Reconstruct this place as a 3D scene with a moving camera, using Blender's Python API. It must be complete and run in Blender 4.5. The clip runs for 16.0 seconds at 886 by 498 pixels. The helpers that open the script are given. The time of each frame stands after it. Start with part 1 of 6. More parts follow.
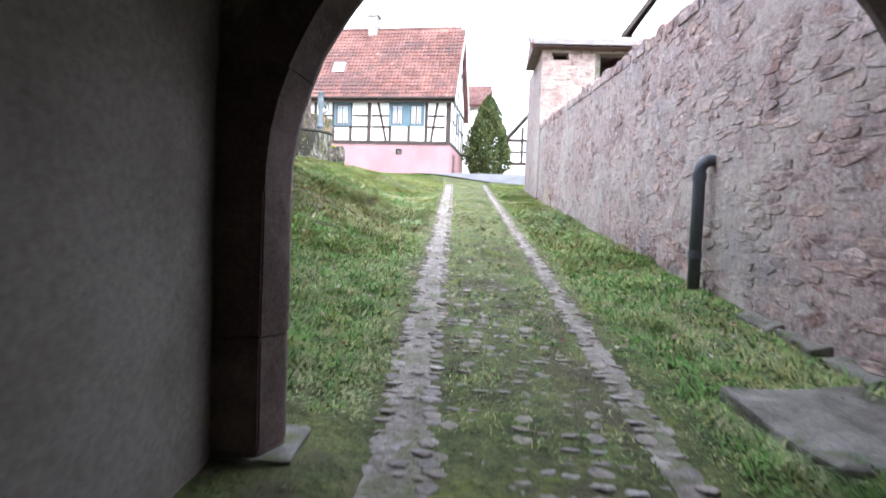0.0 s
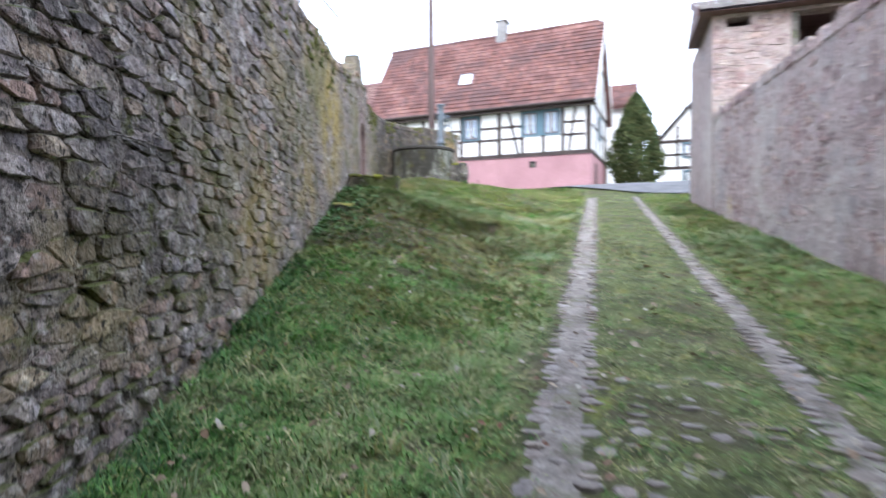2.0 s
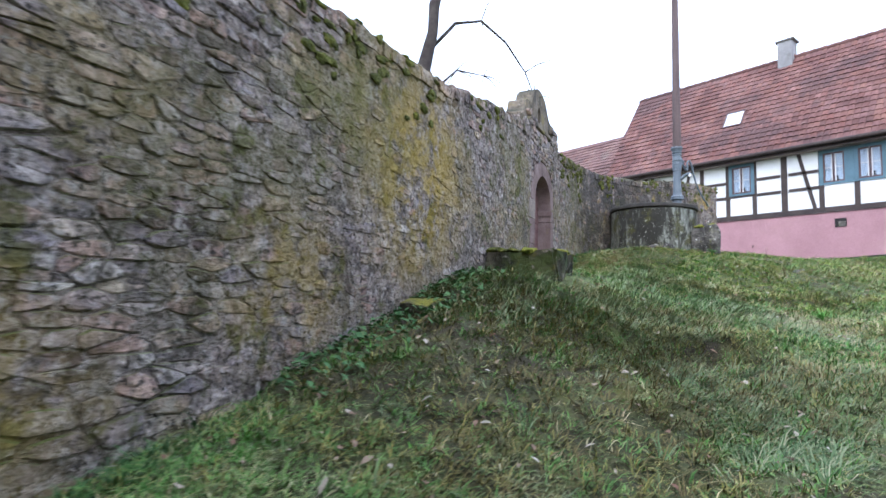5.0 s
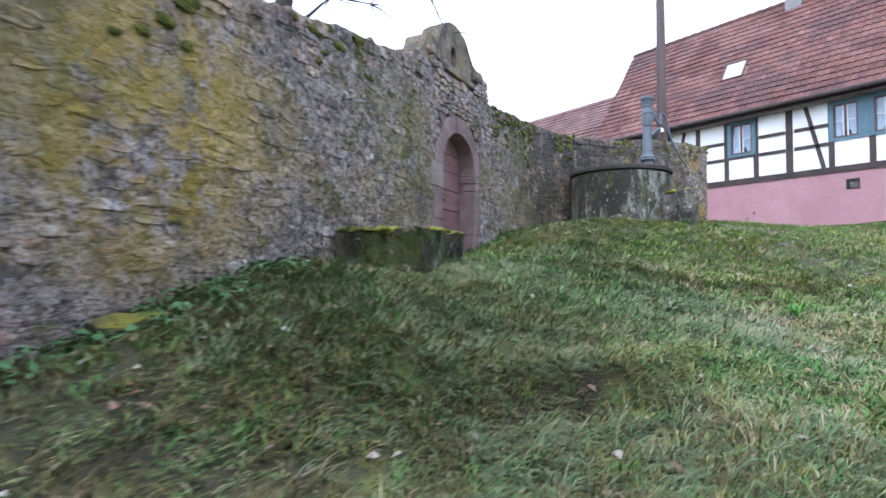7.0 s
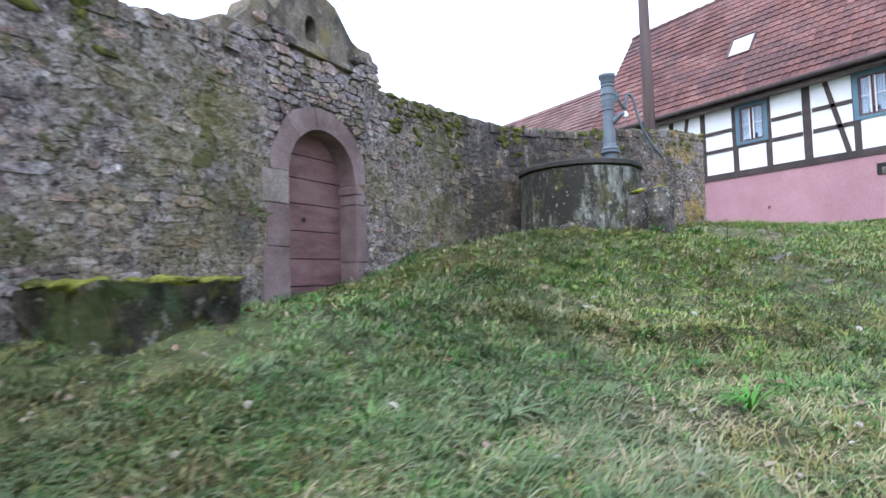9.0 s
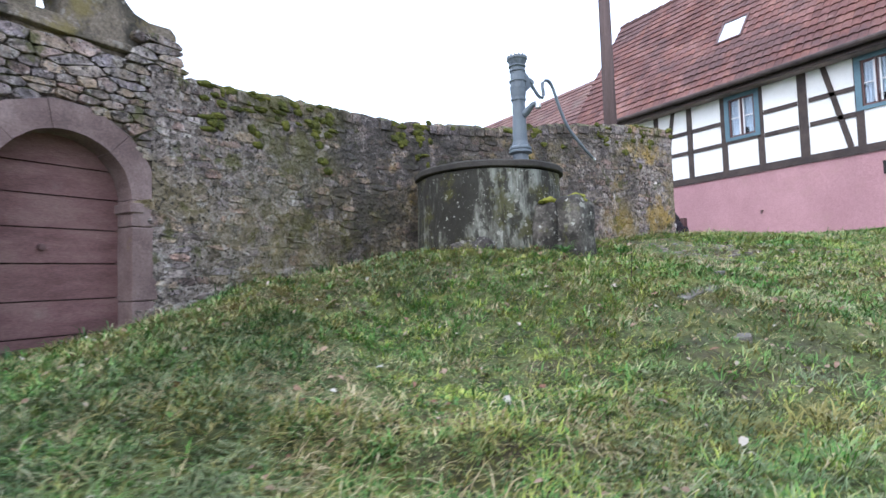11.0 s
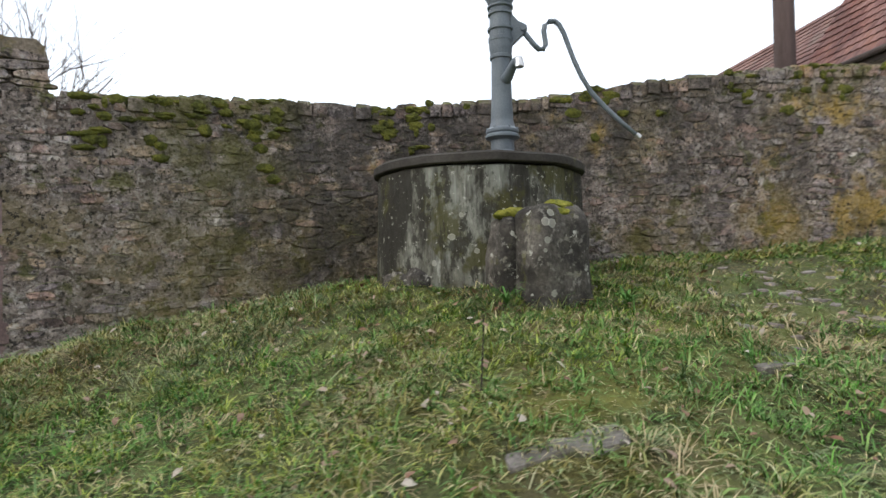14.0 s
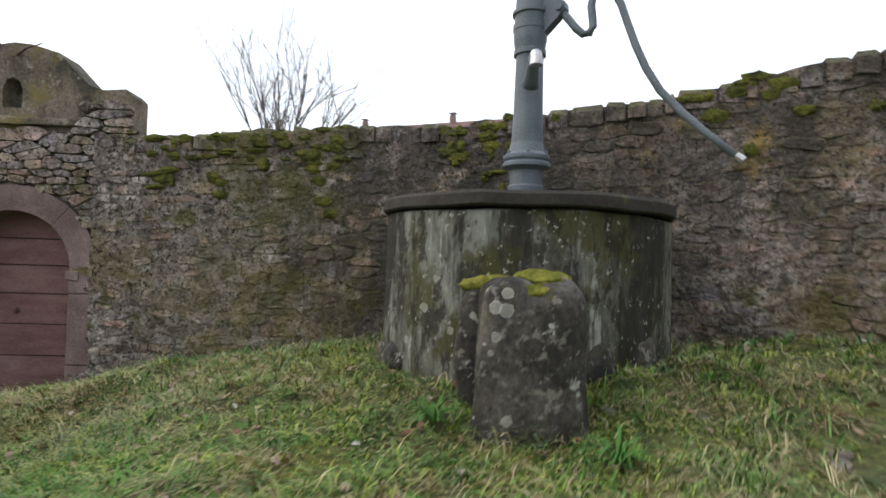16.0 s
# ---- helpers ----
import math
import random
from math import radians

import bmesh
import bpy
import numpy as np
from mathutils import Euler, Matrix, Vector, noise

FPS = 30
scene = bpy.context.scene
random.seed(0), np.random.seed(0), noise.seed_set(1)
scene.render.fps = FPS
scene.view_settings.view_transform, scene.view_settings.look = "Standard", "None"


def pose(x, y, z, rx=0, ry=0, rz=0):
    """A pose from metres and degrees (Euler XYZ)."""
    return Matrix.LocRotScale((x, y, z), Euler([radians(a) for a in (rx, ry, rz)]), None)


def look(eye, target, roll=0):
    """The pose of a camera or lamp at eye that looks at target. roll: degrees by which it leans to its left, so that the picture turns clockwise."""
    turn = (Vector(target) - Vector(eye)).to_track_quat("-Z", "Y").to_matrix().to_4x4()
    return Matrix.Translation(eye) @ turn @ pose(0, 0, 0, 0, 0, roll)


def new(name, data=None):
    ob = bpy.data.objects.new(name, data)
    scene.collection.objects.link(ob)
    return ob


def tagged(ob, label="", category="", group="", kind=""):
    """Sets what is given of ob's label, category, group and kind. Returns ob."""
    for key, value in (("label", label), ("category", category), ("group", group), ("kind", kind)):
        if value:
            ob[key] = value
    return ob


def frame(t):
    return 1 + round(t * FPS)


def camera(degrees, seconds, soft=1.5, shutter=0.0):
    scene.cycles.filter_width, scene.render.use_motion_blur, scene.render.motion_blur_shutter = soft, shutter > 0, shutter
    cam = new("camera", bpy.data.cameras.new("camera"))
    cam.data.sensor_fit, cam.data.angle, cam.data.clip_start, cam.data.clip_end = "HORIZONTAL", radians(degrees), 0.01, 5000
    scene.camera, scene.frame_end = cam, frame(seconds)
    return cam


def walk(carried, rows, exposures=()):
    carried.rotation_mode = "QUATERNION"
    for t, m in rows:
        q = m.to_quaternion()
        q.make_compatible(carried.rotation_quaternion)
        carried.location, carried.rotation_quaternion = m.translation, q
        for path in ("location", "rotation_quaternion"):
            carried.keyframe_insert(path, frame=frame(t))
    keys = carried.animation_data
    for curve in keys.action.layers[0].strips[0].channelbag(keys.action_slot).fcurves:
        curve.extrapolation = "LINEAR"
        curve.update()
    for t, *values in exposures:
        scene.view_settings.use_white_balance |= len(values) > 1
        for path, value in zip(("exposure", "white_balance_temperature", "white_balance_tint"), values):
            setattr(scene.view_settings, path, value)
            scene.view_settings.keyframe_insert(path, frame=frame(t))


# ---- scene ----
import collections

cam = camera(77.9, 16.0, 1.5, 0.5)
METRES, EYE, TILT, LEAN, TURN = 22.0, 1.5, 0.0, 0.0, 8.9
ROWS = [
    (0.0, 0.0, 0.0, 0.0, 0.09, -2.39, -2.19),
    (0.5, 0.0008, 0.0292, 0.0011, 0.55, 0.02, -3.18),
    (1.0, 0.0004, 0.0636, 0.0043, 0.34, -1.98, -1.2),
    (1.5, 0.003, 0.0977, 0.0109, 7.74, -2.1, 1.0),
    (2.0, 0.0007, 0.1331, 0.0151, 14.81, -1.07, 0.15),
    (2.5, 0.0001, 0.1662, 0.0201, 29.78, 2.8, 0.66),
    (3.0, -0.0029, 0.2005, 0.0241, 33.42, 4.44, -1.16),
    (3.5, -0.0049, 0.2312, 0.0283, 35.94, 6.1, -0.5),
    (4.0, -0.0044, 0.2645, 0.0334, 38.39, 7.15, -1.55),
    (6.5, 0.002, 0.4208, 0.0505, 45.92, 2.73, 0.24),
    (7.0, -0.0002, 0.4525, 0.0539, 44.17, 2.56, -0.42),
    (7.5, -0.0016, 0.4847, 0.0563, 43.21, 2.89, 1.22),
    (8.0, -0.0035, 0.5187, 0.0612, 42.13, 2.68, 0.15),
    (8.5, -0.006, 0.5493, 0.0674, 40.06, 2.7, 0.54),
    (9.0, -0.0051, 0.5813, 0.0728, 47.32, 2.81, 1.67),
    (9.5, -0.0056, 0.6121, 0.0755, 46.37, 2.41, 1.13),
    (10.0, -0.0045, 0.6446, 0.0796, 46.91, 2.79, 2.31),
    (12.5, 0.0058, 0.7844, 0.1022, 61.68, 2.25, 0.65),
    (13.0, 0.0035, 0.8154, 0.1082, 68.16, 2.01, 1.39),
    (13.5, -0.0021, 0.8447, 0.1103, 70.29, 2.47, -1.1),
    (14.0, -0.0083, 0.8763, 0.1136, 75.71, 0.89, 0.98),
    (14.5, -0.0156, 0.9012, 0.1173, 81.38, 0.54, 0.11),
    (15.0, -0.0274, 0.9259, 0.1226, 88.31, -1.74, 1.87),
    (15.5, -0.0408, 0.9506, 0.1294, 96.91, -1.09, 0.54),
    (16.0, -0.06, 0.9703, 0.1353, 103.24, 0.91, -1.95),
]
EXPOSURES = [(0.0, 2.05, 6100, 12), (1.0, 1.86, 6100, 12), (1.5, 1.58, 5900, 12), (2.5, 1.3, 5850, 12), (3.5, 1.12, 5750, 12), (7.5, 0.86, 5480, 13), (10.0, 0.92, 5500, 13), (12.5, 0.56, 6400, 10), (14.0, 0.28, 6700, 9), (16.0, 0.12, 6700, 9)]
walk(cam, [(t, pose(0, 0, EYE, TILT, LEAN, TURN) @ pose(METRES * x, METRES * y, METRES * z, 90 + pitch, roll, yaw)) for t, x, y, z, yaw, pitch, roll in ROWS],
     EXPOSURES)
# ---- world and light: an overcast winter day ----
world = bpy.data.worlds.new("overcast_sky")
scene.world = world
world.use_nodes = True
wn, wl = world.node_tree.nodes, world.node_tree.links
wn.clear()
sky = wn.new("ShaderNodeTexSky")
sky.sky_type, sky.sun_disc = "NISHITA", False
sky.sun_elevation, sky.sun_rotation = radians(38), radians(150)
sky.air_density, sky.dust_density = 1.0, 4.0
sky_bg = wn.new("ShaderNodeBackground")
sky_bg.inputs["Strength"].default_value = 0.06
cloud_bg = wn.new("ShaderNodeBackground")
cloud_bg.inputs["Color"].default_value = (0.89, 0.95, 1.04, 1)
cloud_bg.inputs["Strength"].default_value = 1.15
sky_sum = wn.new("ShaderNodeAddShader")
sky_out = wn.new("ShaderNodeOutputWorld")
wl.new(sky.outputs[0], sky_bg.inputs["Color"])
wl.new(sky_bg.outputs[0], sky_sum.inputs[0])
wl.new(cloud_bg.outputs[0], sky_sum.inputs[1])
wl.new(sky_sum.outputs[0], sky_out.inputs["Surface"])
sun = new("sun", bpy.data.lights.new("sun", "SUN"))
sun.data.energy, sun.data.angle, sun.data.color = 0.5, radians(30), (1.0, 0.98, 0.95)
sun.matrix_world = look((0, 0, 40), (-12, 30, 0))

# ---- helpers of this scene ----
rng = random.Random(7)
nrng = np.random.default_rng(11)


def lerp(t, pts):
    """Piecewise linear value of t over pairs (t, value)."""
    return float(np.interp(t, [p[0] for p in pts], [p[1] for p in pts]))


def node_mat(name):
    m = bpy.data.materials.new(name)
    m.use_nodes = True
    nt = m.node_tree
    return m, nt, nt.nodes["Principled BSDF"]


def mix(nt, fac, a, b, mode="MIX"):
    n = nt.nodes.new("ShaderNodeMix")
    n.data_type, n.blend_type = "RGBA", mode
    for sock, v in ((n.inputs[0], fac), (n.inputs[6], a), (n.inputs[7], b)):
        if isinstance(v, bpy.types.NodeSocket):
            nt.links.new(v, sock)
        elif isinstance(v, (int, float)):
            sock.default_value = v
        else:
            sock.default_value = (*v, 1)
    return n.outputs[2]


def noise_node(nt, scale, detail=4, rough=0.55, stretch=(1, 1, 1), local=False, shift=0.0):
    if local:
        co = nt.nodes.new("ShaderNodeTexCoord").outputs["Object"]
    else:
        co = nt.nodes.new("ShaderNodeNewGeometry").outputs["Position"]
    mp = nt.nodes.new("ShaderNodeMapping")
    mp.inputs["Scale"].default_value = stretch
    mp.inputs["Location"].default_value = (shift, shift * 1.7, shift * 0.6)
    n = nt.nodes.new("ShaderNodeTexNoise")
    n.inputs["Scale"].default_value, n.inputs["Detail"].default_value, n.inputs["Roughness"].default_value = scale, detail, rough
    nt.links.new(co, mp.inputs[0])
    nt.links.new(mp.outputs[0], n.inputs["Vector"])
    return n.outputs["Fac"]


def ramp(nt, fac, stops):
    r = nt.nodes.new("ShaderNodeValToRGB")
    els = r.color_ramp.elements
    while len(els) < len(stops):
        els.new(0.5)
    for e, (p, c) in zip(els, stops):
        e.position = p
        e.color = (*c, 1) if not isinstance(c, (int, float)) else (c, c, c, 1)
    nt.links.new(fac, r.inputs[0])
    return r.outputs[0]


def maths(nt, op, a, b):
    n = nt.nodes.new("ShaderNodeMath")
    n.operation = op
    for sock, v in zip(n.inputs, (a, b)):
        if isinstance(v, (int, float)):
            sock.default_value = v
        else:
            nt.links.new(v, sock)
    return n.outputs[0]


def surface(name, tones, scale=3.0, rough=0.85, bump=0.3, grain=60.0, patches=(), vary=None, metal=0.0, stretch=(1, 1, 1), top=None, depth=0.01, spread=(0.36, 0.64), speckle=0.4, spots=(), discs=()):
    """A weathered surface. tones: colours from low to high noise; patches: (colour, scale, from, to, strength) layers
    with a shape of their own;
    vary: (amount, source) brightness by piece, source 'island' or 'object'; spots: (colour, centre, radius, strength)
    broken patches of colour round a place, such as colonies of growth; discs: (centre, radius) round crusts of pale
    lichen; top: (colour, strength) for what grows on upward faces."""
    m, nt, bsdf = node_mat(name)
    k = len(tones)
    lo, hi = spread
    col = ramp(nt, noise_node(nt, scale, 5, 0.6, stretch), [(lo + (hi - lo) * i / max(1, k - 1), c) for i, c in enumerate(tones)])
    if vary:
        amount, source = vary
        if source == "island":
            rnd = nt.nodes.new("ShaderNodeNewGeometry").outputs["Random Per Island"]
        else:
            rnd = nt.nodes.new("ShaderNodeObjectInfo").outputs["Random"]
        hue = amount * 0.34
        col = mix(nt, 1.0, col, ramp(nt, rnd, [(0.0, (1 - amount, 1 - amount * 1.03, 1 - amount * 1.02)), (0.17, (1 + hue, 1 - hue * 0.25, 1 - hue * 0.75)), (0.33, (1 - hue, 1 - hue * 1.05, 1 - hue * 0.85)), (0.5, (1 + hue, 1 + hue * 0.3, 1 - hue * 0.8)), (0.67, (1 - hue * 0.3, 1 - hue * 0.4, 1 + hue * 0.1)), (0.83, (1 - amount * 0.7, 1 - amount * 0.75, 1 - amount * 0.75)), (1.0, (1 + amount, 1 + amount, 1 + amount))]), "MULTIPLY")
    col = mix(nt, speckle, col, ramp(nt, noise_node(nt, grain, 4, 0.75, stretch), [(0.3, 0.2), (0.7, 0.85)]), "OVERLAY")
    for i, (c, sc, a, b, strength, *way) in enumerate(patches):
        f = ramp(nt, noise_node(nt, sc, 5, 0.68, way[0] if way else (1, 1, 1), shift=3.1 * (i + 1)), [(a, 0.0), (b, float(strength))])
        col = mix(nt, f, col, c)
    for i, (c, centre, radius, strength) in enumerate(spots):
        dist = nt.nodes.new("ShaderNodeVectorMath")
        dist.operation = "DISTANCE"
        nt.links.new(nt.nodes.new("ShaderNodeNewGeometry").outputs["Position"], dist.inputs[0])
        dist.inputs[1].default_value = centre
        near = ramp(nt, maths(nt, "DIVIDE", dist.outputs["Value"], radius), [(0.35, 1.0), (1.0, 0.0)])
        f = maths(nt, "MULTIPLY", near, ramp(nt, noise_node(nt, 2.6, 6, 0.7, shift=5.3 * (i + 2)), [(0.40, 0.0), (0.54, float(strength))]))
        col = mix(nt, f, col, c)
    for centre, radius in discs:
        dist = nt.nodes.new("ShaderNodeVectorMath")
        dist.operation = "DISTANCE"
        nt.links.new(nt.nodes.new("ShaderNodeNewGeometry").outputs["Position"], dist.inputs[0])
        dist.inputs[1].default_value = centre
        edge = maths(nt, "ADD", maths(nt, "DIVIDE", dist.outputs["Value"], 2 * radius), maths(nt, "MULTIPLY", noise_node(nt, 30, 3, 0.6), 0.45))
        col = mix(nt, ramp(nt, edge, [(0.61, 0.5), (0.68, 0.75), (0.71, 0.9), (0.74, 0.0)]), col, (0.4, 0.4, 0.35))
    if top:
        sep = nt.nodes.new("ShaderNodeSeparateXYZ")
        nt.links.new(nt.nodes.new("ShaderNodeNewGeometry").outputs["Normal"], sep.inputs[0])
        up = ramp(nt, sep.outputs[2], [(0.35, 0.0), (0.8, 1.0)])
        f = maths(nt, "MULTIPLY", up, ramp(nt, noise_node(nt, 4.0, 5, 0.7, shift=9), [(0.38, 0.0), (0.55, float(top[1]))]))
        col = mix(nt, f, col, top[0])
    nt.links.new(col, bsdf.inputs["Base Color"])
    bsdf.inputs["Metallic"].default_value = metal
    rr = ramp(nt, noise_node(nt, scale * 3, 3), [(0.3, max(0.0, rough - 0.1)), (0.7, min(1.0, rough + 0.08))])
    nt.links.new(rr, bsdf.inputs["Roughness"])
    bsdf.inputs["Specular IOR Level"].default_value = 0.35
    if bump:
        b = nt.nodes.new("ShaderNodeBump")
        b.inputs["Strength"].default_value, b.inputs["Distance"].default_value = bump, depth
        h = maths(nt, "ADD", noise_node(nt, grain * 0.4, 6, 0.7, stretch), noise_node(nt, scale * 2, 4, 0.6, stretch))
        nt.links.new(h, b.inputs["Height"])
        nt.links.new(b.outputs[0], bsdf.inputs["Normal"])
    return m


def mesh_from(name, verts, faces, material):
    me = bpy.data.meshes.new(name)
    me.from_pydata(verts, [], faces)
    me.materials.append(material)
    return me


def bm_mesh(name, bm, material, smooth=False):
    bmesh.ops.recalc_face_normals(bm, faces=bm.faces)
    me = bpy.data.meshes.new(name)
    bm.to_mesh(me)
    bm.free()
    me.materials.append(material)
    if smooth:
        for p in me.polygons:
            p.use_smooth = True
    return me


def part(name, bm, material, parent, label="", smooth=False):
    """One mesh object under a thing or a part, in the parent's own coordinates."""
    ob = new(name, bm_mesh(name, bm, material, smooth))
    ob.parent = parent
    if label:
        tagged(ob, label)
    return ob


def thing(name, label, category, m=None, group="", kind=""):
    ob = new(name)
    ob.empty_display_size = 0.2
    if m is not None:
        ob.matrix_world = m
    return tagged(ob, label, category, group, kind)


def mesh_thing(name, me, label, category, kind="", group=""):
    return tagged(new(name, me), label, category, group, kind)


def box(x0, x1, y0, y1, z0, z1, bevel=0.0, bm=None):
    """A box, with rounded edges where bevel is given, added to bm."""
    own = bmesh.new()
    bmesh.ops.create_cube(own, size=1, matrix=Matrix.LocRotScale(((x0 + x1) / 2, (y0 + y1) / 2, (z0 + z1) / 2), None, (x1 - x0, y1 - y0, z1 - z0)))
    if bevel:
        bmesh.ops.bevel(own, geom=own.edges[:], offset=bevel, segments=2, affect="EDGES", profile=0.6)
    return join(bm, own)


def join(bm, own, m=None):
    if m is not None:
        bmesh.ops.transform(own, matrix=m, verts=own.verts[:])
    if bm is None:
        return own
    tmp = bpy.data.meshes.new("tmp")
    own.to_mesh(tmp)
    own.free()
    bm.from_mesh(tmp)
    bpy.data.meshes.remove(tmp)
    return bm


def lathe(profile, segs=28, bm=None, centre=(0, 0, 0), cap=True):
    """A turned body from (radius, height) pairs."""
    own = bmesh.new()
    rings = []
    for r, z in profile:
        rings.append([own.verts.new((centre[0] + r * math.cos(2 * math.pi * i / segs), centre[1] + r * math.sin(2 * math.pi * i / segs), centre[2] + z)) for i in range(segs)])
    for a, b in zip(rings, rings[1:]):
        for i in range(segs):
            own.faces.new((a[i], a[(i + 1) % segs], b[(i + 1) % segs], b[i]))
    if cap:
        own.faces.new(rings[0][::-1])
        own.faces.new(rings[-1])
    return join(bm, own)


def tube(points, radii, segs=8, bm=None):
    """A tube along points, with a radius at each."""
    own = bmesh.new()
    pts = [Vector(p) for p in points]
    if isinstance(radii, (int, float)):
        radii = [radii] * len(pts)
    rings = []
    side = Vector((0.3, 0.8, 0.52)).normalized()
    for i, p in enumerate(pts):
        d = (pts[min(i + 1, len(pts) - 1)] - pts[max(i - 1, 0)]).normalized()
        a = d.cross(side)
        a = a.normalized() if a.length > 1e-3 else d.orthogonal().normalized()
        b = d.cross(a).normalized()
        rings.append([own.verts.new(p + radii[i] * (a * math.cos(2 * math.pi * k / segs) + b * math.sin(2 * math.pi * k / segs))) for k in range(segs)])
    for r0, r1 in zip(rings, rings[1:]):
        for k in range(segs):
            own.faces.new((r0[k], r0[(k + 1) % segs], r1[(k + 1) % segs], r1[k]))
    own.faces.new(rings[0][::-1])
    own.faces.new(rings[-1])
    return join(bm, own)


def prism(outline, depth, bm=None):
    """An outline of (x, z) points, counter-clockwise seen from -y, given thickness from y=0 to y=depth."""
    own = bmesh.new()
    a = [own.verts.new((x, 0, z)) for x, z in outline]
    b = [own.verts.new((x, depth, z)) for x, z in outline]
    n = len(a)
    own.faces.new(a)
    own.faces.new(b[::-1])
    for i in range(n):
        own.faces.new((a[(i + 1) % n], a[i], b[i], b[(i + 1) % n]))
    own.normal_update()
    bmesh.ops.triangulate(own, faces=[f for f in own.faces if len(f.verts) > 4])
    return join(bm, own)


def rough_up(bm, amount, scale, seed=0.0):
    for v in bm.verts:
        q = v.co * scale + Vector((seed, seed * 2, seed * 3))
        v.co += amount * noise.noise_vector(q)


def sub(bm, cuts):
    bmesh.ops.subdivide_edges(bm, edges=bm.edges[:], cuts=cuts, use_grid_fill=True)
    return bm


# ---- plan ----
PATH_TURN = pose(0, 0, 0, 0, 0, 8.9)
LEFT_WALL = [(2.7, -2.0), (5.47, -3.36), (14.8, -7.9), (17.6, -9.22), (18.3, -9.45), (19.2, -9.55), (25.5, -9.62)]
LEFT_BASE = [(2.5, 0.42), (5.1, 0.83), (7.1, 1.32), (9.7, 2.12), (11.65, 2.72), (14.9, 2.92), (16.5, 3.35), (18.5, 3.7), (20.5, 3.83), (22, 3.9), (24, 4.04), (26, 4.15), (30.7, 4.45)]
LEFT_TOP = [(2.7, 4.55), (7.6, 4.65), (9.5, 4.85), (11.0, 4.98), (12.3, 5.27), (13.7, 5.48), (15.9, 5.56), (17.8, 5.78), (19, 5.77), (20.9, 5.92), (22.4, 6.15), (24.1, 6.36), (25.6, 6.42)]


def wall_x(y):
    return lerp(y, LEFT_WALL)


def path_x(y):
    return -0.157 * y


def track_left(y):
    return -0.22 - 0.14 * y


def track_right(y):
    return 1.13 - 0.133 * y


BANK_FOOT = [(10.5, 0.2), (12.5, 0.2), (14, 0.13), (15, 0.12), (16.2, 0.2), (17.3, 0.22), (19, 0.08), (20, 0.05), (22, 0.15)]
SCARPS = [((-4.05, 11.3), (-3.5, 13.35), 0.24), ((-5.5, 15.4), (-3.7, 18.2), 0.12), ((-5.9, 9.3), (-5.2, 11.6), 0.07)]


def scarp(x, y):
    """Small turf steps across the bank: a lip on the upper side, a worn hollow below it."""
    z = 0.0
    for (x0, y0), (x1, y1), h in SCARPS:
        dx, dy = x1 - x0, y1 - y0
        length = math.hypot(dx, dy)
        t = ((x - x0) * dx + (y - y0) * dy) / length
        d = ((y - y0) * dx - (x - x0) * dy) / length + 0.16 * noise.noise((x * 1.6, y * 1.6, 8))
        if -0.5 < t < length + 0.5 and abs(d) < 2:
            taper = min(1.0, max(0.0, (t + 0.5) / 0.8), max(0.0, (length + 0.5 - t) / 0.8)) * (0.75 + 0.5 * noise.noise((t * 2.2, h, 3)))
            z += h * taper * (min(1.0, d / 0.07) * math.exp(-d / 0.6) if d > 0 else -0.45 * min(1.0, -d / 0.06) * math.exp(d / 0.3))
    return z


def ground_z(x, y, fine=True):
    """Height of the ground: a rising lane with a bank towards the garden wall."""
    z0 = 0.139 * y if y < 29 else 4.03 + 0.28 * min(1.0, (y - 29) / 3)
    if y < 0:
        z0 = 0.0
    zb = max(z0, lerp(y, LEFT_BASE)) if y > 0 else 0.0
    px_, wx_ = path_x(y), wall_x(y)
    f = (px_ - x) / (px_ - wx_)
    g = min(1.0, max(0.0, (f - lerp(y, BANK_FOOT)) / 0.65))
    straight = min(1.0, max(0.0, (y - 12.3) / 1.2)) * 0.8
    z = z0 + (zb - z0) * (straight * g + (1 - straight) * g * g * (3 - 2 * g))
    if y > 25:
        t = min(1.0, (y - 25) / 3)
        street = lerp(x, [(-14, 3.7), (-5, 4.15), (20, 4.3)])
        z += (street - z) * t * t * (3 - 2 * t)
    far = max(0.0, max(abs(x), abs(y - 15)) - 60)
    z += far * 0.02
    if fine and far == 0:
        grassy = min(1.0, abs(x - track_left(y)) / 0.5, abs(x - track_right(y)) / 0.5) if y < 25 else 0.3
        bank = min(1.0, max(0.0, (f - 0.12) / 0.15)) if y < 25 else 0.0
        z += grassy * (0.05 * noise.noise((x * 0.9, y * 0.9, 0)) + 0.035 * noise.noise((x * 2.7, y * 2.7, 4)))
        z += bank * (0.045 * noise.noise((x * 3.7, y * 3.7, 6)) + scarp(x, y))
        z -= 0.03 * (1 - grassy) + 0.12 * math.exp(-((x + 5.6) ** 2 + (y - 12.4) ** 2) / 0.35) + 0.1 * math.exp(-((x + 6.95) ** 2 + (y - 20.3) ** 2) / 0.25)
    return z

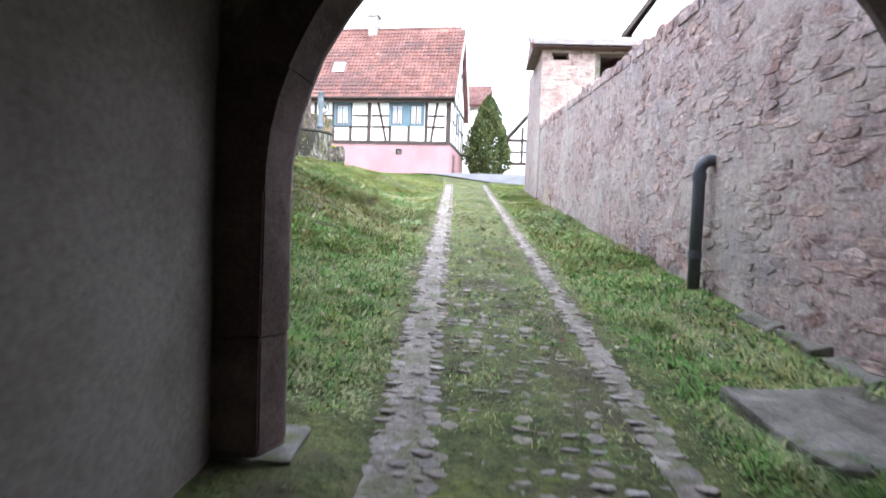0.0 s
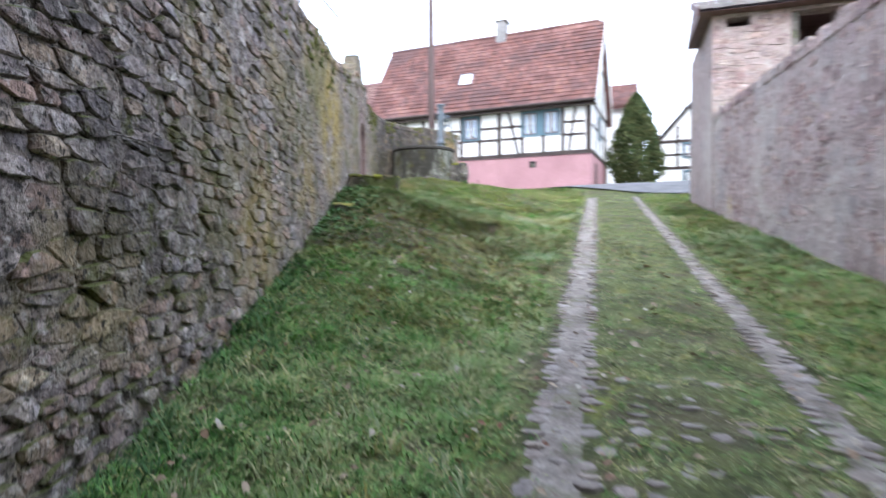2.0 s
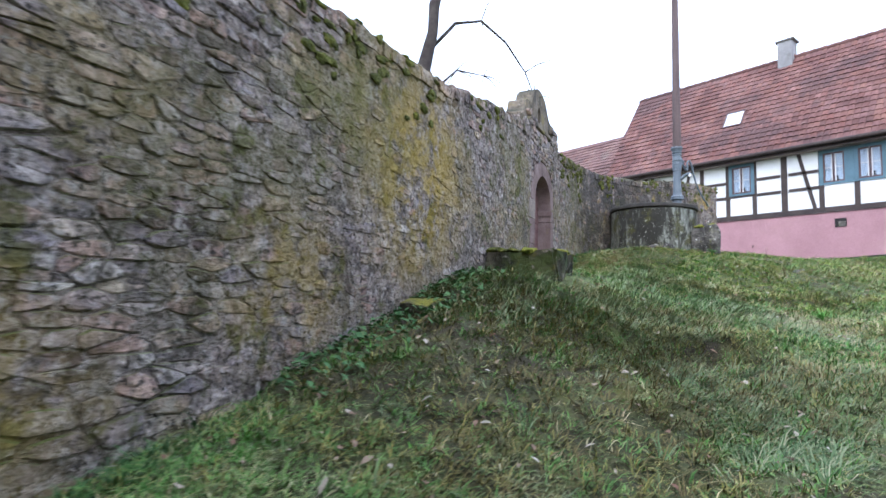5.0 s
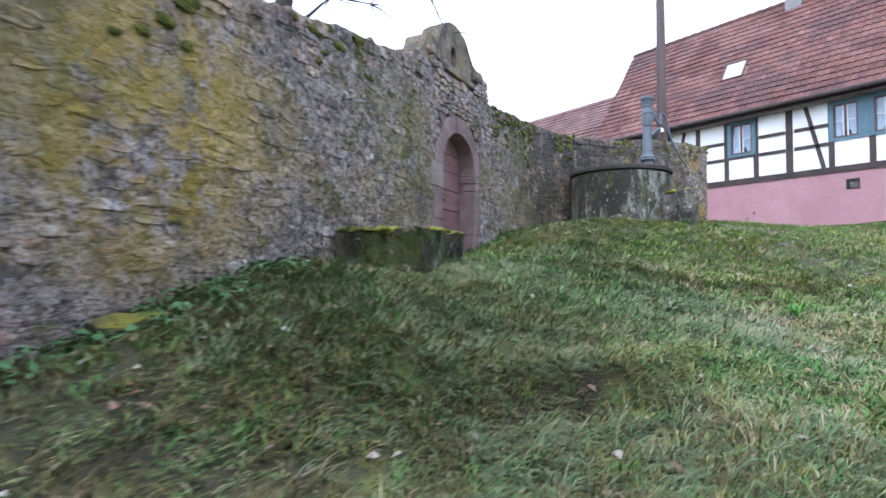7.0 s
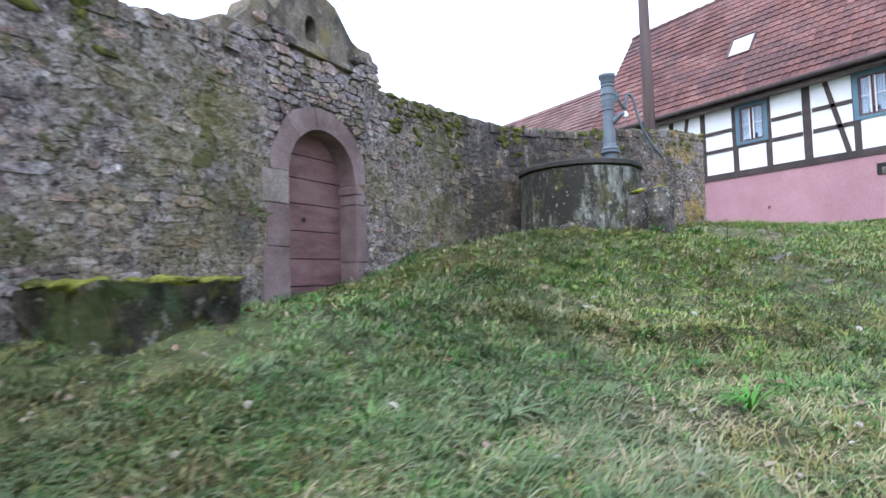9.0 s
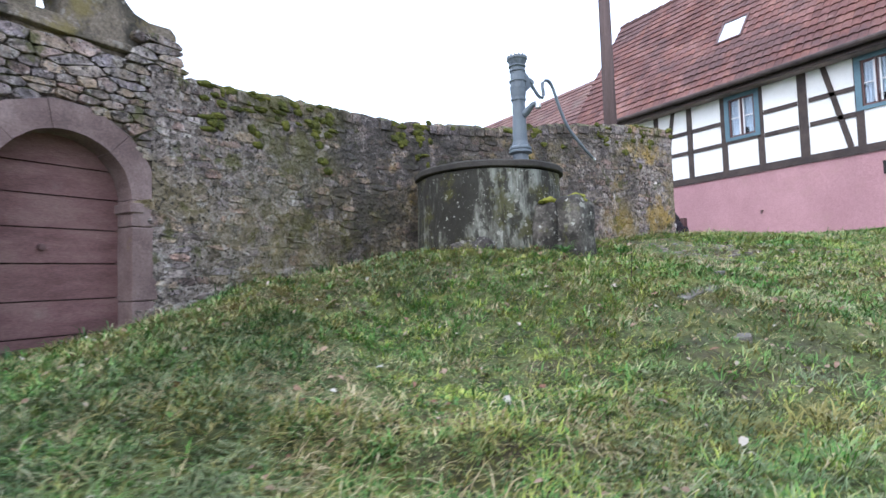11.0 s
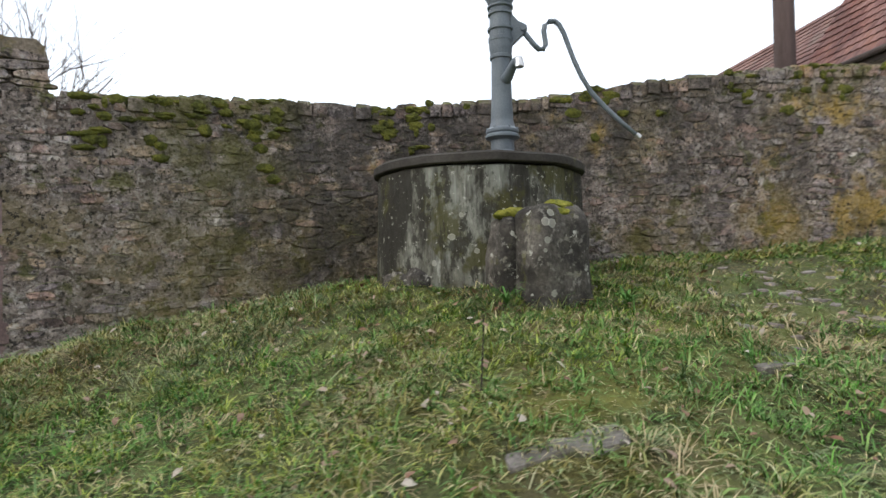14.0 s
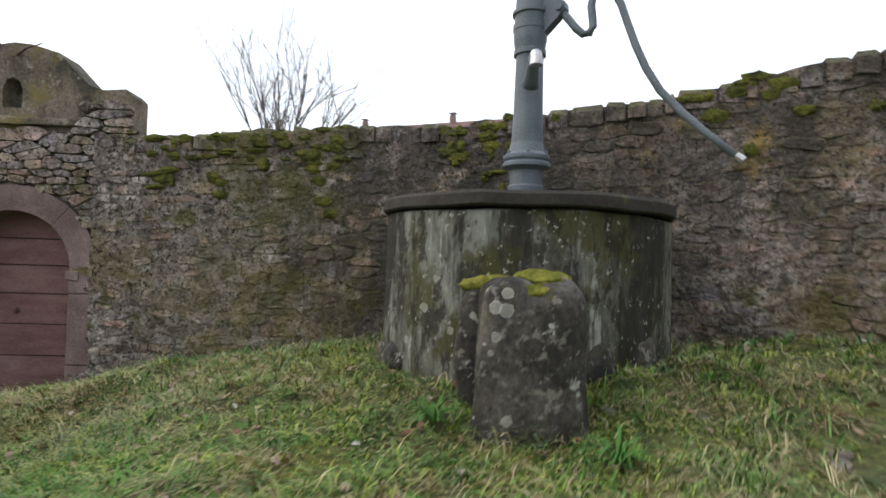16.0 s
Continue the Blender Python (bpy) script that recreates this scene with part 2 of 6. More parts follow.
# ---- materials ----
# spots: darker at the turf-step hollows and lower bank, yellower higher up
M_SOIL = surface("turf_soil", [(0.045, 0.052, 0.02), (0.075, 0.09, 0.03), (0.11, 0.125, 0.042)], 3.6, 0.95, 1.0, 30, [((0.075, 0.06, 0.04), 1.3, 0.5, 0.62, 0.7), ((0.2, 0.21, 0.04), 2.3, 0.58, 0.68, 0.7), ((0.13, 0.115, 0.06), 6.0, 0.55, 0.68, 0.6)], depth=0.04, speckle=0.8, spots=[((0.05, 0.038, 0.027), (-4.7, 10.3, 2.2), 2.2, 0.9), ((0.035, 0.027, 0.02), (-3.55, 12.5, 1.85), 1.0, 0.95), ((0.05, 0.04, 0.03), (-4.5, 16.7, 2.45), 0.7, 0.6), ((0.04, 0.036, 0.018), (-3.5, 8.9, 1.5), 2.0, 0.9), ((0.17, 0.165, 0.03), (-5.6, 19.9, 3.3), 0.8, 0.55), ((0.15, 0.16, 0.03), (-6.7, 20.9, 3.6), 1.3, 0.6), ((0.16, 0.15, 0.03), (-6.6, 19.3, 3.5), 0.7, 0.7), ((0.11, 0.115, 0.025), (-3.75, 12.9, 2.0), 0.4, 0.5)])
STONE_TONES = [(0.105, 0.09, 0.086), (0.225, 0.19, 0.178), (0.335, 0.285, 0.258), (0.24, 0.215, 0.216), (0.46, 0.415, 0.375)]
LICHEN = [((0.05, 0.043, 0.038), 8.0, 0.53, 0.60, 0.62), ((0.44, 0.40, 0.37), 10.0, 0.565, 0.62, 0.75), ((0.22, 0.175, 0.05), 0.85, 0.52, 0.62, 0.4), ((0.38, 0.25, 0.035), 0.6, 0.62, 0.68, 0.65), ((0.04, 0.037, 0.033), 1.2, 0.53, 0.63, 0.5, (1, 1, 0.5)), ((0.44, 0.41, 0.38), 4.2, 0.61, 0.67, 0.6), ((0.075, 0.08, 0.018), 2.4, 0.57, 0.63, 0.8), ((0.024, 0.021, 0.019), 22.0, 0.555, 0.605, 0.9), ((0.5, 0.47, 0.43), 34.0, 0.64, 0.68, 0.55)]
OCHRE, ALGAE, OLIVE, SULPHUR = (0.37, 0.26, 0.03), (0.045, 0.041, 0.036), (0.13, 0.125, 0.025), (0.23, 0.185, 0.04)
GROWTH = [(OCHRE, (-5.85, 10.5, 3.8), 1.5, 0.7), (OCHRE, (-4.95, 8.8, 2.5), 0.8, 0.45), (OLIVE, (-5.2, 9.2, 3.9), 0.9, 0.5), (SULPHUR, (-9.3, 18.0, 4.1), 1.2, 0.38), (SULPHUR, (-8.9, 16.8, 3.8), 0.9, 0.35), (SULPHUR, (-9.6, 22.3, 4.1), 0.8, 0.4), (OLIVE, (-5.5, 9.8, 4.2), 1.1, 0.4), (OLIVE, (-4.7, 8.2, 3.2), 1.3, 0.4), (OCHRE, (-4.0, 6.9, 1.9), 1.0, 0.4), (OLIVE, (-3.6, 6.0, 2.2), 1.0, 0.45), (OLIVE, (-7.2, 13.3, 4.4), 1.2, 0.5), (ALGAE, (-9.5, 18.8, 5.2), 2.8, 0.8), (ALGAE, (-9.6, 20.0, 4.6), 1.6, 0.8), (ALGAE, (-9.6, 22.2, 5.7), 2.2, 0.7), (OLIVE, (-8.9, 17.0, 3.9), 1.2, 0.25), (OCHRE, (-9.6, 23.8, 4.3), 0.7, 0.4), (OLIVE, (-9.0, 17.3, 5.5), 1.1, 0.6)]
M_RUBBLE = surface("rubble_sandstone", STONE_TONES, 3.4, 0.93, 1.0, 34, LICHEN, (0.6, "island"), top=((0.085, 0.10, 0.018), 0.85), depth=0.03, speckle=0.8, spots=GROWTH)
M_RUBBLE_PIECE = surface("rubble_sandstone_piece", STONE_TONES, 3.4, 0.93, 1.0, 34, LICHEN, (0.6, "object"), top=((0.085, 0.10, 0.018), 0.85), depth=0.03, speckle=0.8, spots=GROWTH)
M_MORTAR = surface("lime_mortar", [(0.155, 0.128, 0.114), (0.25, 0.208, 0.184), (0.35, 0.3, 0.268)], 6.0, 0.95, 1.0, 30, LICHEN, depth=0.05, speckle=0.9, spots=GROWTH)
RED_TONES = [(0.155, 0.1, 0.1), (0.27, 0.19, 0.185), (0.4, 0.305, 0.29), (0.27, 0.21, 0.21)]
RED_MARKS = [((0.08, 0.06, 0.058), 9.0, 0.55, 0.62, 0.6), ((0.5, 0.45, 0.42), 14.0, 0.6, 0.66, 0.5), ((0.42, 0.37, 0.34), 0.5, 0.49, 0.62, 0.55), ((0.42, 0.3, 0.13), 0.8, 0.62, 0.7, 0.6), ((0.2, 0.19, 0.205), 0.9, 0.55, 0.66, 0.55), ((0.46, 0.43, 0.41), 4.0, 0.58, 0.68, 0.6), ((0.24, 0.13, 0.13), 1.6, 0.6, 0.7, 0.6)]
M_RED_RUBBLE = surface("red_sandstone_rubble", RED_TONES, 2.2, 0.93, 0.8, 36, RED_MARKS, (0.3, "island"), top=((0.12, 0.13, 0.04), 0.7), depth=0.025, speckle=0.6)
M_RED_MORTAR = surface("washed_render", [(0.23, 0.168, 0.162), (0.33, 0.26, 0.245), (0.28, 0.21, 0.205)], 1.8, 0.95, 0.9, 26, RED_MARKS, depth=0.025, speckle=0.7)
M_GABLE = surface("weathered_gable_stone", [(0.10, 0.085, 0.06), (0.17, 0.14, 0.105), (0.23, 0.19, 0.15)], 3.0, 0.93, 1.0, 34, [((0.04, 0.037, 0.03), 2.2, 0.48, 0.58, 0.8, (1, 1, 0.5)), ((0.2, 0.16, 0.05), 2.4, 0.56, 0.66, 0.7), ((0.35, 0.32, 0.28), 9.0, 0.6, 0.66, 0.6)], top=((0.05, 0.05, 0.03), 0.8), depth=0.02, speckle=0.8)
M_REDSTONE = surface("dressed_red_sandstone", [(0.135, 0.092, 0.087), (0.19, 0.135, 0.127), (0.24, 0.178, 0.168)], 2.0, 0.9, 0.6, 50, [((0.27, 0.21, 0.2), 1.7, 0.55, 0.68, 0.6), ((0.08, 0.065, 0.06), 1.2, 0.54, 0.68, 0.6), ((0.22, 0.18, 0.05), 2.0, 0.63, 0.7, 0.5)], depth=0.01, speckle=0.5)
M_GREYSTONE = surface("dressed_grey_sandstone", [(0.16, 0.135, 0.12), (0.23, 0.19, 0.165), (0.28, 0.225, 0.2)], 2.4, 0.92, 0.8, 36, [((0.09, 0.08, 0.065), 1.5, 0.5, 0.64, 0.75), ((0.2, 0.17, 0.05), 2.4, 0.6, 0.7, 0.6)], top=((0.08, 0.085, 0.03), 0.6), depth=0.015, speckle=0.6)
M_MOSS = surface("moss_cushion", [(0.04, 0.045, 0.009), (0.08, 0.088, 0.014), (0.14, 0.14, 0.022)], 9.0, 1.0, 1.0, 60, depth=0.03, speckle=0.7)
M_MOSS_BRIGHT = surface("bright_moss", [(0.12, 0.135, 0.015), (0.2, 0.205, 0.025), (0.28, 0.27, 0.05)], 12.0, 1.0, 1.0, 60, depth=0.03, speckle=0.6)
M_PLASTER = surface("old_plaster", [(0.22, 0.195, 0.18), (0.30, 0.268, 0.248), (0.35, 0.315, 0.295)], 0.9, 0.92, 0.25, 30, [((0.2, 0.16, 0.14), 0.8, 0.56, 0.7, 0.5)], depth=0.01)
M_WOOD_DARK = surface("dark_oak", [(0.035, 0.026, 0.024), (0.06, 0.045, 0.04)], 2.0, 0.8, 0.4, 60, stretch=(1, 1, 0.12))
M_TIMBER = surface("painted_timber_frame", [(0.04, 0.03, 0.028), (0.07, 0.052, 0.045)], 3.0, 0.75, 0.4, 60)
M_WHITE = surface("white_render", [(0.74, 0.74, 0.73), (0.83, 0.83, 0.82)], 0.8, 0.9, 0.2, 50, [((0.66, 0.65, 0.62), 0.7, 0.58, 0.75, 0.4)])
M_PINK = surface("pink_plinth_render", [(0.35, 0.195, 0.21), (0.42, 0.24, 0.255)], 0.7, 0.9, 0.25, 50, [((0.36, 0.22, 0.21), 1.4, 0.56, 0.7, 0.5)])
M_TILE = surface("red_clay_tile", [(0.115, 0.056, 0.051), (0.16, 0.08, 0.07), (0.205, 0.112, 0.098)], 1.0, 0.85, 0.3, 30, [((0.085, 0.052, 0.052), 0.45, 0.52, 0.60, 0.7), ((0.32, 0.21, 0.18), 1.3, 0.62, 0.72, 0.5)], (0.3, "island"))
M_TILE_PIECE = surface("red_clay_tile_piece", [(0.115, 0.056, 0.051), (0.16, 0.08, 0.07), (0.205, 0.112, 0.098)], 1.0, 0.85, 0.3, 30, [((0.085, 0.052, 0.052), 0.45, 0.52, 0.60, 0.7), ((0.32, 0.21, 0.18), 1.3, 0.62, 0.72, 0.5)], (0.3, "object"))
M_OLDTILE = surface("weathered_clay_tile", [(0.12, 0.072, 0.068), (0.165, 0.098, 0.09), (0.205, 0.13, 0.118)], 1.0, 0.88, 0.3, 40, [((0.17, 0.15, 0.13), 0.7, 0.56, 0.7, 0.6)], (0.2, "island"))
M_GREYROOF = surface("grey_shingle", [(0.16, 0.15, 0.15), (0.24, 0.225, 0.22)], 2.0, 0.9, 0.4, 40, vary=(0.2, "island"))
M_BLUE = surface("blue_grey_paint", [(0.085, 0.15, 0.19), (0.11, 0.19, 0.235)], 2.0, 0.6, 0.15, 60)
M_SASH = surface("brown_sash_paint", [(0.10, 0.055, 0.055), (0.13, 0.075, 0.07)], 2.0, 0.6, 0.1, 60)
# net curtain; the blue of sky reflected in the panes is put into its colour
M_CURTAIN = surface("sky_tinted_net_curtain", [(0.34, 0.41, 0.5), (0.48, 0.55, 0.63)], 5.0, 0.95, 0.2, 60, stretch=(6, 1, 0.4))
M_IRON = surface("grey_painted_cast_iron", [(0.10, 0.122, 0.145), (0.14, 0.168, 0.192)], 3.0, 0.5, 0.15, 90, [((0.11, 0.12, 0.125), 3.5, 0.58, 0.72, 0.5), ((0.3, 0.33, 0.33), 6.0, 0.66, 0.74, 0.5)], depth=0.004)
M_STEEL = surface("worn_steel", [(0.45, 0.46, 0.47), (0.6, 0.6, 0.6)], 8.0, 0.4, 0.1, 90, metal=0.8)
M_CONCRETE = surface("mossy_concrete", [(0.07, 0.068, 0.055), (0.13, 0.13, 0.108), (0.2, 0.205, 0.178)], 2.6, 0.92, 1.0, 34, [((0.3, 0.32, 0.29), 2.4, 0.53, 0.62, 0.7, (1, 1, 0.16)), ((0.42, 0.43, 0.39), 7.0, 0.58, 0.63, 0.75, (1, 1, 0.14)), ((0.022, 0.02, 0.016), 2.0, 0.45, 0.52, 0.92, (1, 1, 0.2)), ((0.06, 0.058, 0.016), 2.2, 0.52, 0.6, 0.85), ((0.025, 0.023, 0.018), 9.0, 0.53, 0.58, 0.8, (1, 1, 0.5)), ((0.45, 0.45, 0.4), 22.0, 0.62, 0.66, 0.75)], stretch=(1, 1, 0.4), depth=0.02, speckle=0.85, discs=[((-7.68, 19.52, 4.17), 0.03), ((-7.75, 19.38, 3.95), 0.025), ((-7.66, 19.6, 4.35), 0.02), ((-7.62, 19.72, 4.05), 0.022)])
M_LID = surface("dark_stone_lid", [(0.03, 0.027, 0.024), (0.055, 0.05, 0.044)], 3.0, 0.9, 0.6, 40, [((0.12, 0.12, 0.04), 3.0, 0.62, 0.7, 0.6)])
M_BOLLARD = surface("lichened_grey_stone", [(0.028, 0.026, 0.024), (0.062, 0.056, 0.05), (0.12, 0.11, 0.097)], 4.0, 0.93, 1.0, 34, [((0.3, 0.29, 0.26), 16.0, 0.58, 0.64, 0.6), ((0.025, 0.023, 0.019), 2.4, 0.48, 0.6, 0.8), ((0.25, 0.24, 0.2), 6.0, 0.6, 0.64, 0.7), ((0.1, 0.1, 0.026), 2.6, 0.56, 0.66, 0.75), ((0.42, 0.42, 0.38), 8.5, 0.63, 0.65, 0.9)], depth=0.02, speckle=0.85, discs=[((-7.09, 20.316, 4.02), 0.05), ((-7.08, 20.16, 4.115), 0.024), ((-7.1, 20.2, 4.24), 0.034), ((-7.1, 20.15, 4.25), 0.032), ((-7.12, 20.2, 4.32), 0.03), ((-7.07, 20.14, 4.04), 0.016), ((-7.1, 20.22, 3.72), 0.03), ((-7.1, 20.48, 4.28), 0.04), ((-7.13, 20.36, 4.38), 0.035)])
M_TROUGH = surface("mossy_trough_stone", [(0.012, 0.013, 0.008), (0.035, 0.032, 0.02), (0.085, 0.07, 0.05)], 4.0, 0.95, 1.0, 30, [((0.045, 0.06, 0.013), 1.8, 0.45, 0.58, 0.9), ((0.25, 0.22, 0.19), 5.0, 0.6, 0.65, 0.8), ((0.1, 0.09, 0.016), 2.6, 0.54, 0.62, 0.8), ((0.07, 0.1, 0.05), 3.2, 0.58, 0.64, 0.7)], top=((0.17, 0.16, 0.02), 1.0), depth=0.03, speckle=0.6)
M_PIPE = surface("grey_plastic_pipe", [(0.055, 0.06, 0.075), (0.075, 0.08, 0.1)], 3.0, 0.5, 0.05, 60)
M_POLE = surface("weathered_pole_wood", [(0.07, 0.05, 0.048), (0.12, 0.085, 0.08)], 4.0, 0.85, 0.5, 60, stretch=(2, 2, 0.1))
M_ASPHALT = surface("asphalt", [(0.10, 0.10, 0.105), (0.14, 0.14, 0.145)], 1.5, 0.85, 0.3, 90)
M_COBBLE = surface("grey_cobble", [(0.165, 0.148, 0.138), (0.225, 0.204, 0.19), (0.285, 0.263, 0.248)], 5.0, 0.85, 0.7, 40, [((0.15, 0.12, 0.095), 2.0, 0.52, 0.66, 0.7), ((0.12, 0.13, 0.05), 3.0, 0.6, 0.68, 0.7)], (0.22, "island"), depth=0.01)
M_COBBLE_PIECE = surface("grey_cobble_piece", [(0.165, 0.148, 0.138), (0.225, 0.204, 0.19), (0.285, 0.263, 0.248)], 5.0, 0.85, 0.7, 40, [((0.15, 0.12, 0.095), 2.0, 0.52, 0.66, 0.7), ((0.12, 0.13, 0.05), 3.0, 0.6, 0.68, 0.7)], (0.22, "object"), depth=0.01)
M_DIRT = surface("packed_earth", [(0.15, 0.13, 0.112), (0.22, 0.195, 0.175), (0.28, 0.255, 0.23)], 4.0, 0.95, 1.0, 30, [((0.10, 0.115, 0.04), 1.6, 0.52, 0.64, 0.7)], depth=0.03, speckle=0.6)
M_SKYPANE = surface("roof_window_glass", [(0.7, 0.74, 0.78), (0.75, 0.78, 0.8)], 2.0, 0.15, 0.0, 40, metal=0.9)
M_SLAB = surface("grey_slab_stone", [(0.11, 0.10, 0.09), (0.165, 0.152, 0.138), (0.21, 0.195, 0.18)], 3.0, 0.85, 0.8, 40, [((0.07, 0.066, 0.05), 2.5, 0.5, 0.64, 0.75), ((0.09, 0.11, 0.035), 3.0, 0.57, 0.65, 0.8)], depth=0.015, speckle=0.6)
M_BARK = surface("bark", [(0.035, 0.028, 0.026), (0.07, 0.058, 0.05)], 6.0, 0.95, 0.6, 50)
M_TWIG = surface("bare_twigs", [(0.06, 0.05, 0.048), (0.10, 0.085, 0.08)], 3.0, 0.95, 0.0, 50)
M_CAR = surface("dark_car_paint", [(0.018, 0.022, 0.03), (0.024, 0.028, 0.038)], 2.0, 0.3, 0.0, 50, metal=0.3)
M_RUBBER = surface("black_rubber", [(0.015, 0.015, 0.015), (0.025, 0.025, 0.025)], 5.0, 0.85, 0.2, 60)
M_DOOR = surface("red_painted_planks", [(0.13, 0.068, 0.066), (0.18, 0.098, 0.094), (0.215, 0.13, 0.12)], 2.5, 0.85, 0.4, 50, [((0.24, 0.18, 0.16), 2.6, 0.6, 0.74, 0.5)], (0.1, "object"), stretch=(0.6, 0.6, 2))
# near-black fill: paints the dark inside of openings, and the car's rear window
M_NEAR_BLACK = surface("near_black_fill", [(0.02, 0.018, 0.018), (0.03, 0.028, 0.026)], 4.0, 0.95, 0.0, 50)


def glass_mat():
    m, nt, bsdf = node_mat("window_glass")
    bsdf.inputs["Base Color"].default_value = (0.9, 0.95, 1.0, 1)
    bsdf.inputs["Roughness"].default_value = 0.03
    bsdf.inputs["Transmission Weight"].default_value = 1.0
    bsdf.inputs["IOR"].default_value = 1.45
    return m


M_GLASS = glass_mat()

M_BAR = surface("white_glazing_bar", [(0.6, 0.62, 0.64), (0.7, 0.71, 0.72)], 3.0, 0.6, 0.0, 50)
# wooded hill with the blue-grey of distance haze mixed into its colour
M_HILL = surface("haze_tinted_hill", [(0.16, 0.2, 0.23), (0.2, 0.24, 0.27)], 0.03, 1.0, 0.0, 1.0)
M_CHIMNEY = surface("grey_rendered_chimney", [(0.24, 0.235, 0.235), (0.34, 0.33, 0.325)], 2.0, 0.9, 0.5, 40, [((0.18, 0.17, 0.16), 2.0, 0.55, 0.68, 0.6)])
M_STRAW_TONES = [(0.17, 0.12, 0.065), (0.3, 0.24, 0.13), (0.42, 0.35, 0.2), (0.56, 0.49, 0.32)]

# ---- ground, road ----


def grid_lines(parts):
    out = []
    for a, b, step in parts:
        out += list(np.arange(a, b - 1e-6, step))
    return out + [parts[-1][1]]


def build_ground():
    xs = grid_lines([(-600, -100, 100), (-100, -40, 12), (-40, -16, 3), (-16, -10.2, 0.6), (-10.2, 3.4, 0.13), (3.4, 10, 0.8), (10, 40, 5), (40, 100, 12), (100, 600, 100)])
    ys = grid_lines([(-600, -100, 100), (-100, -20, 10), (-20, -2, 1.5), (-2, 27, 0.13), (27, 34, 0.6), (34, 60, 3), (60, 120, 12), (120, 600, 96)])
    verts = [(x, y, ground_z(x, y)) for y in ys for x in xs]
    n = len(xs)
    faces = [(j * n + i, j * n + i + 1, (j + 1) * n + i + 1, (j + 1) * n + i) for j in range(len(ys) - 1) for i in range(n - 1)]
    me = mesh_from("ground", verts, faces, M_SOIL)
    for p in me.polygons:
        p.use_smooth = True
    mesh_thing("ground", me, "rough sloping winter turf with bare soil", "ground", "structure")


def road_edge(x):
    return max(24.2, min(28.2, 24.45 - 0.5 * x))


def build_road():
    xs = np.arange(-60, 60.1, 0.5)
    verts, faces = [], []
    for x in xs:
        y0 = road_edge(x) if x < 2 else 24.2
        for k in range(9):
            y = y0 + (30.6 - y0) * k / 8
            verts.append((x, y, ground_z(x, y, False) + 0.05 + 0.01 * math.sin(k)))
    for i in range(len(xs) - 1):
        for k in range(8):
            a = i * 9 + k
            faces.append((a, a + 9, a + 10, a + 1))
    mesh_thing("road", mesh_from("road", verts, faces, M_ASPHALT), "narrow grey asphalt village street", "road", "structure")


build_ground()
build_road()

# ---- gatehouse passage ----
GATE = PATH_TURN
ARCH_U, ARCH_Z, ARCH_R = 0.80, 1.67, 1.55


def gate_child(name, bm, material, label, category, kind="structure"):
    me = bm_mesh(name, bm, material)
    ob = mesh_thing(name, me, label, category, kind)
    ob.matrix_world = GATE
    return ob


def arch_outline(half, zc, r, z0, n=20):
    pts = [(-half, z0)]
    for i in range(n + 1):
        a = math.pi - math.pi * i / n
        pts.append((r * math.cos(a), zc + r * math.sin(a)))
    return pts + [(half, z0)]


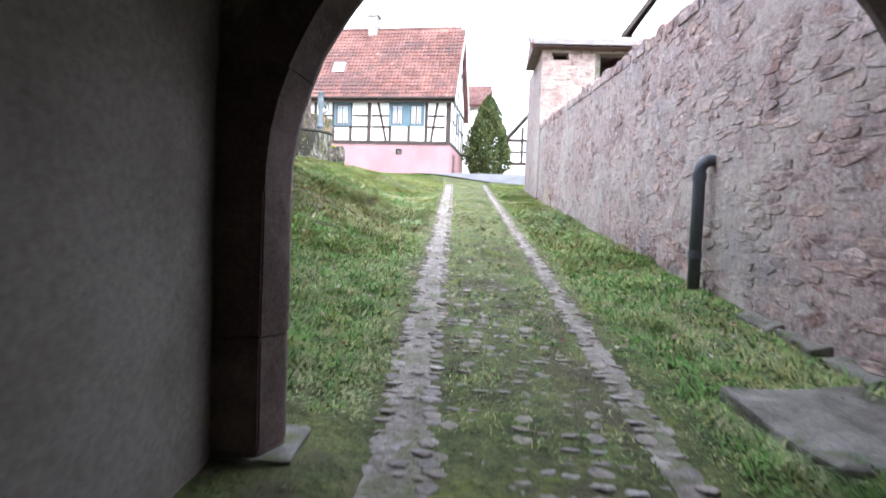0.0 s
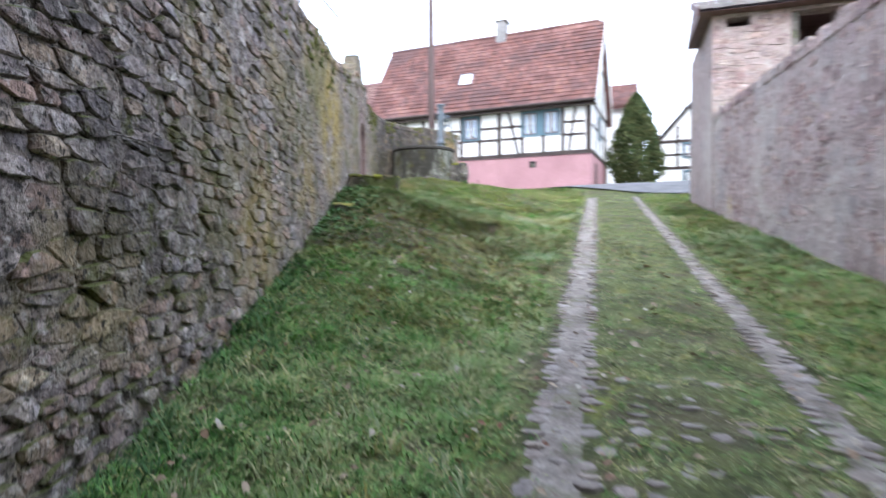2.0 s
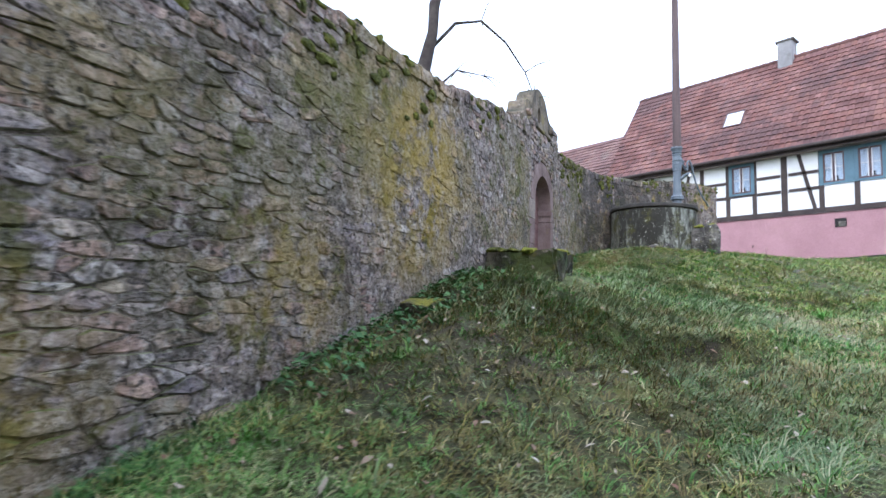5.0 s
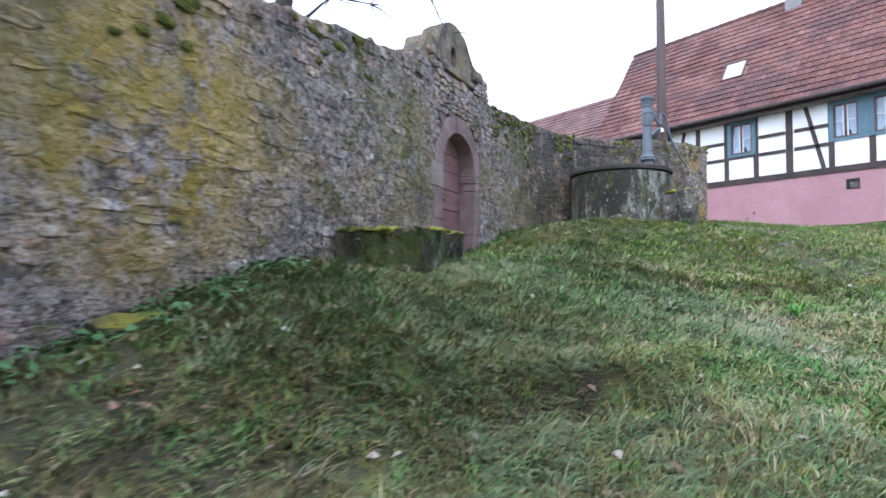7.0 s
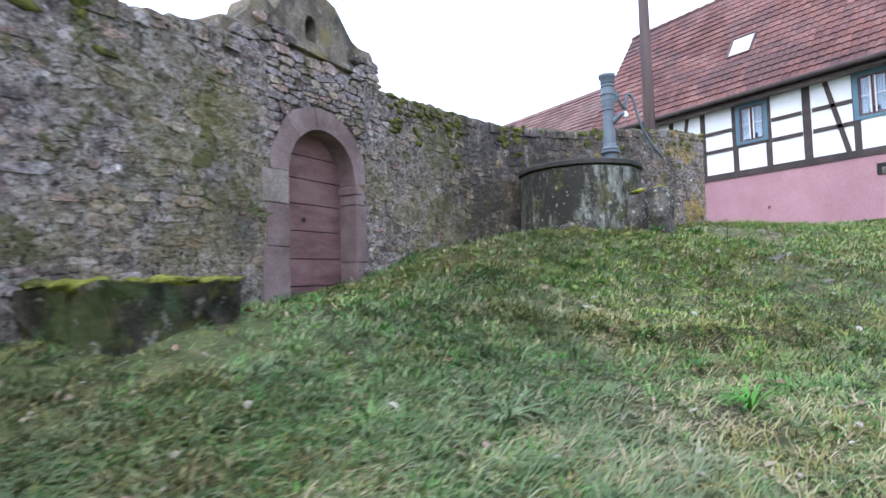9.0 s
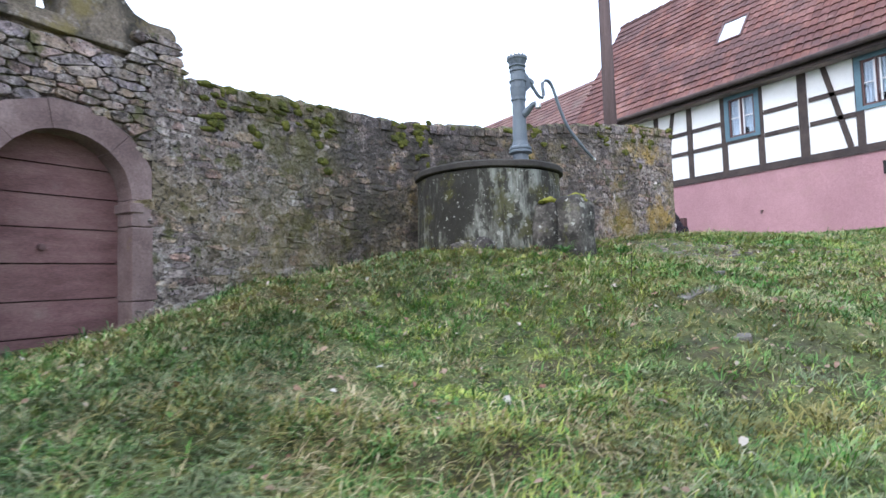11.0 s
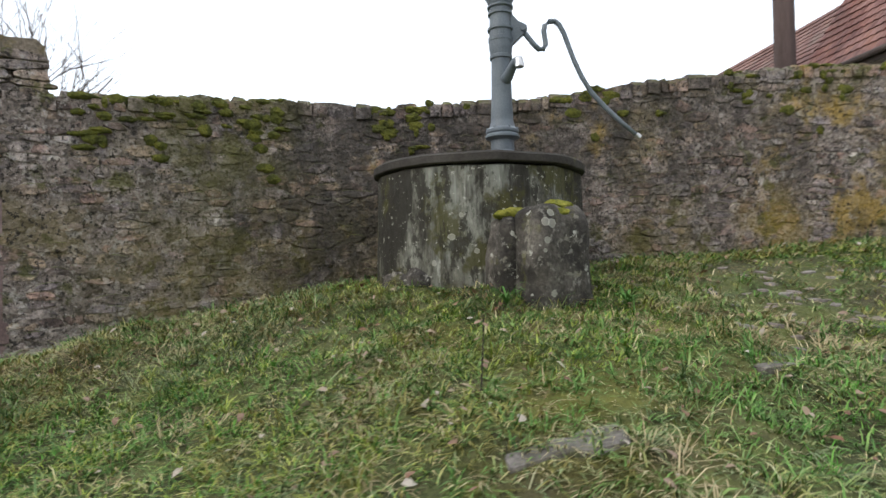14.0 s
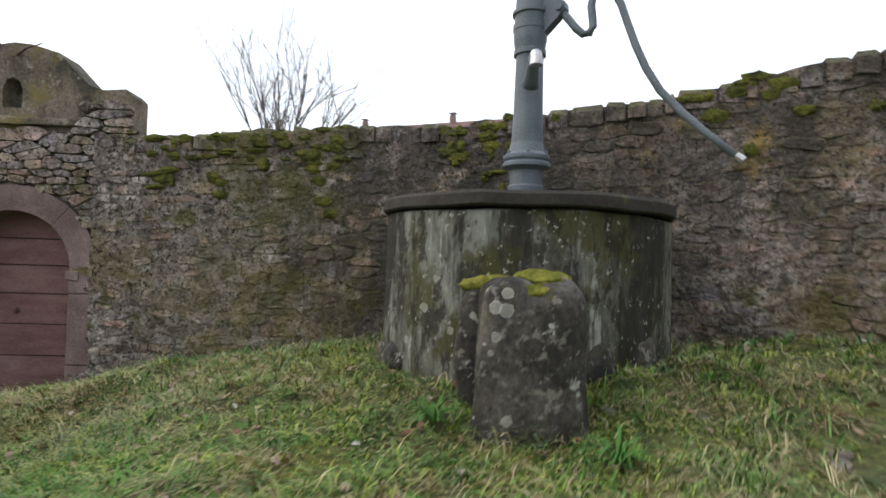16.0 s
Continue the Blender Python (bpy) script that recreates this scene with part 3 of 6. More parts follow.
def build_gate():
    # facade with the arched opening: solid above and beside the arch
    bm = bmesh.new()
    r = ARCH_R + 0.3
    pts = [(-3.6, -0.4), (-r, -0.4)] + arch_outline(r, ARCH_Z, r, -0.4, 24)[1:-1] + [(r, -0.4), (4.5, -0.4), (4.5, 6.2), (-3.6, 6.2)]
    own = prism(pts, 0.3)
    join(bm, own, pose(ARCH_U, 2.5, 0))
    gate_child("wall_gate", bm, M_RED_MORTAR, "gatehouse facade of rubble with an arched gateway", "wall")
    # passage walls, ceiling
    gate_child("wall_passage_left", box(-1.6, -1.04, -7, 2.5, -0.4, 4.2), M_PLASTER, "grey plastered passage wall, stained", "wall")
    gate_child("wall_passage_right", box(2.66, 3.2, -7, 2.5, -0.4, 4.2), M_PLASTER, "grey plastered passage wall", "wall")
    bm = box(-1.6, 3.2, -7, 2.5, 3.9, 4.2)
    for i in range(9):
        box(-1.04, 2.66, -6.8 + i * 1.05, -6.6 + i * 1.05, 3.7, 3.902, 0.01, bm)
    gate_child("ceiling", bm, M_WOOD_DARK, "dark beamed passage ceiling", "ceiling")
    # added out of view: shuts off rear light so the arch's inner face stays dark
    gate_child("wall_passage_back", box(-1.6, 3.2, -7.3, -7.0, -0.4, 4.2), M_PLASTER, "unseen wall added to keep light out of the passage's rear", "wall")
    bm = bmesh.new()
    own = prism([(-3.6, 6.2), (4.5, 6.2), (4.5, 6.4), (0.5, 10.2), (-3.6, 6.4)], -9.5)
    join(bm, own, pose(0.4, 2.9, 0))
    gate_child("roof_gatehouse", bm, M_OLDTILE, "steep tiled gatehouse roof", "roof")
    # dressed arch: jamb blocks and voussoirs
    arch = thing("stone_arch", "dark red sandstone gateway arch of dressed blocks", "arch", GATE, kind="structure")
    cuts = [-0.3, 0.42, 0.95, 1.634]
    for side in (-1, 1):
        for za, zb in zip(cuts, cuts[1:]):
            z0, z1 = (za + 0.001, zb - 0.001)
            own = bmesh.new()
            inner, outer, back = ARCH_R, ARCH_R + 0.07, ARCH_R + 0.36
            vs = []
            for z in (z0, z1):
                vs.append([own.verts.new((ARCH_U + side * u, s, z)) for u, s in ((inner, 2.70), (inner, 2.66), (outer, 2.49), (back, 2.48), (back, 2.70 + 0.004))])
            own.faces.new(vs[0])
            own.faces.new(vs[1][::-1])
            for i in range(5):
                own.faces.new((vs[0][i], vs[0][(i + 1) % 5], vs[1][(i + 1) % 5], vs[1][i]))
            bmesh.ops.recalc_face_normals(own, faces=own.faces)
            bmesh.ops.bevel(own, geom=own.edges[:], offset=0.007, segments=2, affect="EDGES")
            rough_up(own, 0.006, 9, za)
            part("block", own, M_REDSTONE, arch)
    n = 9
    for i in range(n):
        a0, a1 = math.pi * i / n + 0.0008, math.pi * (i + 1) / n - 0.0008
        own = bmesh.new()
        rings = []
        for k in range(5):
            a = a0 + (a1 - a0) * k / 4
            c, s_ = math.cos(a), math.sin(a)
            rings.append([own.verts.new((ARCH_U + r_ * c, y, ARCH_Z - 0.04 + r_ * s_)) for r_, y in ((ARCH_R, 2.70), (ARCH_R, 2.66), (ARCH_R + 0.07, 2.49), (ARCH_R + 0.36, 2.48), (ARCH_R + 0.36, 2.704))])
        own.faces.new(rings[0])
        own.faces.new(rings[-1][::-1])
        for p, q in zip(rings, rings[1:]):
            for j in range(5):
                own.faces.new((p[j], p[(j + 1) % 5], q[(j + 1) % 5], q[j]))
        bmesh.ops.recalc_face_normals(own, faces=own.faces)
        rough_up(own, 0.006, 9, i)
        part("voussoir", own, M_REDSTONE, arch)
    # threshold stones
    for u0, u1, s0, s1 in ((-1.03, -0.66, 2.46, 2.98), (2.2, 2.6, 2.4, 2.9)):
        bm = sub(box(u0, u1, s0, s1, 0.1, 0.40, 0.03), 2)
        rough_up(bm, 0.012, 6, u0)
        gate_child("threshold_stone", bm, M_SLAB, "worn grey kerb stone at the gateway", "stone", kind="")


build_gate()

# ---- garden wall with arched door ----
E1 = Vector((-4.54, 9.33, 0)).normalized()
WALL_AT = Matrix(((E1.x, -E1.y, 0, -3.36), (E1.y, E1.x, 0, 5.47), (0, 0, 1, 0), (0, 0, 0, 1)))


def along(y):
    return (y - 5.47) / E1.y


DOOR_A, DOOR_R, DOOR_SPRING, DOOR_FOOT = 10.56, 0.548, 4.25, 2.80


# how far the pointing has washed out of the wall face, along the lane
WASHED_OUT = [(2.0, 0.001), (8.0, 0.001), (9.5, -0.004), (14, -0.003), (17, -0.001), (30, 0.001)]


class Wall:
    """A wall face along a polyline of (x, y), whose front looks to `side` (1: to the right of the way along it)."""

    def __init__(self, pts, base, top, side):
        self.p = [Vector((x, y, 0)) for x, y in pts]
        self.s = [0.0]
        for a, b in zip(self.p, self.p[1:]):
            self.s.append(self.s[-1] + (b - a).length)
        self.base, self.top, self.side = base, top, side
        self.length = self.s[-1]

    def at(self, s):
        s = min(max(s, 0.0), self.length)
        i = max(0, min(len(self.p) - 2, int(np.searchsorted(self.s, s, side="right")) - 1))
        return self.p[i].lerp(self.p[i + 1], (s - self.s[i]) / (self.s[i + 1] - self.s[i]))

    def normal(self, s):
        d = self.at(min(s + 0.35, self.length)) - self.at(max(s - 0.35, 0))
        d.normalize()
        return Vector((d.y, -d.x, 0)) * self.side

    def core(self, s0, s1, thick, inset=-0.002):
        verts, faces = [], []
        n = max(2, int((s1 - s0) / 0.07))
        levels = 44
        for i in range(n + 1):
            s = s0 + (s1 - s0) * i / n
            p, nn = self.at(s), self.normal(s)
            zb, zt = self.base(p.y) - 0.35, self.top(p.y) - 0.03 + 0.05 * noise.noise((s * 1.7, 3, 1))
            for k in range(levels + 1):
                z = zb + (zt - zb) * k / levels
                q = p - nn * (inset + lerp(p.y, WASHED_OUT) + 0.011 * noise.noise((s * 1.9, z * 1.9, 7)) + 0.009 * noise.noise((s * 7, z * 7, 2)))
                verts.append((q.x, q.y, z))
            q = p - nn * thick
            verts += [(q.x, q.y, zt - 0.02), (q.x, q.y, zb)]
        w = levels + 3
        for i in range(n):
            for k in range(w):
                a, b = i * w + k, i * w + (k + 1) % w
                faces.append((a, b, b + w, a + w))
        faces += [tuple(range(w))[::-1], tuple(n * w + k for k in range(w))]
        return verts, faces


left_wall = Wall([(x, y) for y, x in LEFT_WALL], lambda y: lerp(y, LEFT_BASE), lambda y: lerp(y, LEFT_TOP), 1)
S_OFF = left_wall.s[1]
right_base = lambda y: 0.139 * y
RIGHT_TOP = [(2.7, 4.9), (5.5, 4.5), (7, 4.32), (10, 4.42), (14, 4.6), (17.3, 4.75)]
right_wall = Wall([(2.62, 2.6), (1.9, 6.75), (0.2, 17.2)], right_base, lambda y: lerp(y, RIGHT_TOP), -1)


def core_thing(name, chunks, material, label):
    verts, faces = [], []
    for v, f in chunks:
        k = len(verts)
        verts += v
        faces += [tuple(i + k for i in q) for q in f]
    bm = bmesh.new()
    bm.from_mesh(mesh_from("tmp", verts, faces, material))
    return mesh_thing(name, bm_mesh(name, bm, material), label, "wall", "structure")


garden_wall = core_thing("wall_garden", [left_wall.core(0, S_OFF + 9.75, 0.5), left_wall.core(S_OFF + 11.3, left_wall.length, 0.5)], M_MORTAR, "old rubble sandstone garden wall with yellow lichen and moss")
lane_wall = core_thing("wall_lane", [right_wall.core(0, right_wall.length, 0.6, -0.003)], M_RED_MORTAR, "high reddish sandstone rubble wall with washed render")

GABLE = [(9.42, 5.3), (9.42, 5.7), (9.56, 5.84), (9.62, 6.0), (9.72, 6.05), (9.84, 6.03), (9.92, 5.97), (10.0, 6.12), (10.12, 6.32), (10.3, 6.44), (10.45, 6.47), (10.62, 6.46), (10.88, 6.39), (11.06, 6.2), (11.18, 6.08), (11.32, 6.04), (11.54, 6.06), (11.6, 6.0), (11.6, 5.3)]


def build_door():
    # masonry over the door, with the arch cut out
    bm = bmesh.new()
    r = DOOR_R + 0.05
    pts = [(9.2, 4.0), (DOOR_A - r, 4.0)] + [(DOOR_A + x, z) for x, z in arch_outline(r, DOOR_SPRING, r, 4.0, 16)[1:-1]] + [(DOOR_A + r, 4.0), (11.56, 4.0), (11.56, 5.6), (9.2, 5.6)]
    own = prism(pts, 0.42)
    join(bm, own, pose(0, 0.045, 0))
    over = part("masonry_core", bm, M_MORTAR, garden_wall)
    over.matrix_world = WALL_AT
    # shaped gable slab with a keyhole slot
    slot = [(10.36, 5.82), (10.36, 6.02), (10.40, 6.10), (10.46, 6.12), (10.52, 6.08), (10.55, 6.0), (10.55, 5.82)]
    bm = bmesh.new()
    left = [p for p in GABLE if p[0] < 10.4]
    right = [p for p in GABLE if p[0] >= 10.4]
    for outline in ([(10.45, 5.3), (10.45, 5.82)] + slot[:4] + [(10.45, 6.47)] + left[::-1], [(10.45, 5.82), (10.45, 5.3)] + right[::-1] + [(10.45, 6.47), (10.46, 6.12)] + slot[4:]):
        own = prism(outline[::-1], 0.34)
        join(bm, own, pose(0, 0.06, 0))
    slab = part("gable", bm, M_GABLE, garden_wall, "curved stone gable with a small keyhole slot")
    slab.matrix_world = WALL_AT
    own = sub(box(9.98, 11.12, -0.01, 0.42, 5.64, 5.72, 0.015), 3)
    rough_up(own, 0.02, 5, 3)
    ledge = part("ledge", own, M_GABLE, garden_wall)
    ledge.matrix_world = WALL_AT
    for x0, x1, z1 in ((9.2, 9.43, 5.66),):
        own = sub(box(x0, x1, 0.03, 0.42, 5.2, z1, 0.03), 2)
        rough_up(own, 0.03, 5, x0)
        step = part("shoulder_stone", own, M_GABLE, garden_wall)
        step.matrix_world = WALL_AT
    # dressed surround
    surround = thing("door_surround", "dressed sandstone door surround with a round arch", "door frame", WALL_AT, kind="structure")
    for x0, x1, cuts in ((DOOR_A - DOOR_R - 0.36, DOOR_A - DOOR_R, (2.7, 3.45, 3.9, DOOR_SPRING)), (DOOR_A + DOOR_R, DOOR_A + DOOR_R + 0.24, (2.7, 3.3, 4.0, DOOR_SPRING))):
        for k, (za, zb) in enumerate(zip(cuts, cuts[1:])):
            own = sub(box(x0 + 0.05 * (k == 1 and x0 < DOOR_A), x1, -0.014, 0.4, za + 0.002, zb - 0.002, 0.012), 2)
            rough_up(own, 0.008, 7, za + x0)
            part("jamb_stone", own, M_REDSTONE if x0 > DOOR_A or k != 2 else M_GREYSTONE, surround)
    own = box(DOOR_A + DOOR_R - 0.03, DOOR_A + DOOR_R + 0.1, -0.035, 0.4, 4.13, 4.22, 0.01)
    part("impost", own, M_REDSTONE, surround)
    cuts = (0.0, 0.85, 1.75, 2.35, math.pi)
    for i in range(4):
        a0, a1 = cuts[i] + 0.004, cuts[i + 1] - 0.004
        own = bmesh.new()
        rings = []
        for k in range(9):
            a = a0 + (a1 - a0) * k / 8
            wide = 0.25 + 0.035 * noise.noise((a * 2.5, 0, 1))
            rings.append([own.verts.new((DOOR_A + r_ * math.cos(a), y, DOOR_SPRING + r_ * math.sin(a))) for r_, y in ((DOOR_R, -0.012), (DOOR_R + wide, -0.012), (DOOR_R + wide, 0.4), (DOOR_R, 0.4))])
        own.faces.new(rings[0])
        own.faces.new(rings[-1][::-1])
        for p, q in zip(rings, rings[1:]):
            for j in range(4):
                own.faces.new((p[j], p[(j + 1) % 4], q[(j + 1) % 4], q[j]))
        bmesh.ops.recalc_face_normals(own, faces=own.faces)
        rough_up(own, 0.006, 9, i)
        part("voussoir", own, M_REDSTONE, surround)
    # plank door
    door = thing("door_1", "closed arched door of faded red horizontal boards", "door", WALL_AT @ pose(DOOR_A, 0.24, 0), kind="structure")
    levels = [2.72, 3.03, 3.34, 3.66, 3.97, 4.26, 4.53, 4.82]
    for za, zb in zip(levels, levels[1:]):
        pts_l, pts_r = [], []
        for k in range(6):
            z = za + 0.006 + (zb - za - 0.012) * k / 5
            h = DOOR_R + 0.03 if z <= DOOR_SPRING else math.sqrt(max(0.0004, (DOOR_R + 0.03) ** 2 - (z - DOOR_SPRING) ** 2))
            pts_l.append((-h, z))
            pts_r.append((h, z))
        own = prism(pts_l[::-1] + pts_r, 0.045)
        part("plank", own, M_DOOR, door)
    part("backing", box(-0.42, 0.42, 0.05, 0.08, 4.4, 4.74, 0, box(-DOOR_R - 0.02, DOOR_R + 0.02, 0.05, 0.08, 2.72, 4.4)), M_WOOD_DARK, door)
    own = lathe([(0.0, 0), (0.035, 0), (0.035, 0.006), (0.022, 0.02), (0.026, 0.045), (0.0, 0.05)], 12, cap=False)
    bmesh.ops.transform(own, matrix=pose(-0.09, 0.0, 3.8, 90), verts=own.verts[:])
    part("door_knob", own, M_SASH, door, "small dark iron knob")
    # sill stone
    own = sub(box(DOOR_A - 0.62, DOOR_A + 0.62, -0.12, 0.35, 2.66, 2.80, 0.02), 1)
    rough_up(own, 0.01, 5)
    part("door_sill", own, M_REDSTONE, surround)


build_door()

# ---- timber-framed house ----
HX0, HX1, HY0, HY1 = -17.2, -4.65, 30.75, 36.6
SILL, WALLTOP, RIDGE = 6.07, 8.72, 13.55


def tile_roof(parent, origin, along_dir, up_dir, length, height, material, width=0.21, pitch=0.29, parts_limit=0, left_slant=0.0):
    """Courses of overlapping clay tiles on a roof slope, from its eave corner `origin`."""
    o, a, u = Vector(origin), Vector(along_dir).normalized(), Vector(up_dir).normalized()
    n = a.cross(u).normalized()
    if n.z < 0:
        n = -n
    verts, faces = [], []
    rows, cols = int(height / pitch), int(length / width)
    tile_mesh, count, single = None, 0, (int(cols * 0.3), int(cols * 0.3) + 22)
    shape = [(0.0, 0.0, 0.020), (0.33, 0.0, 0.045), (0.66, 0.0, 0.045), (1.0, 0.0, 0.016), (0.0, 1.25, 0.0), (0.33, 1.25, 0.02), (0.66, 1.25, 0.02), (1.0, 1.25, 0.0), (0.0, 0.0, -0.005), (1.0, 0.0, -0.005)]
    quads = [(0, 1, 5, 4), (1, 2, 6, 5), (2, 3, 7, 6), (8, 9, 3, 2, 1, 0)]
    for r in range(rows):
        start = int(left_slant * r / rows / width)
        for c in range(start, cols):
            k = len(verts)
            lift = rng.uniform(0, 0.008)
            sag = 0.05 * noise.noise((c * 0.06, r * 0.15, 2))
            if count < parts_limit and single[0] <= c < single[1] and r < 14:
                count += 1
                if tile_mesh is None:
                    tile_mesh = mesh_from("tile", [tuple(a * (x * 0.985 * width) + u * (y * pitch) + n * (z + 0.02 * (y == 0))) for x, y, z in shape], quads, M_TILE_PIECE)
                ob = new("tile", tile_mesh)
                ob.parent = parent
                ob.location = o + a * (c * width) + u * (r * pitch + rng.uniform(-0.006, 0.006)) + n * (lift + sag)
                continue
            for x, y, z in shape:
                p = o + a * ((c + x * 0.985) * width) + u * ((r + y) * pitch + rng.uniform(-0.006, 0.006)) + n * (z + 0.02 * (y == 0) + lift + sag)
                verts.append(tuple(p))
            faces += [tuple(i + k for i in q) for q in quads]
    ob = new("tiles", mesh_from("tiles", verts, faces, material))
    ob.parent = parent
    tagged(ob, "rows of weathered red clay tiles", kind="stuff")
    return ob


def window_unit(parent, m, w, h, curtain=True, bars=1):
    """A casement window: blue surround, brown sashes, panes, net curtain. Its front looks to -y."""
    win = part("window", box(-w / 2, w / 2, -0.05, 0.0, 0, 0.09, 0.006, box(-w / 2, w / 2, -0.05, 0.0, h - 0.12, h, 0.006, box(-w / 2, -w / 2 + 0.13, -0.05, 0.0, 0.09, h - 0.12, 0.004, box(w / 2 - 0.13, w / 2, -0.05, 0.0, 0.09, h - 0.12, 0.004)))), M_BLUE, parent, "casement window with a blue-grey surround")
    win.matrix_basis = m
    iw, z0, z1 = w / 2 - 0.13, 0.09, h - 0.12
    for s in (-1, 1):
        bm = bmesh.new()
        x0, x1 = (-iw, -0.01) if s < 0 else (0.01, iw)
        box(x0, x0 + 0.05, -0.02, 0.02, z0, z1, 0.004, bm)
        box(x1 - 0.05, x1, -0.02, 0.02, z0, z1, 0.004, bm)
        for zz in (z0, z1 - 0.05):
            box(x0 + 0.05, x1 - 0.05, -0.018, 0.018, zz, zz + 0.05, 0, bm)
        part("sash", bm, M_SASH, win)
        part("glazing_bar", box(x0 + 0.05, x1 - 0.05, -0.016, 0.02, (z0 + z1) / 2 - 0.016, (z0 + z1) / 2 + 0.016), M_BAR, win)
        edge = x1 - 0.05 if s < 0 else x0 + 0.05
        part("glazing_bar", box(edge - 0.02, edge + 0.02, -0.028, -0.018, z0 + 0.05, z1 - 0.05), M_BAR, win)
        ob = part("pane", box(x0 + 0.04, x1 - 0.04, 0.022, 0.026, z0 + 0.04, z1 - 0.04), M_GLASS, win)
        ob.visible_shadow = False
    bm = bmesh.new()
    for s in (-1, 1):
        n = 10
        vs = []
        for i in range(n + 1):
            t = i / n
            x = s * iw * (1 - t * 0.95)
            zlow = z0 + 0.02 + (0.06 if i < 7 else 0.22)
            yy = 0.07 + 0.012 * (i % 2)
            vs.append((bm.verts.new((x, yy, zlow)), bm.verts.new((x, yy, z1))))
        for p, q in zip(vs, vs[1:]):
            bm.faces.new((p[0], q[0], q[1], p[1]))
    part("curtain", bm, M_CURTAIN, win, "net curtain, tinted blue for the sky reflected in the panes")
    # near-black sheet stands in for the unlit room behind the panes
    part("recess", box(-iw, iw, 0.16, 0.18, z0, z1), M_NEAR_BLACK, win)
    return win


def beam(bm, x0, z0, x1, z1, w=0.16, y=0.0, t=0.03):
    """A timber from (x0, z0) to (x1, z1) on a wall in the xz plane, proud of it by t."""
    d = Vector((x1 - x0, 0, z1 - z0))
    m = Matrix.Translation(((x0 + x1) / 2, y - t / 2, (z0 + z1) / 2)) @ pose(0, 0, 0, 0, -math.degrees(math.atan2(d.z, d.x)), 0)
    own = box(-d.length / 2, d.length / 2, -t / 2, t / 2, -w / 2, w / 2, 0.006)
    join(bm, own, m)
    return bm


def build_house():
    house = thing("house", "two-storey half-timbered house with red tiled roof and pink plinth", "house", pose(0, 0, 0))
    part("plinth", box(HX0, HX1, HY0 + 0.02, HY1, 3.9, SILL), M_PINK, house, "pale pink rendered plinth")
    # upper wall: solid with reveals left for the windows
    wins = [(-11.5, -10.5), (-8.21, -7.28), (-7.12, -6.17)]
    zlo, zhi = 7.10, 8.42
    panels = [(HX0, HX1, HY0, HY0 + 0.25, SILL, zlo + 0.09), (HX0, HX1, HY0, HY0 + 0.25, zhi - 0.1, WALLTOP + 0.1)]
    edges = [HX0] + [v for w in wins for v in (w[0] + 0.1, w[1] - 0.1)] + [HX1]
    for a, b in zip(edges[::2], edges[1::2]):
        panels.append((a, b, HY0, HY0 + 0.25, zlo + 0.09, zhi - 0.1))
    panels += [(HX0, HX0 + 0.25, HY0 + 0.25, HY1, SILL, WALLTOP + 0.1), (HX0, HX1, HY1 - 0.25, HY1, SILL, WALLTOP + 0.1)]
    for p in panels:
        part("wall_panel", box(*p), M_WHITE, house, "white rendered infill between timbers")
    bm = bmesh.new()
    own = prism([(HY0 + 0.25, SILL), (HY1, SILL), (HY1, WALLTOP), ((HY0 + HY1) / 2, RIDGE - 0.25), (HY0 + 0.25, WALLTOP + 0.2)], 0.25)
    join(bm, own, Matrix(((0, -1, 0, HX1), (1, 0, 0, 0), (0, 0, 1, 0), (0, 0, 0, 1))))
    part("gable_wall", bm, M_WHITE, house)
    # timbers of the front
    fy = HY0
    def timber(x0, z0, x1, z1, w=0.15):
        part("timber", beam(bmesh.new(), x0, z0, x1, z1, w, fy), M_TIMBER, house)
    timber(HX0, SILL + 0.1, HX1 + 0.02, SILL + 0.1, 0.2)
    timber(HX0, WALLTOP - 0.14, HX1 + 0.02, WALLTOP - 0.14, 0.22)
    posts = [-17.05, -16.0, -15.0, -13.85, -12.65, -11.55, -10.5, -9.4, -8.15, -7.05, -6.05]
    for x in posts:
        lo, hi = SILL + 0.2, WALLTOP - 0.25
        if x in (-7.05,):
            hi = zlo
        timber(x, lo, x, hi, 0.17 if x != -9.4 else 0.22)
    timber(HX1 - 0.13, SILL + 0.2, HX1 - 0.13, WALLTOP - 0.25, 0.26)
    for xa, xb in ((-17, -15.0), (-15.0, -13.85), (-13.85, -12.65), (-12.65, -11.6), (-10.45, -9.5), (-9.3, -8.2), (-6.0, -4.95)):
        timber(xa + 0.05, 7.68, xb - 0.03, 7.68, 0.12)
        timber(xa + 0.05, 7.05, xb - 0.03, 7.05, 0.12)
    for xt, xb in ((-13.2, -13.6), (-8.9, -8.38), (-5.42, -5.75), (-15.3, -15.8)):
        timber(xt, WALLTOP - 0.24, xb, SILL + 0.2, 0.13)
    timber(-11.5, 7.07, -10.5, 7.07, 0.1)
    # windows and the blue panel between the pair
    for a, b in wins:
        window_unit(house, pose((a + b) / 2, HY0 + 0.005, zlo), b - a, zhi - zlo)
    part("shutter", box(-7.29, -7.11, HY0 - 0.055, HY0, zlo, zhi, 0.006), M_BLUE, house, "teal panel between two windows")
    # plinth vents and cellar openings
    for x, z in ((-7.78, 5.5),):
        # solid near-black block: the shade inside the opening is its colour
        v = part("cellar_vent", box(x, x + 0.36, HY0 - 0.005, HY0 + 0.03, z, z + 0.32, 0.004), M_NEAR_BLACK, house, "small cellar opening, its inside painted near black")
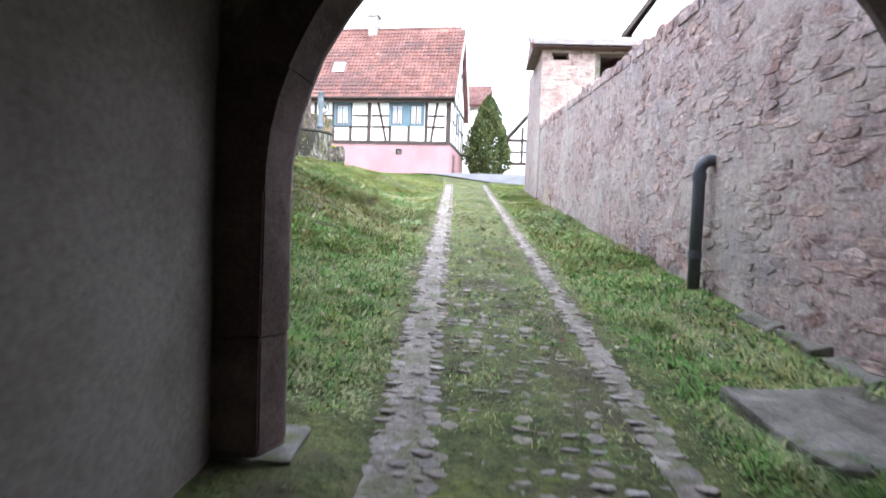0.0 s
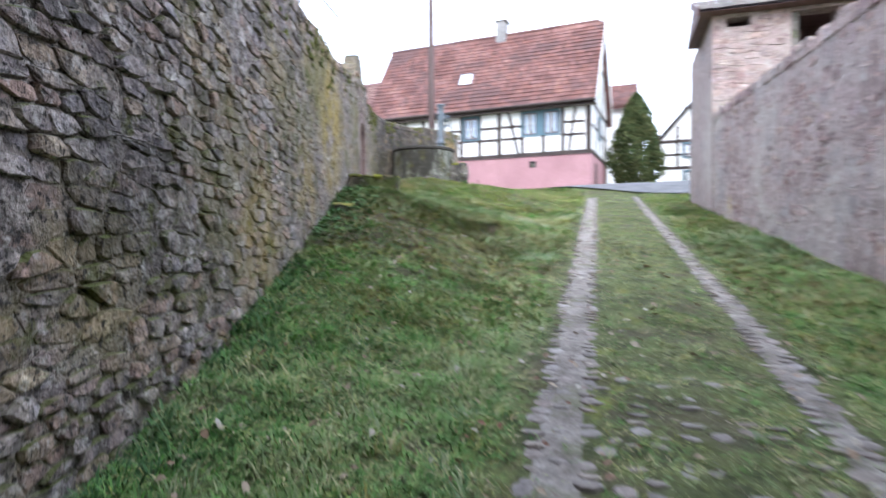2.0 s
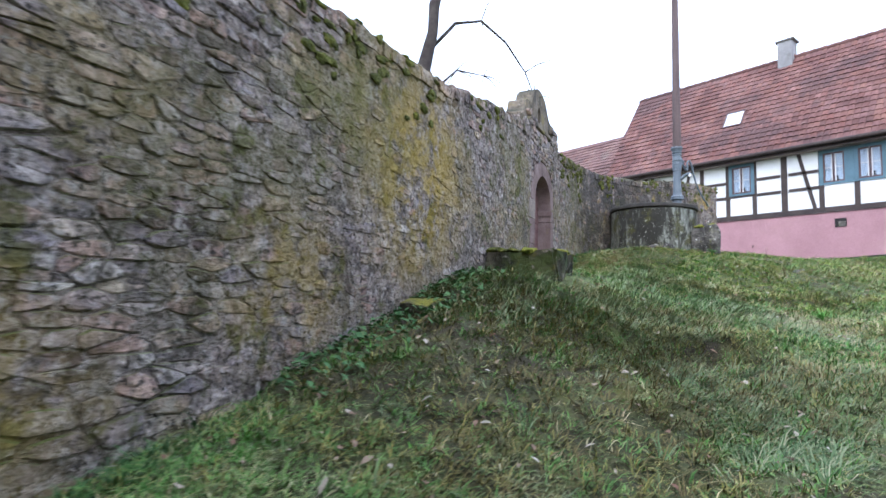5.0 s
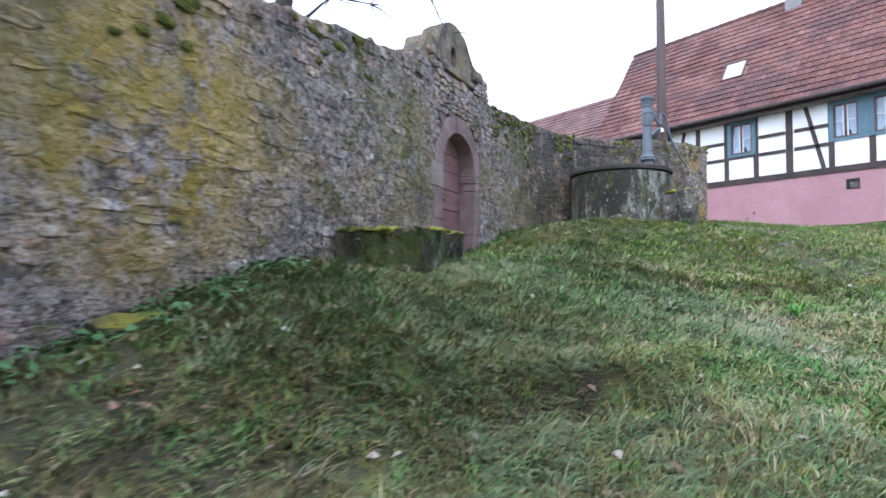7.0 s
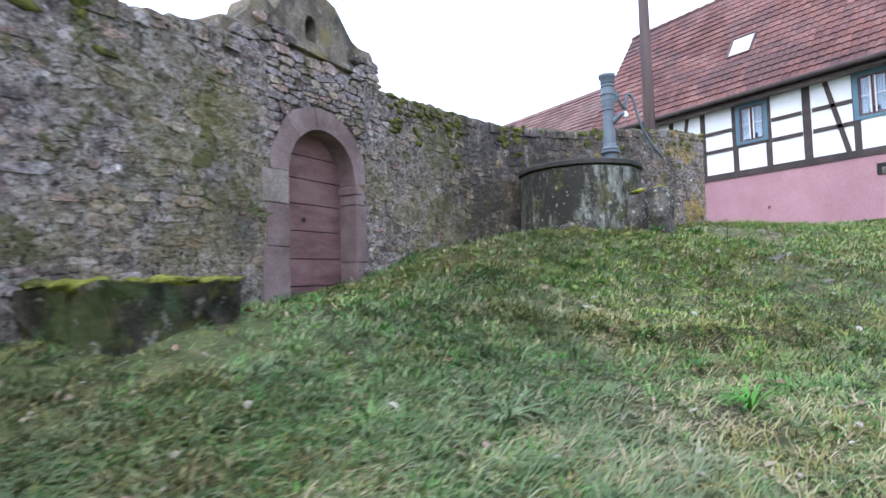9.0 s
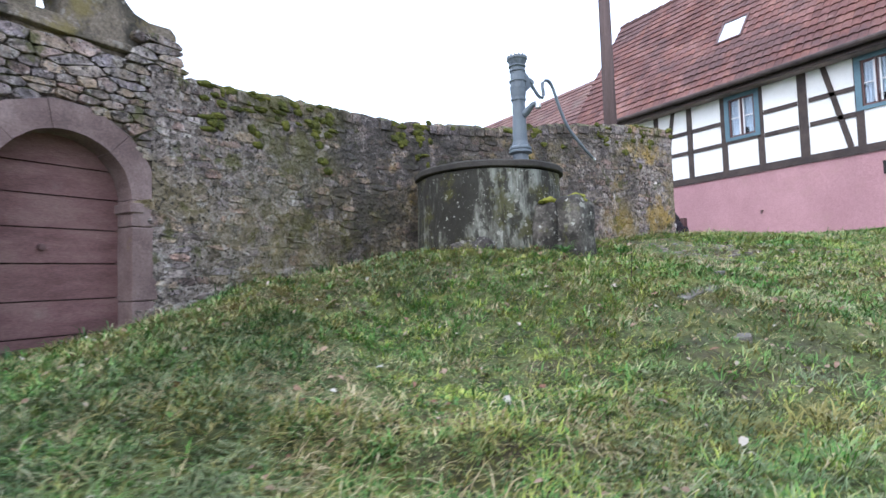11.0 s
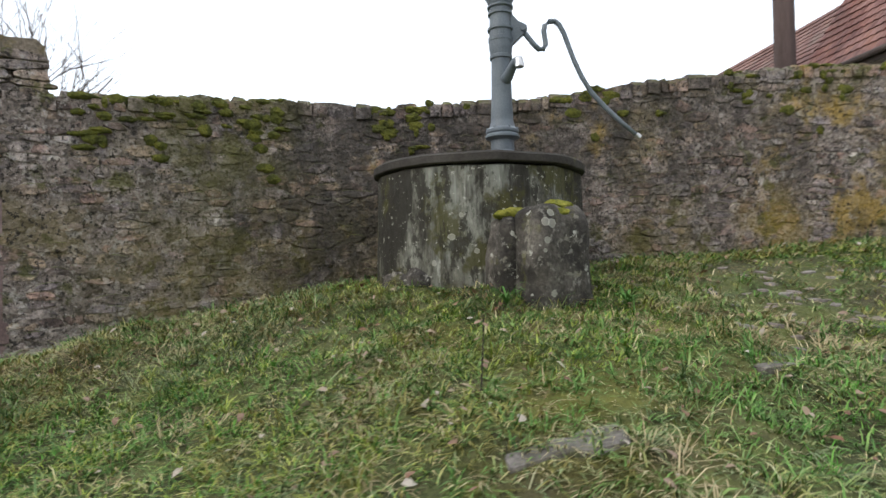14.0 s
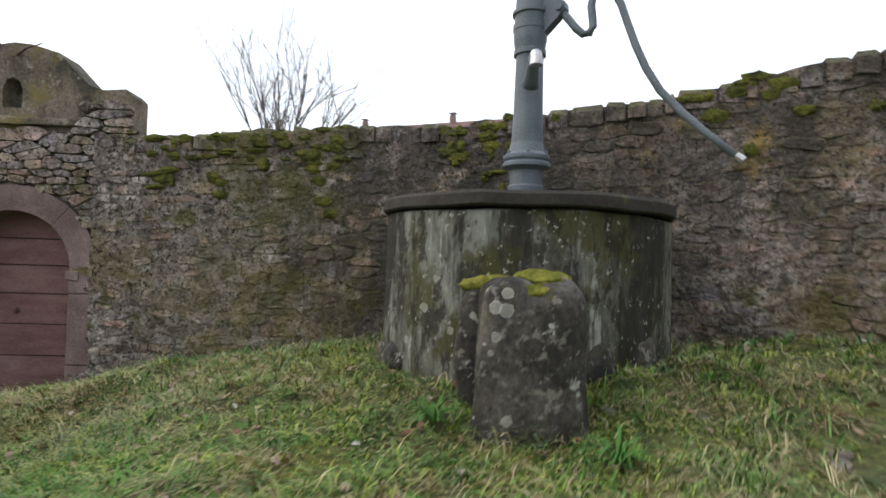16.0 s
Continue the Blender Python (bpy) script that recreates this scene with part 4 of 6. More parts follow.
        part("vent_flap", box(x + 0.12, x + 0.34, HY0 - 0.02, HY0 - 0.004, z + 0.02, z + 0.2), M_SLAB, v)
    part("tap", tube([(-10.6, HY0 + 0.02, 4.98), (-10.6, HY0 - 0.06, 4.98), (-10.6, HY0 - 0.07, 4.9)], 0.025, 6), M_SASH, house)
    # gable side timbers, on x = HX1
    def side_timber(y0, z0, y1, z1, w=0.15):
        own = beam(bmesh.new(), y0, z0, y1, z1, w)
        bmesh.ops.transform(own, matrix=Matrix(((0, -1, 0, HX1), (1, 0, 0, 0), (0, 0, 1, 0), (0, 0, 0, 1))), verts=own.verts[:])
        part("timber", own, M_TIMBER, house)
    side_timber(HY0, SILL + 0.1, HY1, SILL + 0.1, 0.2)
    side_timber(HY0, WALLTOP - 0.1, HY1, WALLTOP - 0.1, 0.2)
    side_timber(31.9, 11.0, 35.4, 11.0, 0.16)
    for y in (31.9, 32.9, 34.2, 35.4, 36.45):
        side_timber(y, SILL + 0.2, y, WALLTOP - 0.2)
    for y in (32.4, 33.2, 34.4, 35.2):
        side_timber(y, WALLTOP, y, 10.95)
    for y0, y1 in ((30.9, 31.9), (31.9, 32.9), (34.2, 35.4), (35.4, 36.4)):
        side_timber(y0, 7.5, y1, 7.5, 0.12)
    turn = Matrix(((0, -1, 0, 0), (1, 0, 0, 0), (0, 0, 1, 0), (0, 0, 0, 1)))
    window_unit(house, Matrix.Translation((HX1 + 0.01, 33.5, 7.1)) @ turn, 1.0, 1.25)
    window_unit(house, Matrix.Translation((HX1 + 0.01, 33.0, 9.3)) @ turn, 0.8, 1.2)
    part("cellar_door", box(HX1 - 0.03, HX1 + 0.03, 31.9, 32.7, 4.2, 5.7), M_SASH, house, "brown cellar door in the plinth")
    # roof
    my = (HY0 + HY1) / 2
    ey, ez = HY0 - 0.42, WALLTOP - 0.1
    slope = Vector((0, my - ey, RIDGE - ez))
    roof = part("roof", prism([(ey, ez - 0.16), (my, RIDGE - 0.24), (2 * my - ey, ez - 0.16), (2 * my - ey, ez), (my, RIDGE), (ey, ez)], HX1 - HX0 + 0.5), M_TILE, house, "steep red clay tile roof")
    roof.matrix_basis = Matrix(((0, -1, 0, HX1 + 0.25), (1, 0, 0, 0), (0, 0, 1, 0.0), (0, 0, 0, 1)))
    tile_roof(house, (HX0 - 0.2, ey - 0.06, ez + 0.02), (1, 0, 0), slope, HX1 - HX0 + 0.5, slope.length + 0.1, M_TILE, parts_limit=300)
    part("verge_board", beam(bmesh.new(), 0, 0, slope.length, 0, 0.2, 0, 0.04), M_WHITE, house).matrix_basis = Matrix.Translation((HX1 + 0.29, ey, ez - 0.12)) @ turn @ pose(0, 0, 0, 0, -math.degrees(math.atan2(slope.z, slope.y)), 0)
    part("verge_board", beam(bmesh.new(), 0, 0, slope.length, 0, 0.2, 0, 0.04), M_WHITE, house).matrix_basis = Matrix.Translation((HX1 + 0.29, my, RIDGE - 0.12)) @ turn @ pose(0, 0, 0, 0, math.degrees(math.atan2(slope.z, slope.y)), 0)
    # gutter and fascia under the eave
    part("fascia", box(HX0 - 0.2, HX1 + 0.25, ey + 0.0, ey + 0.04, ez - 0.2, ez - 0.01), M_TIMBER, house, "dark eaves board")
    part("gutter", tube([(HX0 - 0.2, ey - 0.1, ez - 0.02), (HX1 + 0.27, ey - 0.1, ez - 0.02)], 0.075, 10), M_TIMBER, house, "dark round gutter")
    part("soffit", box(HX0 - 0.2, HX1 + 0.25, ey + 0.041, HY0 - 0.031, ez - 0.2, ez - 0.16), M_GREYSTONE, house)
    n = int((HX1 - HX0 + 0.5) / 0.4)
    for i in range(n):
        x = HX0 - 0.25 + i * 0.4
        own = tube([(x, my, RIDGE + 0.03), (x + 0.42, my, RIDGE + 0.05)], [0.10, 0.12], 10)
        part("ridge_tile", own, M_TILE, house)
    # chimney
    ch = part("chimney", box(-10.42, -9.85, my - 0.4, my + 0.25, RIDGE - 0.9, RIDGE + 0.75, 0.02), M_CHIMNEY, house, "short grey rendered chimney")
    part("chimney_cap", box(-10.5, -9.75, my - 0.45, my + 0.3, RIDGE + 0.75, RIDGE + 0.82, 0.01), M_SLAB, ch)
    # skylight
    ang = math.degrees(math.atan2(slope.z, slope.y))
    t0 = 0.33
    base = Vector((-11.62, ey + slope.y * t0, ez + slope.z * t0))
    mm = Matrix.Translation(base) @ pose(0, 0, 0, ang, 0, 0)
    sky_f = part("skylight", box(-0.42, 0.42, 0, 0.06, 0.02, 0.16, 0.01, box(-0.42, 0.42, 0.94, 1.0, 0.02, 0.16, 0.01, box(-0.42, -0.36, 0.06, 0.94, 0.02, 0.16, 0.01, box(0.36, 0.42, 0.06, 0.94, 0.02, 0.16, 0.01)))), M_SASH, house, "roof window with lead flashing")
    sky_f.matrix_basis = mm
    part("pane", box(-0.37, 0.37, 0.05, 0.95, 0.12, 0.13), M_SKYPANE, sky_f)
    part("flashing", box(-0.55, 0.55, -0.28, 0.0, 0.065, 0.085), M_SLAB, sky_f)


def simple_house(name, label, x0, x1, y0, y1, z0, ze, zr, along_x, wall_mat, roof_mat, windows=(), timbers=False):
    """A plainer house: walls, tiled gable roof, windows on its lane side."""
    h = thing(name, label, "house", pose(0, 0, 0))
    part("wall", box(x0, x1, y0, y1, z0, ze), wall_mat, h)
    if along_x:
        mid = (y0 + y1) / 2
        o = 0.4
        slope = Vector((0, mid - (y0 - o), zr - ze + 0.1))
        roof = part("roof", prism([(y0 - o, ze - 0.25), (mid, zr - 0.22), (y1 + o, ze - 0.25), (y1 + o, ze - 0.1), (mid, zr), (y0 - o, ze - 0.1)], x1 - x0 + 0.4), roof_mat, h)
        roof.matrix_basis = Matrix(((0, -1, 0, x1 + 0.2), (1, 0, 0, 0), (0, 0, 1, 0), (0, 0, 0, 1)))
        gable = part("gable_wall", prism([(y0, ze), (y1, ze), (mid, zr - 0.3)], x1 - x0 - 0.02), wall_mat, h)
        gable.matrix_basis = Matrix(((0, -1, 0, x1 - 0.01), (1, 0, 0, 0), (0, 0, 1, 0), (0, 0, 0, 1)))
        tile_roof(h, (x0 - 0.2, y0 - o - 0.05, ze - 0.08), (1, 0, 0), slope, x1 - x0 + 0.4, slope.length + 0.05, roof_mat)
    else:
        mid = (x0 + x1) / 2
        o = 0.4
        part("roof", prism([(x0 - o, ze - 0.1), (mid, zr), (x1 + o, ze - 0.1), (x1 + o, ze - 0.3), (mid, zr - 0.22), (x0 - o, ze - 0.3)][::-1], y1 - y0 + 0.5), roof_mat, h).matrix_basis = pose(0, y0 - 0.3, 0)
        part("gable_wall", prism([(x0, ze - 0.02), (x1, ze - 0.02), (mid, zr - 0.25)], y1 - y0), wall_mat, h).matrix_basis = pose(0, y0, 0)
        if timbers:
            def tm(xa, za, xb, zb, w=0.16):
                part("timber", beam(bmesh.new(), xa, za, xb, zb, w, y0), M_TIMBER, h)
            tm(x0, ze - 1.7, x1, ze - 1.7, 0.2)
            tm(x0, ze, x1, ze, 0.2)
            tm(x0 + 1.4, ze + (zr - ze) * 0.45, x1 - 1.4, ze + (zr - ze) * 0.45)
            n = 7
            for i in range(n + 1):
                x = x0 + (x1 - x0) * i / n
                tm(x, ze - 1.65, x, ze)
                zt = ze + (zr - ze) * (1 - abs(x - mid) / ((x1 - x0) / 2)) - 0.35
                if zt > ze + 0.3:
                    tm(x, ze, x, zt)
            tm(x0, ze - 0.85, x1, ze - 0.85, 0.12)
    for x, z, w, hh in windows:
        window_unit(h, pose(x, y0 - 0.04, z), w, hh)
    return h


build_house()
# lower wing that continues the row behind the garden wall
simple_house("house_wing", "lower tiled wing adjoining the half-timbered house", -34, -17.45, 30.75, 35.8, 3.9, 8.7, 11.75, True, M_WHITE, M_OLDTILE)
simple_house("white_house", "tall white rendered house with red tiled roof", -10.5, -3.7, 41, 48, 4.0, 10.6, 12.9, True, M_WHITE, M_TILE)
simple_house("timbered_house", "half-timbered house with white ground floor", -1.9, 5.6, 41, 50, 3.6, 8.0, 12.6, False, M_WHITE, M_TIMBER, [(-0.1, 5.25, 0.8, 0.9), (-0.1, 6.9, 0.9, 1.0)], True)
simple_house("gabled_house", "white gabled house behind the lane wall", 3.3, 11.0, 20.5, 27, 3.0, 8.6, 14.5, False, M_WHITE, M_TIMBER)
simple_house("farmhouse", "distant grey-roofed white house beyond the garden", -50, -45.5, 31.6, 35.2, 3.0, 15.4, 17.3, False, M_WHITE, M_GREYROOF)


def build_roofs_beyond():
    """A long low roof with two chimneys behind the garden wall."""
    h = thing("barn", "long low barn roof with two small chimneys", "barn", pose(0, 0, 0))
    part("wall", box(-46, -42, -4, 14, 3, 13.4), M_WHITE, h)
    part("roof", prism([(-46.4, 13.3), (-41.6, 13.3), (-44, 15.0)], 19), M_OLDTILE, h).matrix_basis = pose(0, -4.5, 0)
    for y in (-2.5, 5.3):
        c = part("chimney", box(-44.2, -43.8, y - 0.2, y + 0.2, 14.4, 15.55, 0.02), M_REDSTONE, h)
        part("cowl", box(-44.25, -43.75, y - 0.25, y + 0.25, 15.65, 15.7), M_SASH, c)
        part("cowl_leg", box(-44.1, -43.9, y - 0.05, y + 0.05, 15.55, 15.65), M_SASH, c)


build_roofs_beyond()


def build_wall_building():
    """The roofed building at the end of the lane wall, facing down the lane."""
    m = Matrix.Translation((0.15, 17.2, 0)) @ pose(0, 0, 0, 0, 0, 6)
    b = thing("outbuilding", "old stone outbuilding with low shingled roof and dark openings", "building", m)
    panels = [(0.0, 3.8, 0.0, 0.4, 1.8, 6.1), (0.0, 3.8, 0.0, 0.4, 6.92, 7.1), (0.0, 0.4, 0.4, 4.0, 1.8, 7.1)]
    panels += [(x0, x1, 0.0, 0.4, 6.1, 6.7) for x0, x1 in ((0.0, 1.6), (2.5, 3.8))]
    panels += [(x0, x1, 0.0, 0.4, 6.7, 6.92) for x0, x1 in ((0.0, 0.3), (0.8, 1.6), (2.5, 3.8))]
    for p in panels:
        part("wall_panel", box(*p), M_RED_MORTAR, b)
    # dark brown sheet stands in for the shaded room behind the openings
    part("shadowed_room", box(0.4, 3.8, 1.6, 1.7, 5.9, 7.0), M_SASH, b)
    part("floor_boards", box(0.4, 3.8, 0.4, 1.6, 5.9, 6.0), M_WOOD_DARK, b)
    part("post", box(1.62, 1.78, 0.1, 0.3, 6.1, 6.92, 0.01), M_SLAB, b)
    verts, faces = [], []
    rows, cols = 7, 18
    for r in range(rows):
        for c in range(cols):
            k = len(verts)
            x0, y0, z0 = -0.3 + c * 0.235, -0.35 + r * 0.2, 7.05 + r * 0.1
            for dx, dy, dz in ((0, 0, 0.04), (0.225, 0, 0.04), (0.225, 0.26, 0.145), (0, 0.26, 0.145), (0, 0, 0.0), (0.225, 0, 0.0)):
                verts.append((x0 + dx, y0 + dy, z0 + dz + rng.uniform(0, 0.015)))
            faces += [(k, k + 1, k + 2, k + 3), (k + 4, k + 5, k + 1, k)]
    sh = new("shingles", mesh_from("shingles", verts, faces, M_GREYROOF))
    sh.parent = b
    tagged(sh, "rows of grey shingles", kind="stuff")
    part("roof_deck", prism([(-0.32, 7.0), (1.0, 7.66), (2.3, 7.0)], 4.2), M_SASH, b).matrix_basis = Matrix(((0, -1, 0, 3.9), (1, 0, 0, 0), (0, 0, 1, 0), (0, 0, 0, 1)))
    part("verge_board", beam(bmesh.new(), -0.35, 7.0, 1.0, 7.68, 0.16, 0, 0.05), M_SASH, b, "dark purple-brown verge board").matrix_basis = Matrix(((0, 1, 0, -0.32), (1, 0, 0, 0), (0, 0, 1, 0), (0, 0, 0, 1)))


build_wall_building()


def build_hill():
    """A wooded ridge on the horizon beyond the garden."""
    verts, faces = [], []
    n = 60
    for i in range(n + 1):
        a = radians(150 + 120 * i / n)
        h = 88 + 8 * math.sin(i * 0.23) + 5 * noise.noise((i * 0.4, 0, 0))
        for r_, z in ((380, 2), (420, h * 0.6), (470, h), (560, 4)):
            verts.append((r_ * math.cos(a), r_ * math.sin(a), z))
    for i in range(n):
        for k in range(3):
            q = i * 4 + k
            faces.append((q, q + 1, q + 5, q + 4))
    mesh_thing("backdrop", mesh_from("backdrop", verts, faces, M_HILL), "wooded hills on the horizon, haze painted in as blue-grey", "hill", "structure")


build_hill()

# ---- well, pump, stone post, trough ----
WELL = (-8.62, 19.9)


def build_well():
    w = thing("well", "round concrete well with dark stone lid, moss and lichen streaks", "well", pose(WELL[0], WELL[1], 0))
    bm = lathe([(1.02, 3.2), (1.02, 3.5), (1.015, 3.9), (1.01, 4.3), (1.005, 4.76), (0.95, 4.78), (0.2, 4.78)], 72)
    staves = random.Random(6)
    offset = []
    while len(offset) < 72:
        offset += [staves.uniform(-0.016, 0.014)] * staves.randint(3, 8)
    for i, v in enumerate(bm.verts):
        if i < 5 * 72:
            v.co.x *= 1 + offset[i % 72]
            v.co.y *= 1 + offset[i % 72]
    rough_up(bm, 0.012, 3)
    rough_up(bm, 0.006, 11, 3)
    part("shaft", bm, M_CONCRETE, w)
    bm = lathe([(0.3, 4.775), (1.03, 4.785), (1.045, 4.795), (1.045, 4.855), (1.025, 4.875), (0.3, 4.89)], 72)
    rough_up(bm, 0.008, 4, 5)
    part("lid", bm, M_LID, w, "dark flat stone lid", smooth=False)
    for a in (-62, -48, -35, 48, 62):
        ang = radians(a + rng.uniform(-8, 8))
        own = bmesh.new()
        bmesh.ops.create_icosphere(own, subdivisions=2, radius=1)
        sx, sy, sz = rng.uniform(0.12, 0.2), rng.uniform(0.05, 0.09), rng.uniform(0.08, 0.2)
        bmesh.ops.transform(own, matrix=Matrix.LocRotScale((1.0 * math.cos(ang), 1.0 * math.sin(ang), ground_z(WELL[0] + 1.04 * math.cos(ang), WELL[1] + 1.04 * math.sin(ang)) + 0.02), Euler((0, 0, ang + math.pi / 2)), (sx, sy, sz)), verts=own.verts[:])
        rough_up(own, 0.04, 6, a)
        part("footing_stone", own, M_BOLLARD, w)


def build_pump():
    p = thing("hand_pump", "tall grey-painted cast iron hand pump on the well lid", "water pump", pose(-8.05, 20.04, 4.885))
    part("column", lathe([(0.11, 0.0), (0.112, 0.06), (0.105, 0.07), (0.105, 0.16), (0.118, 0.17), (0.155, 0.185), (0.155, 0.205), (0.14, 0.22), (0.15, 0.235), (0.15, 0.255), (0.118, 0.28), (0.102, 0.34), (0.093, 0.55), (0.088, 0.85), (0.088, 0.9), (0.103, 0.905), (0.103, 0.935), (0.095, 0.94), (0.105, 1.0), (0.108, 1.06), (0.112, 1.065), (0.112, 1.10), (0.102, 1.105), (0.104, 1.16), (0.118, 1.165), (0.118, 1.185), (0.10, 1.19), (0.096, 1.3)], 32), M_IRON, p, smooth=False)
    part("cap", lathe([(0.096, 1.3), (0.112, 1.305), (0.112, 1.325), (0.096, 1.33), (0.1, 1.36), (0.118, 1.37), (0.118, 1.385), (0.1, 1.39), (0.125, 1.45), (0.14, 1.47), (0.14, 1.5), (0.12, 1.51), (0.08, 1.50)], 32), M_IRON, p, "flared cast iron cap")
    for i in range(14):
        a = 2 * math.pi * i / 14
        part("rim_tooth", lathe([(0.012, 0), (0.014, 0.012), (0.006, 0.02)], 6, centre=(0.125 * math.cos(a), 0.125 * math.sin(a), 1.505)), M_IRON, p)
    for i in range(6):
        a = 2 * math.pi * i / 6 + 0.3
        part("bolt", lathe([(0.013, 0), (0.013, 0.03), (0.008, 0.035)], 6, centre=(0.132 * math.cos(a), 0.132 * math.sin(a), 0.25)), M_IRON, p)
    # spout looks towards the lane
    d = Vector((0.93, 0.36, 0)).normalized()
    def out(r, z):
        return (d.x * r, d.y * r, z)
    sp = part("spout", tube([out(0.05, 0.70), out(0.11, 0.72), out(0.17, 0.775), out(0.22, 0.81), out(0.27, 0.815), out(0.285, 0.80)], [0.06, 0.048, 0.04, 0.038, 0.036, 0.036], 14), M_IRON, p, smooth=True)
    part("nozzle", tube([out(0.275, 0.82), out(0.29, 0.79), out(0.292, 0.745)], [0.036, 0.036, 0.04], 12), M_STEEL, sp, "worn bright metal nozzle")
    # bracket and lever swing out along the wall
    e = Vector((0.16, 0.98, 0)).normalized()
    def arm(r, z):
        return (e.x * r, e.y * r, z)
    br = part("bracket", prism([(0.07, 1.0), (0.20, 1.12), (0.24, 1.16), (0.235, 1.2), (0.2, 1.22), (0.16, 1.24), (0.09, 1.32), (0.07, 1.32)], 0.07), M_IRON, p)
    br.matrix_basis = pose(0, 0, 0, 0, 0, 80.7) @ pose(0, -0.035, 0)
    part("pivot", lathe([(0.024, -0.055), (0.024, 0.055)], 10), M_IRON, br).matrix_basis = Matrix.Translation((0.2, 0.035, 1.17)) @ pose(0, 0, 0, 90)
    pts = [(0.17, 1.2), (0.24, 1.11), (0.30, 1.03), (0.345, 0.985), (0.385, 0.985), (0.405, 1.02), (0.40, 1.08), (0.39, 1.15), (0.40, 1.20), (0.44, 1.235), (0.49, 1.235), (0.53, 1.20), (0.57, 1.12), (0.61, 1.0), (0.66, 0.86), (0.72, 0.72), (0.80, 0.58), (0.92, 0.44), (1.06, 0.30), (1.20, 0.175)]
    part("lever", tube([arm(r, z) for r, z in pts], [0.024] * 12 + [0.022] * 6 + [0.02, 0.018], 10), M_IRON, p, "long S-curved pump handle", smooth=True)
    part("grip", tube([arm(1.19, 0.185), arm(1.225, 0.155)], [0.02, 0.022], 8), M_STEEL, p, "bare metal grip end")


def build_stone_post():
    """Two stubby stones side by side in front of the well, one taller and nearer to the lane."""
    def stub(name, label, m, rx, ry, top, seed, cushions):
        post = thing(name, label, "stone", m)
        prof = [(1.06, 3.25)] + [(1.05 - 0.1 * k / 7, 3.45 + (top - 3.6) * k / 7) for k in range(8)] + [(0.9, top - 0.09), (0.78, top - 0.04), (0.6, top - 0.01), (0.3, top)]
        bm = lathe(prof, 30)
        for v in bm.verts:
            a = math.atan2(v.co.y, v.co.x)
            sq = 1 + 0.15 * math.cos(4 * a)
            v.co.x, v.co.y = v.co.x * rx / sq, v.co.y * ry / sq
        rough_up(bm, 0.05, 3.2, seed)
        rough_up(bm, 0.016, 11, seed + 4)
        part("shaft", bm, M_BOLLARD, post, smooth=True)
        for x, y, z, s, h in cushions:
            own = bmesh.new()
            bmesh.ops.create_icosphere(own, subdivisions=3, radius=1)
            bmesh.ops.transform(own, matrix=Matrix.LocRotScale((x, y, z), None, (s, s * 1.25, h)), verts=own.verts[:])
            rough_up(own, 0.03, 9, s)
            rough_up(own, 0.012, 40, s)
            part("moss", own, M_MOSS_BRIGHT, post, "bright yellow-green moss cushion")
        return post

    stub("stone_post", "stubby weathered stone post with pale lichen spots and moss cap", pose(-7.33, 20.25, 0, 0, 0, 22), 0.21, 0.28, 4.40, 2, [(0.02, 0.06, 4.385, 0.12, 0.04), (0.1, 0.02, 4.33, 0.07, 0.05)])
    stub("stone_stub", "short mossy stone leaning against the well", pose(-7.52, 20.0, 0, 0, 0, 22), 0.17, 0.2, 4.34, 7, [(0.02, -0.02, 4.33, 0.13, 0.05)])


def build_trough():
    t = thing("stone_trough", "moss-covered sandstone trough at the foot of the wall", "trough", pose(-6.46, 12.95, 2.46, 0, 0, 116))
    L, W, H = 0.47, 0.52, 0.66
    bm = box(-L, L, -W, W, -0.3, H)
    rim = [f for f in bm.faces if f.normal.z > 0.9]
    bmesh.ops.inset_region(bm, faces=rim, thickness=0.13)
    for v in rim[0].verts:
        v.co.z -= 0.09
    bmesh.ops.bevel(bm, geom=bm.edges[:], offset=0.03, segments=2, affect="EDGES")
    bmesh.ops.subdivide_edges(bm, edges=[e for e in bm.edges if e.calc_length() > 0.2], cuts=5, use_grid_fill=True)
    rough_up(bm, 0.1, 2.2, 1)
    rough_up(bm, 0.045, 7, 6)
    part("basin", bm, M_TROUGH, t)
    r = random.Random(2)
    for k in range(16):
        side = k % 4
        u = r.uniform(-0.9, 0.9)
        x, y = ((u * L, -W + 0.06), (u * L, W - 0.07), (-L + 0.07, u * W), (L - 0.07, u * W))[side]
        own = bmesh.new()
        bmesh.ops.create_icosphere(own, subdivisions=3, radius=1)
        bmesh.ops.transform(own, matrix=Matrix.LocRotScale((x, y, H - 0.005), None, (r.uniform(0.08, 0.17), r.uniform(0.07, 0.13), r.uniform(0.02, 0.045))), verts=own.verts[:])
        rough_up(own, 0.035, 8, k)
        rough_up(own, 0.012, 40, k)
        part("moss", own, M_MOSS_BRIGHT if k % 3 == 0 else M_MOSS, t, "moss cushion on the trough rim")
    return t


build_well()
build_pump()
build_stone_post()
build_trough()

# ---- drain pipe on the lane wall, pole ----


def build_pipe():
    n = Vector((-0.985, -0.16, 0))
    p = thing("drain_pipe", "dark grey plastic drain pipe bent into the wall", "pipe", pose(1.93, 6.42, 0))
    a = (n.x * 0.12, n.y * 0.12)
    pts = [(a[0], a[1], 0.85), (a[0], a[1], 2.2)]
    for i in range(1, 7):
        g = math.pi / 2 * i / 6
        r = 0.13
        pts.append((a[0] - n.x * r * (1 - math.cos(g)), a[1] - n.y * r * (1 - math.cos(g)), 2.2 + r * math.sin(g)))
    pts.append((-n.x * 0.12, -n.y * 0.12, 2.33))
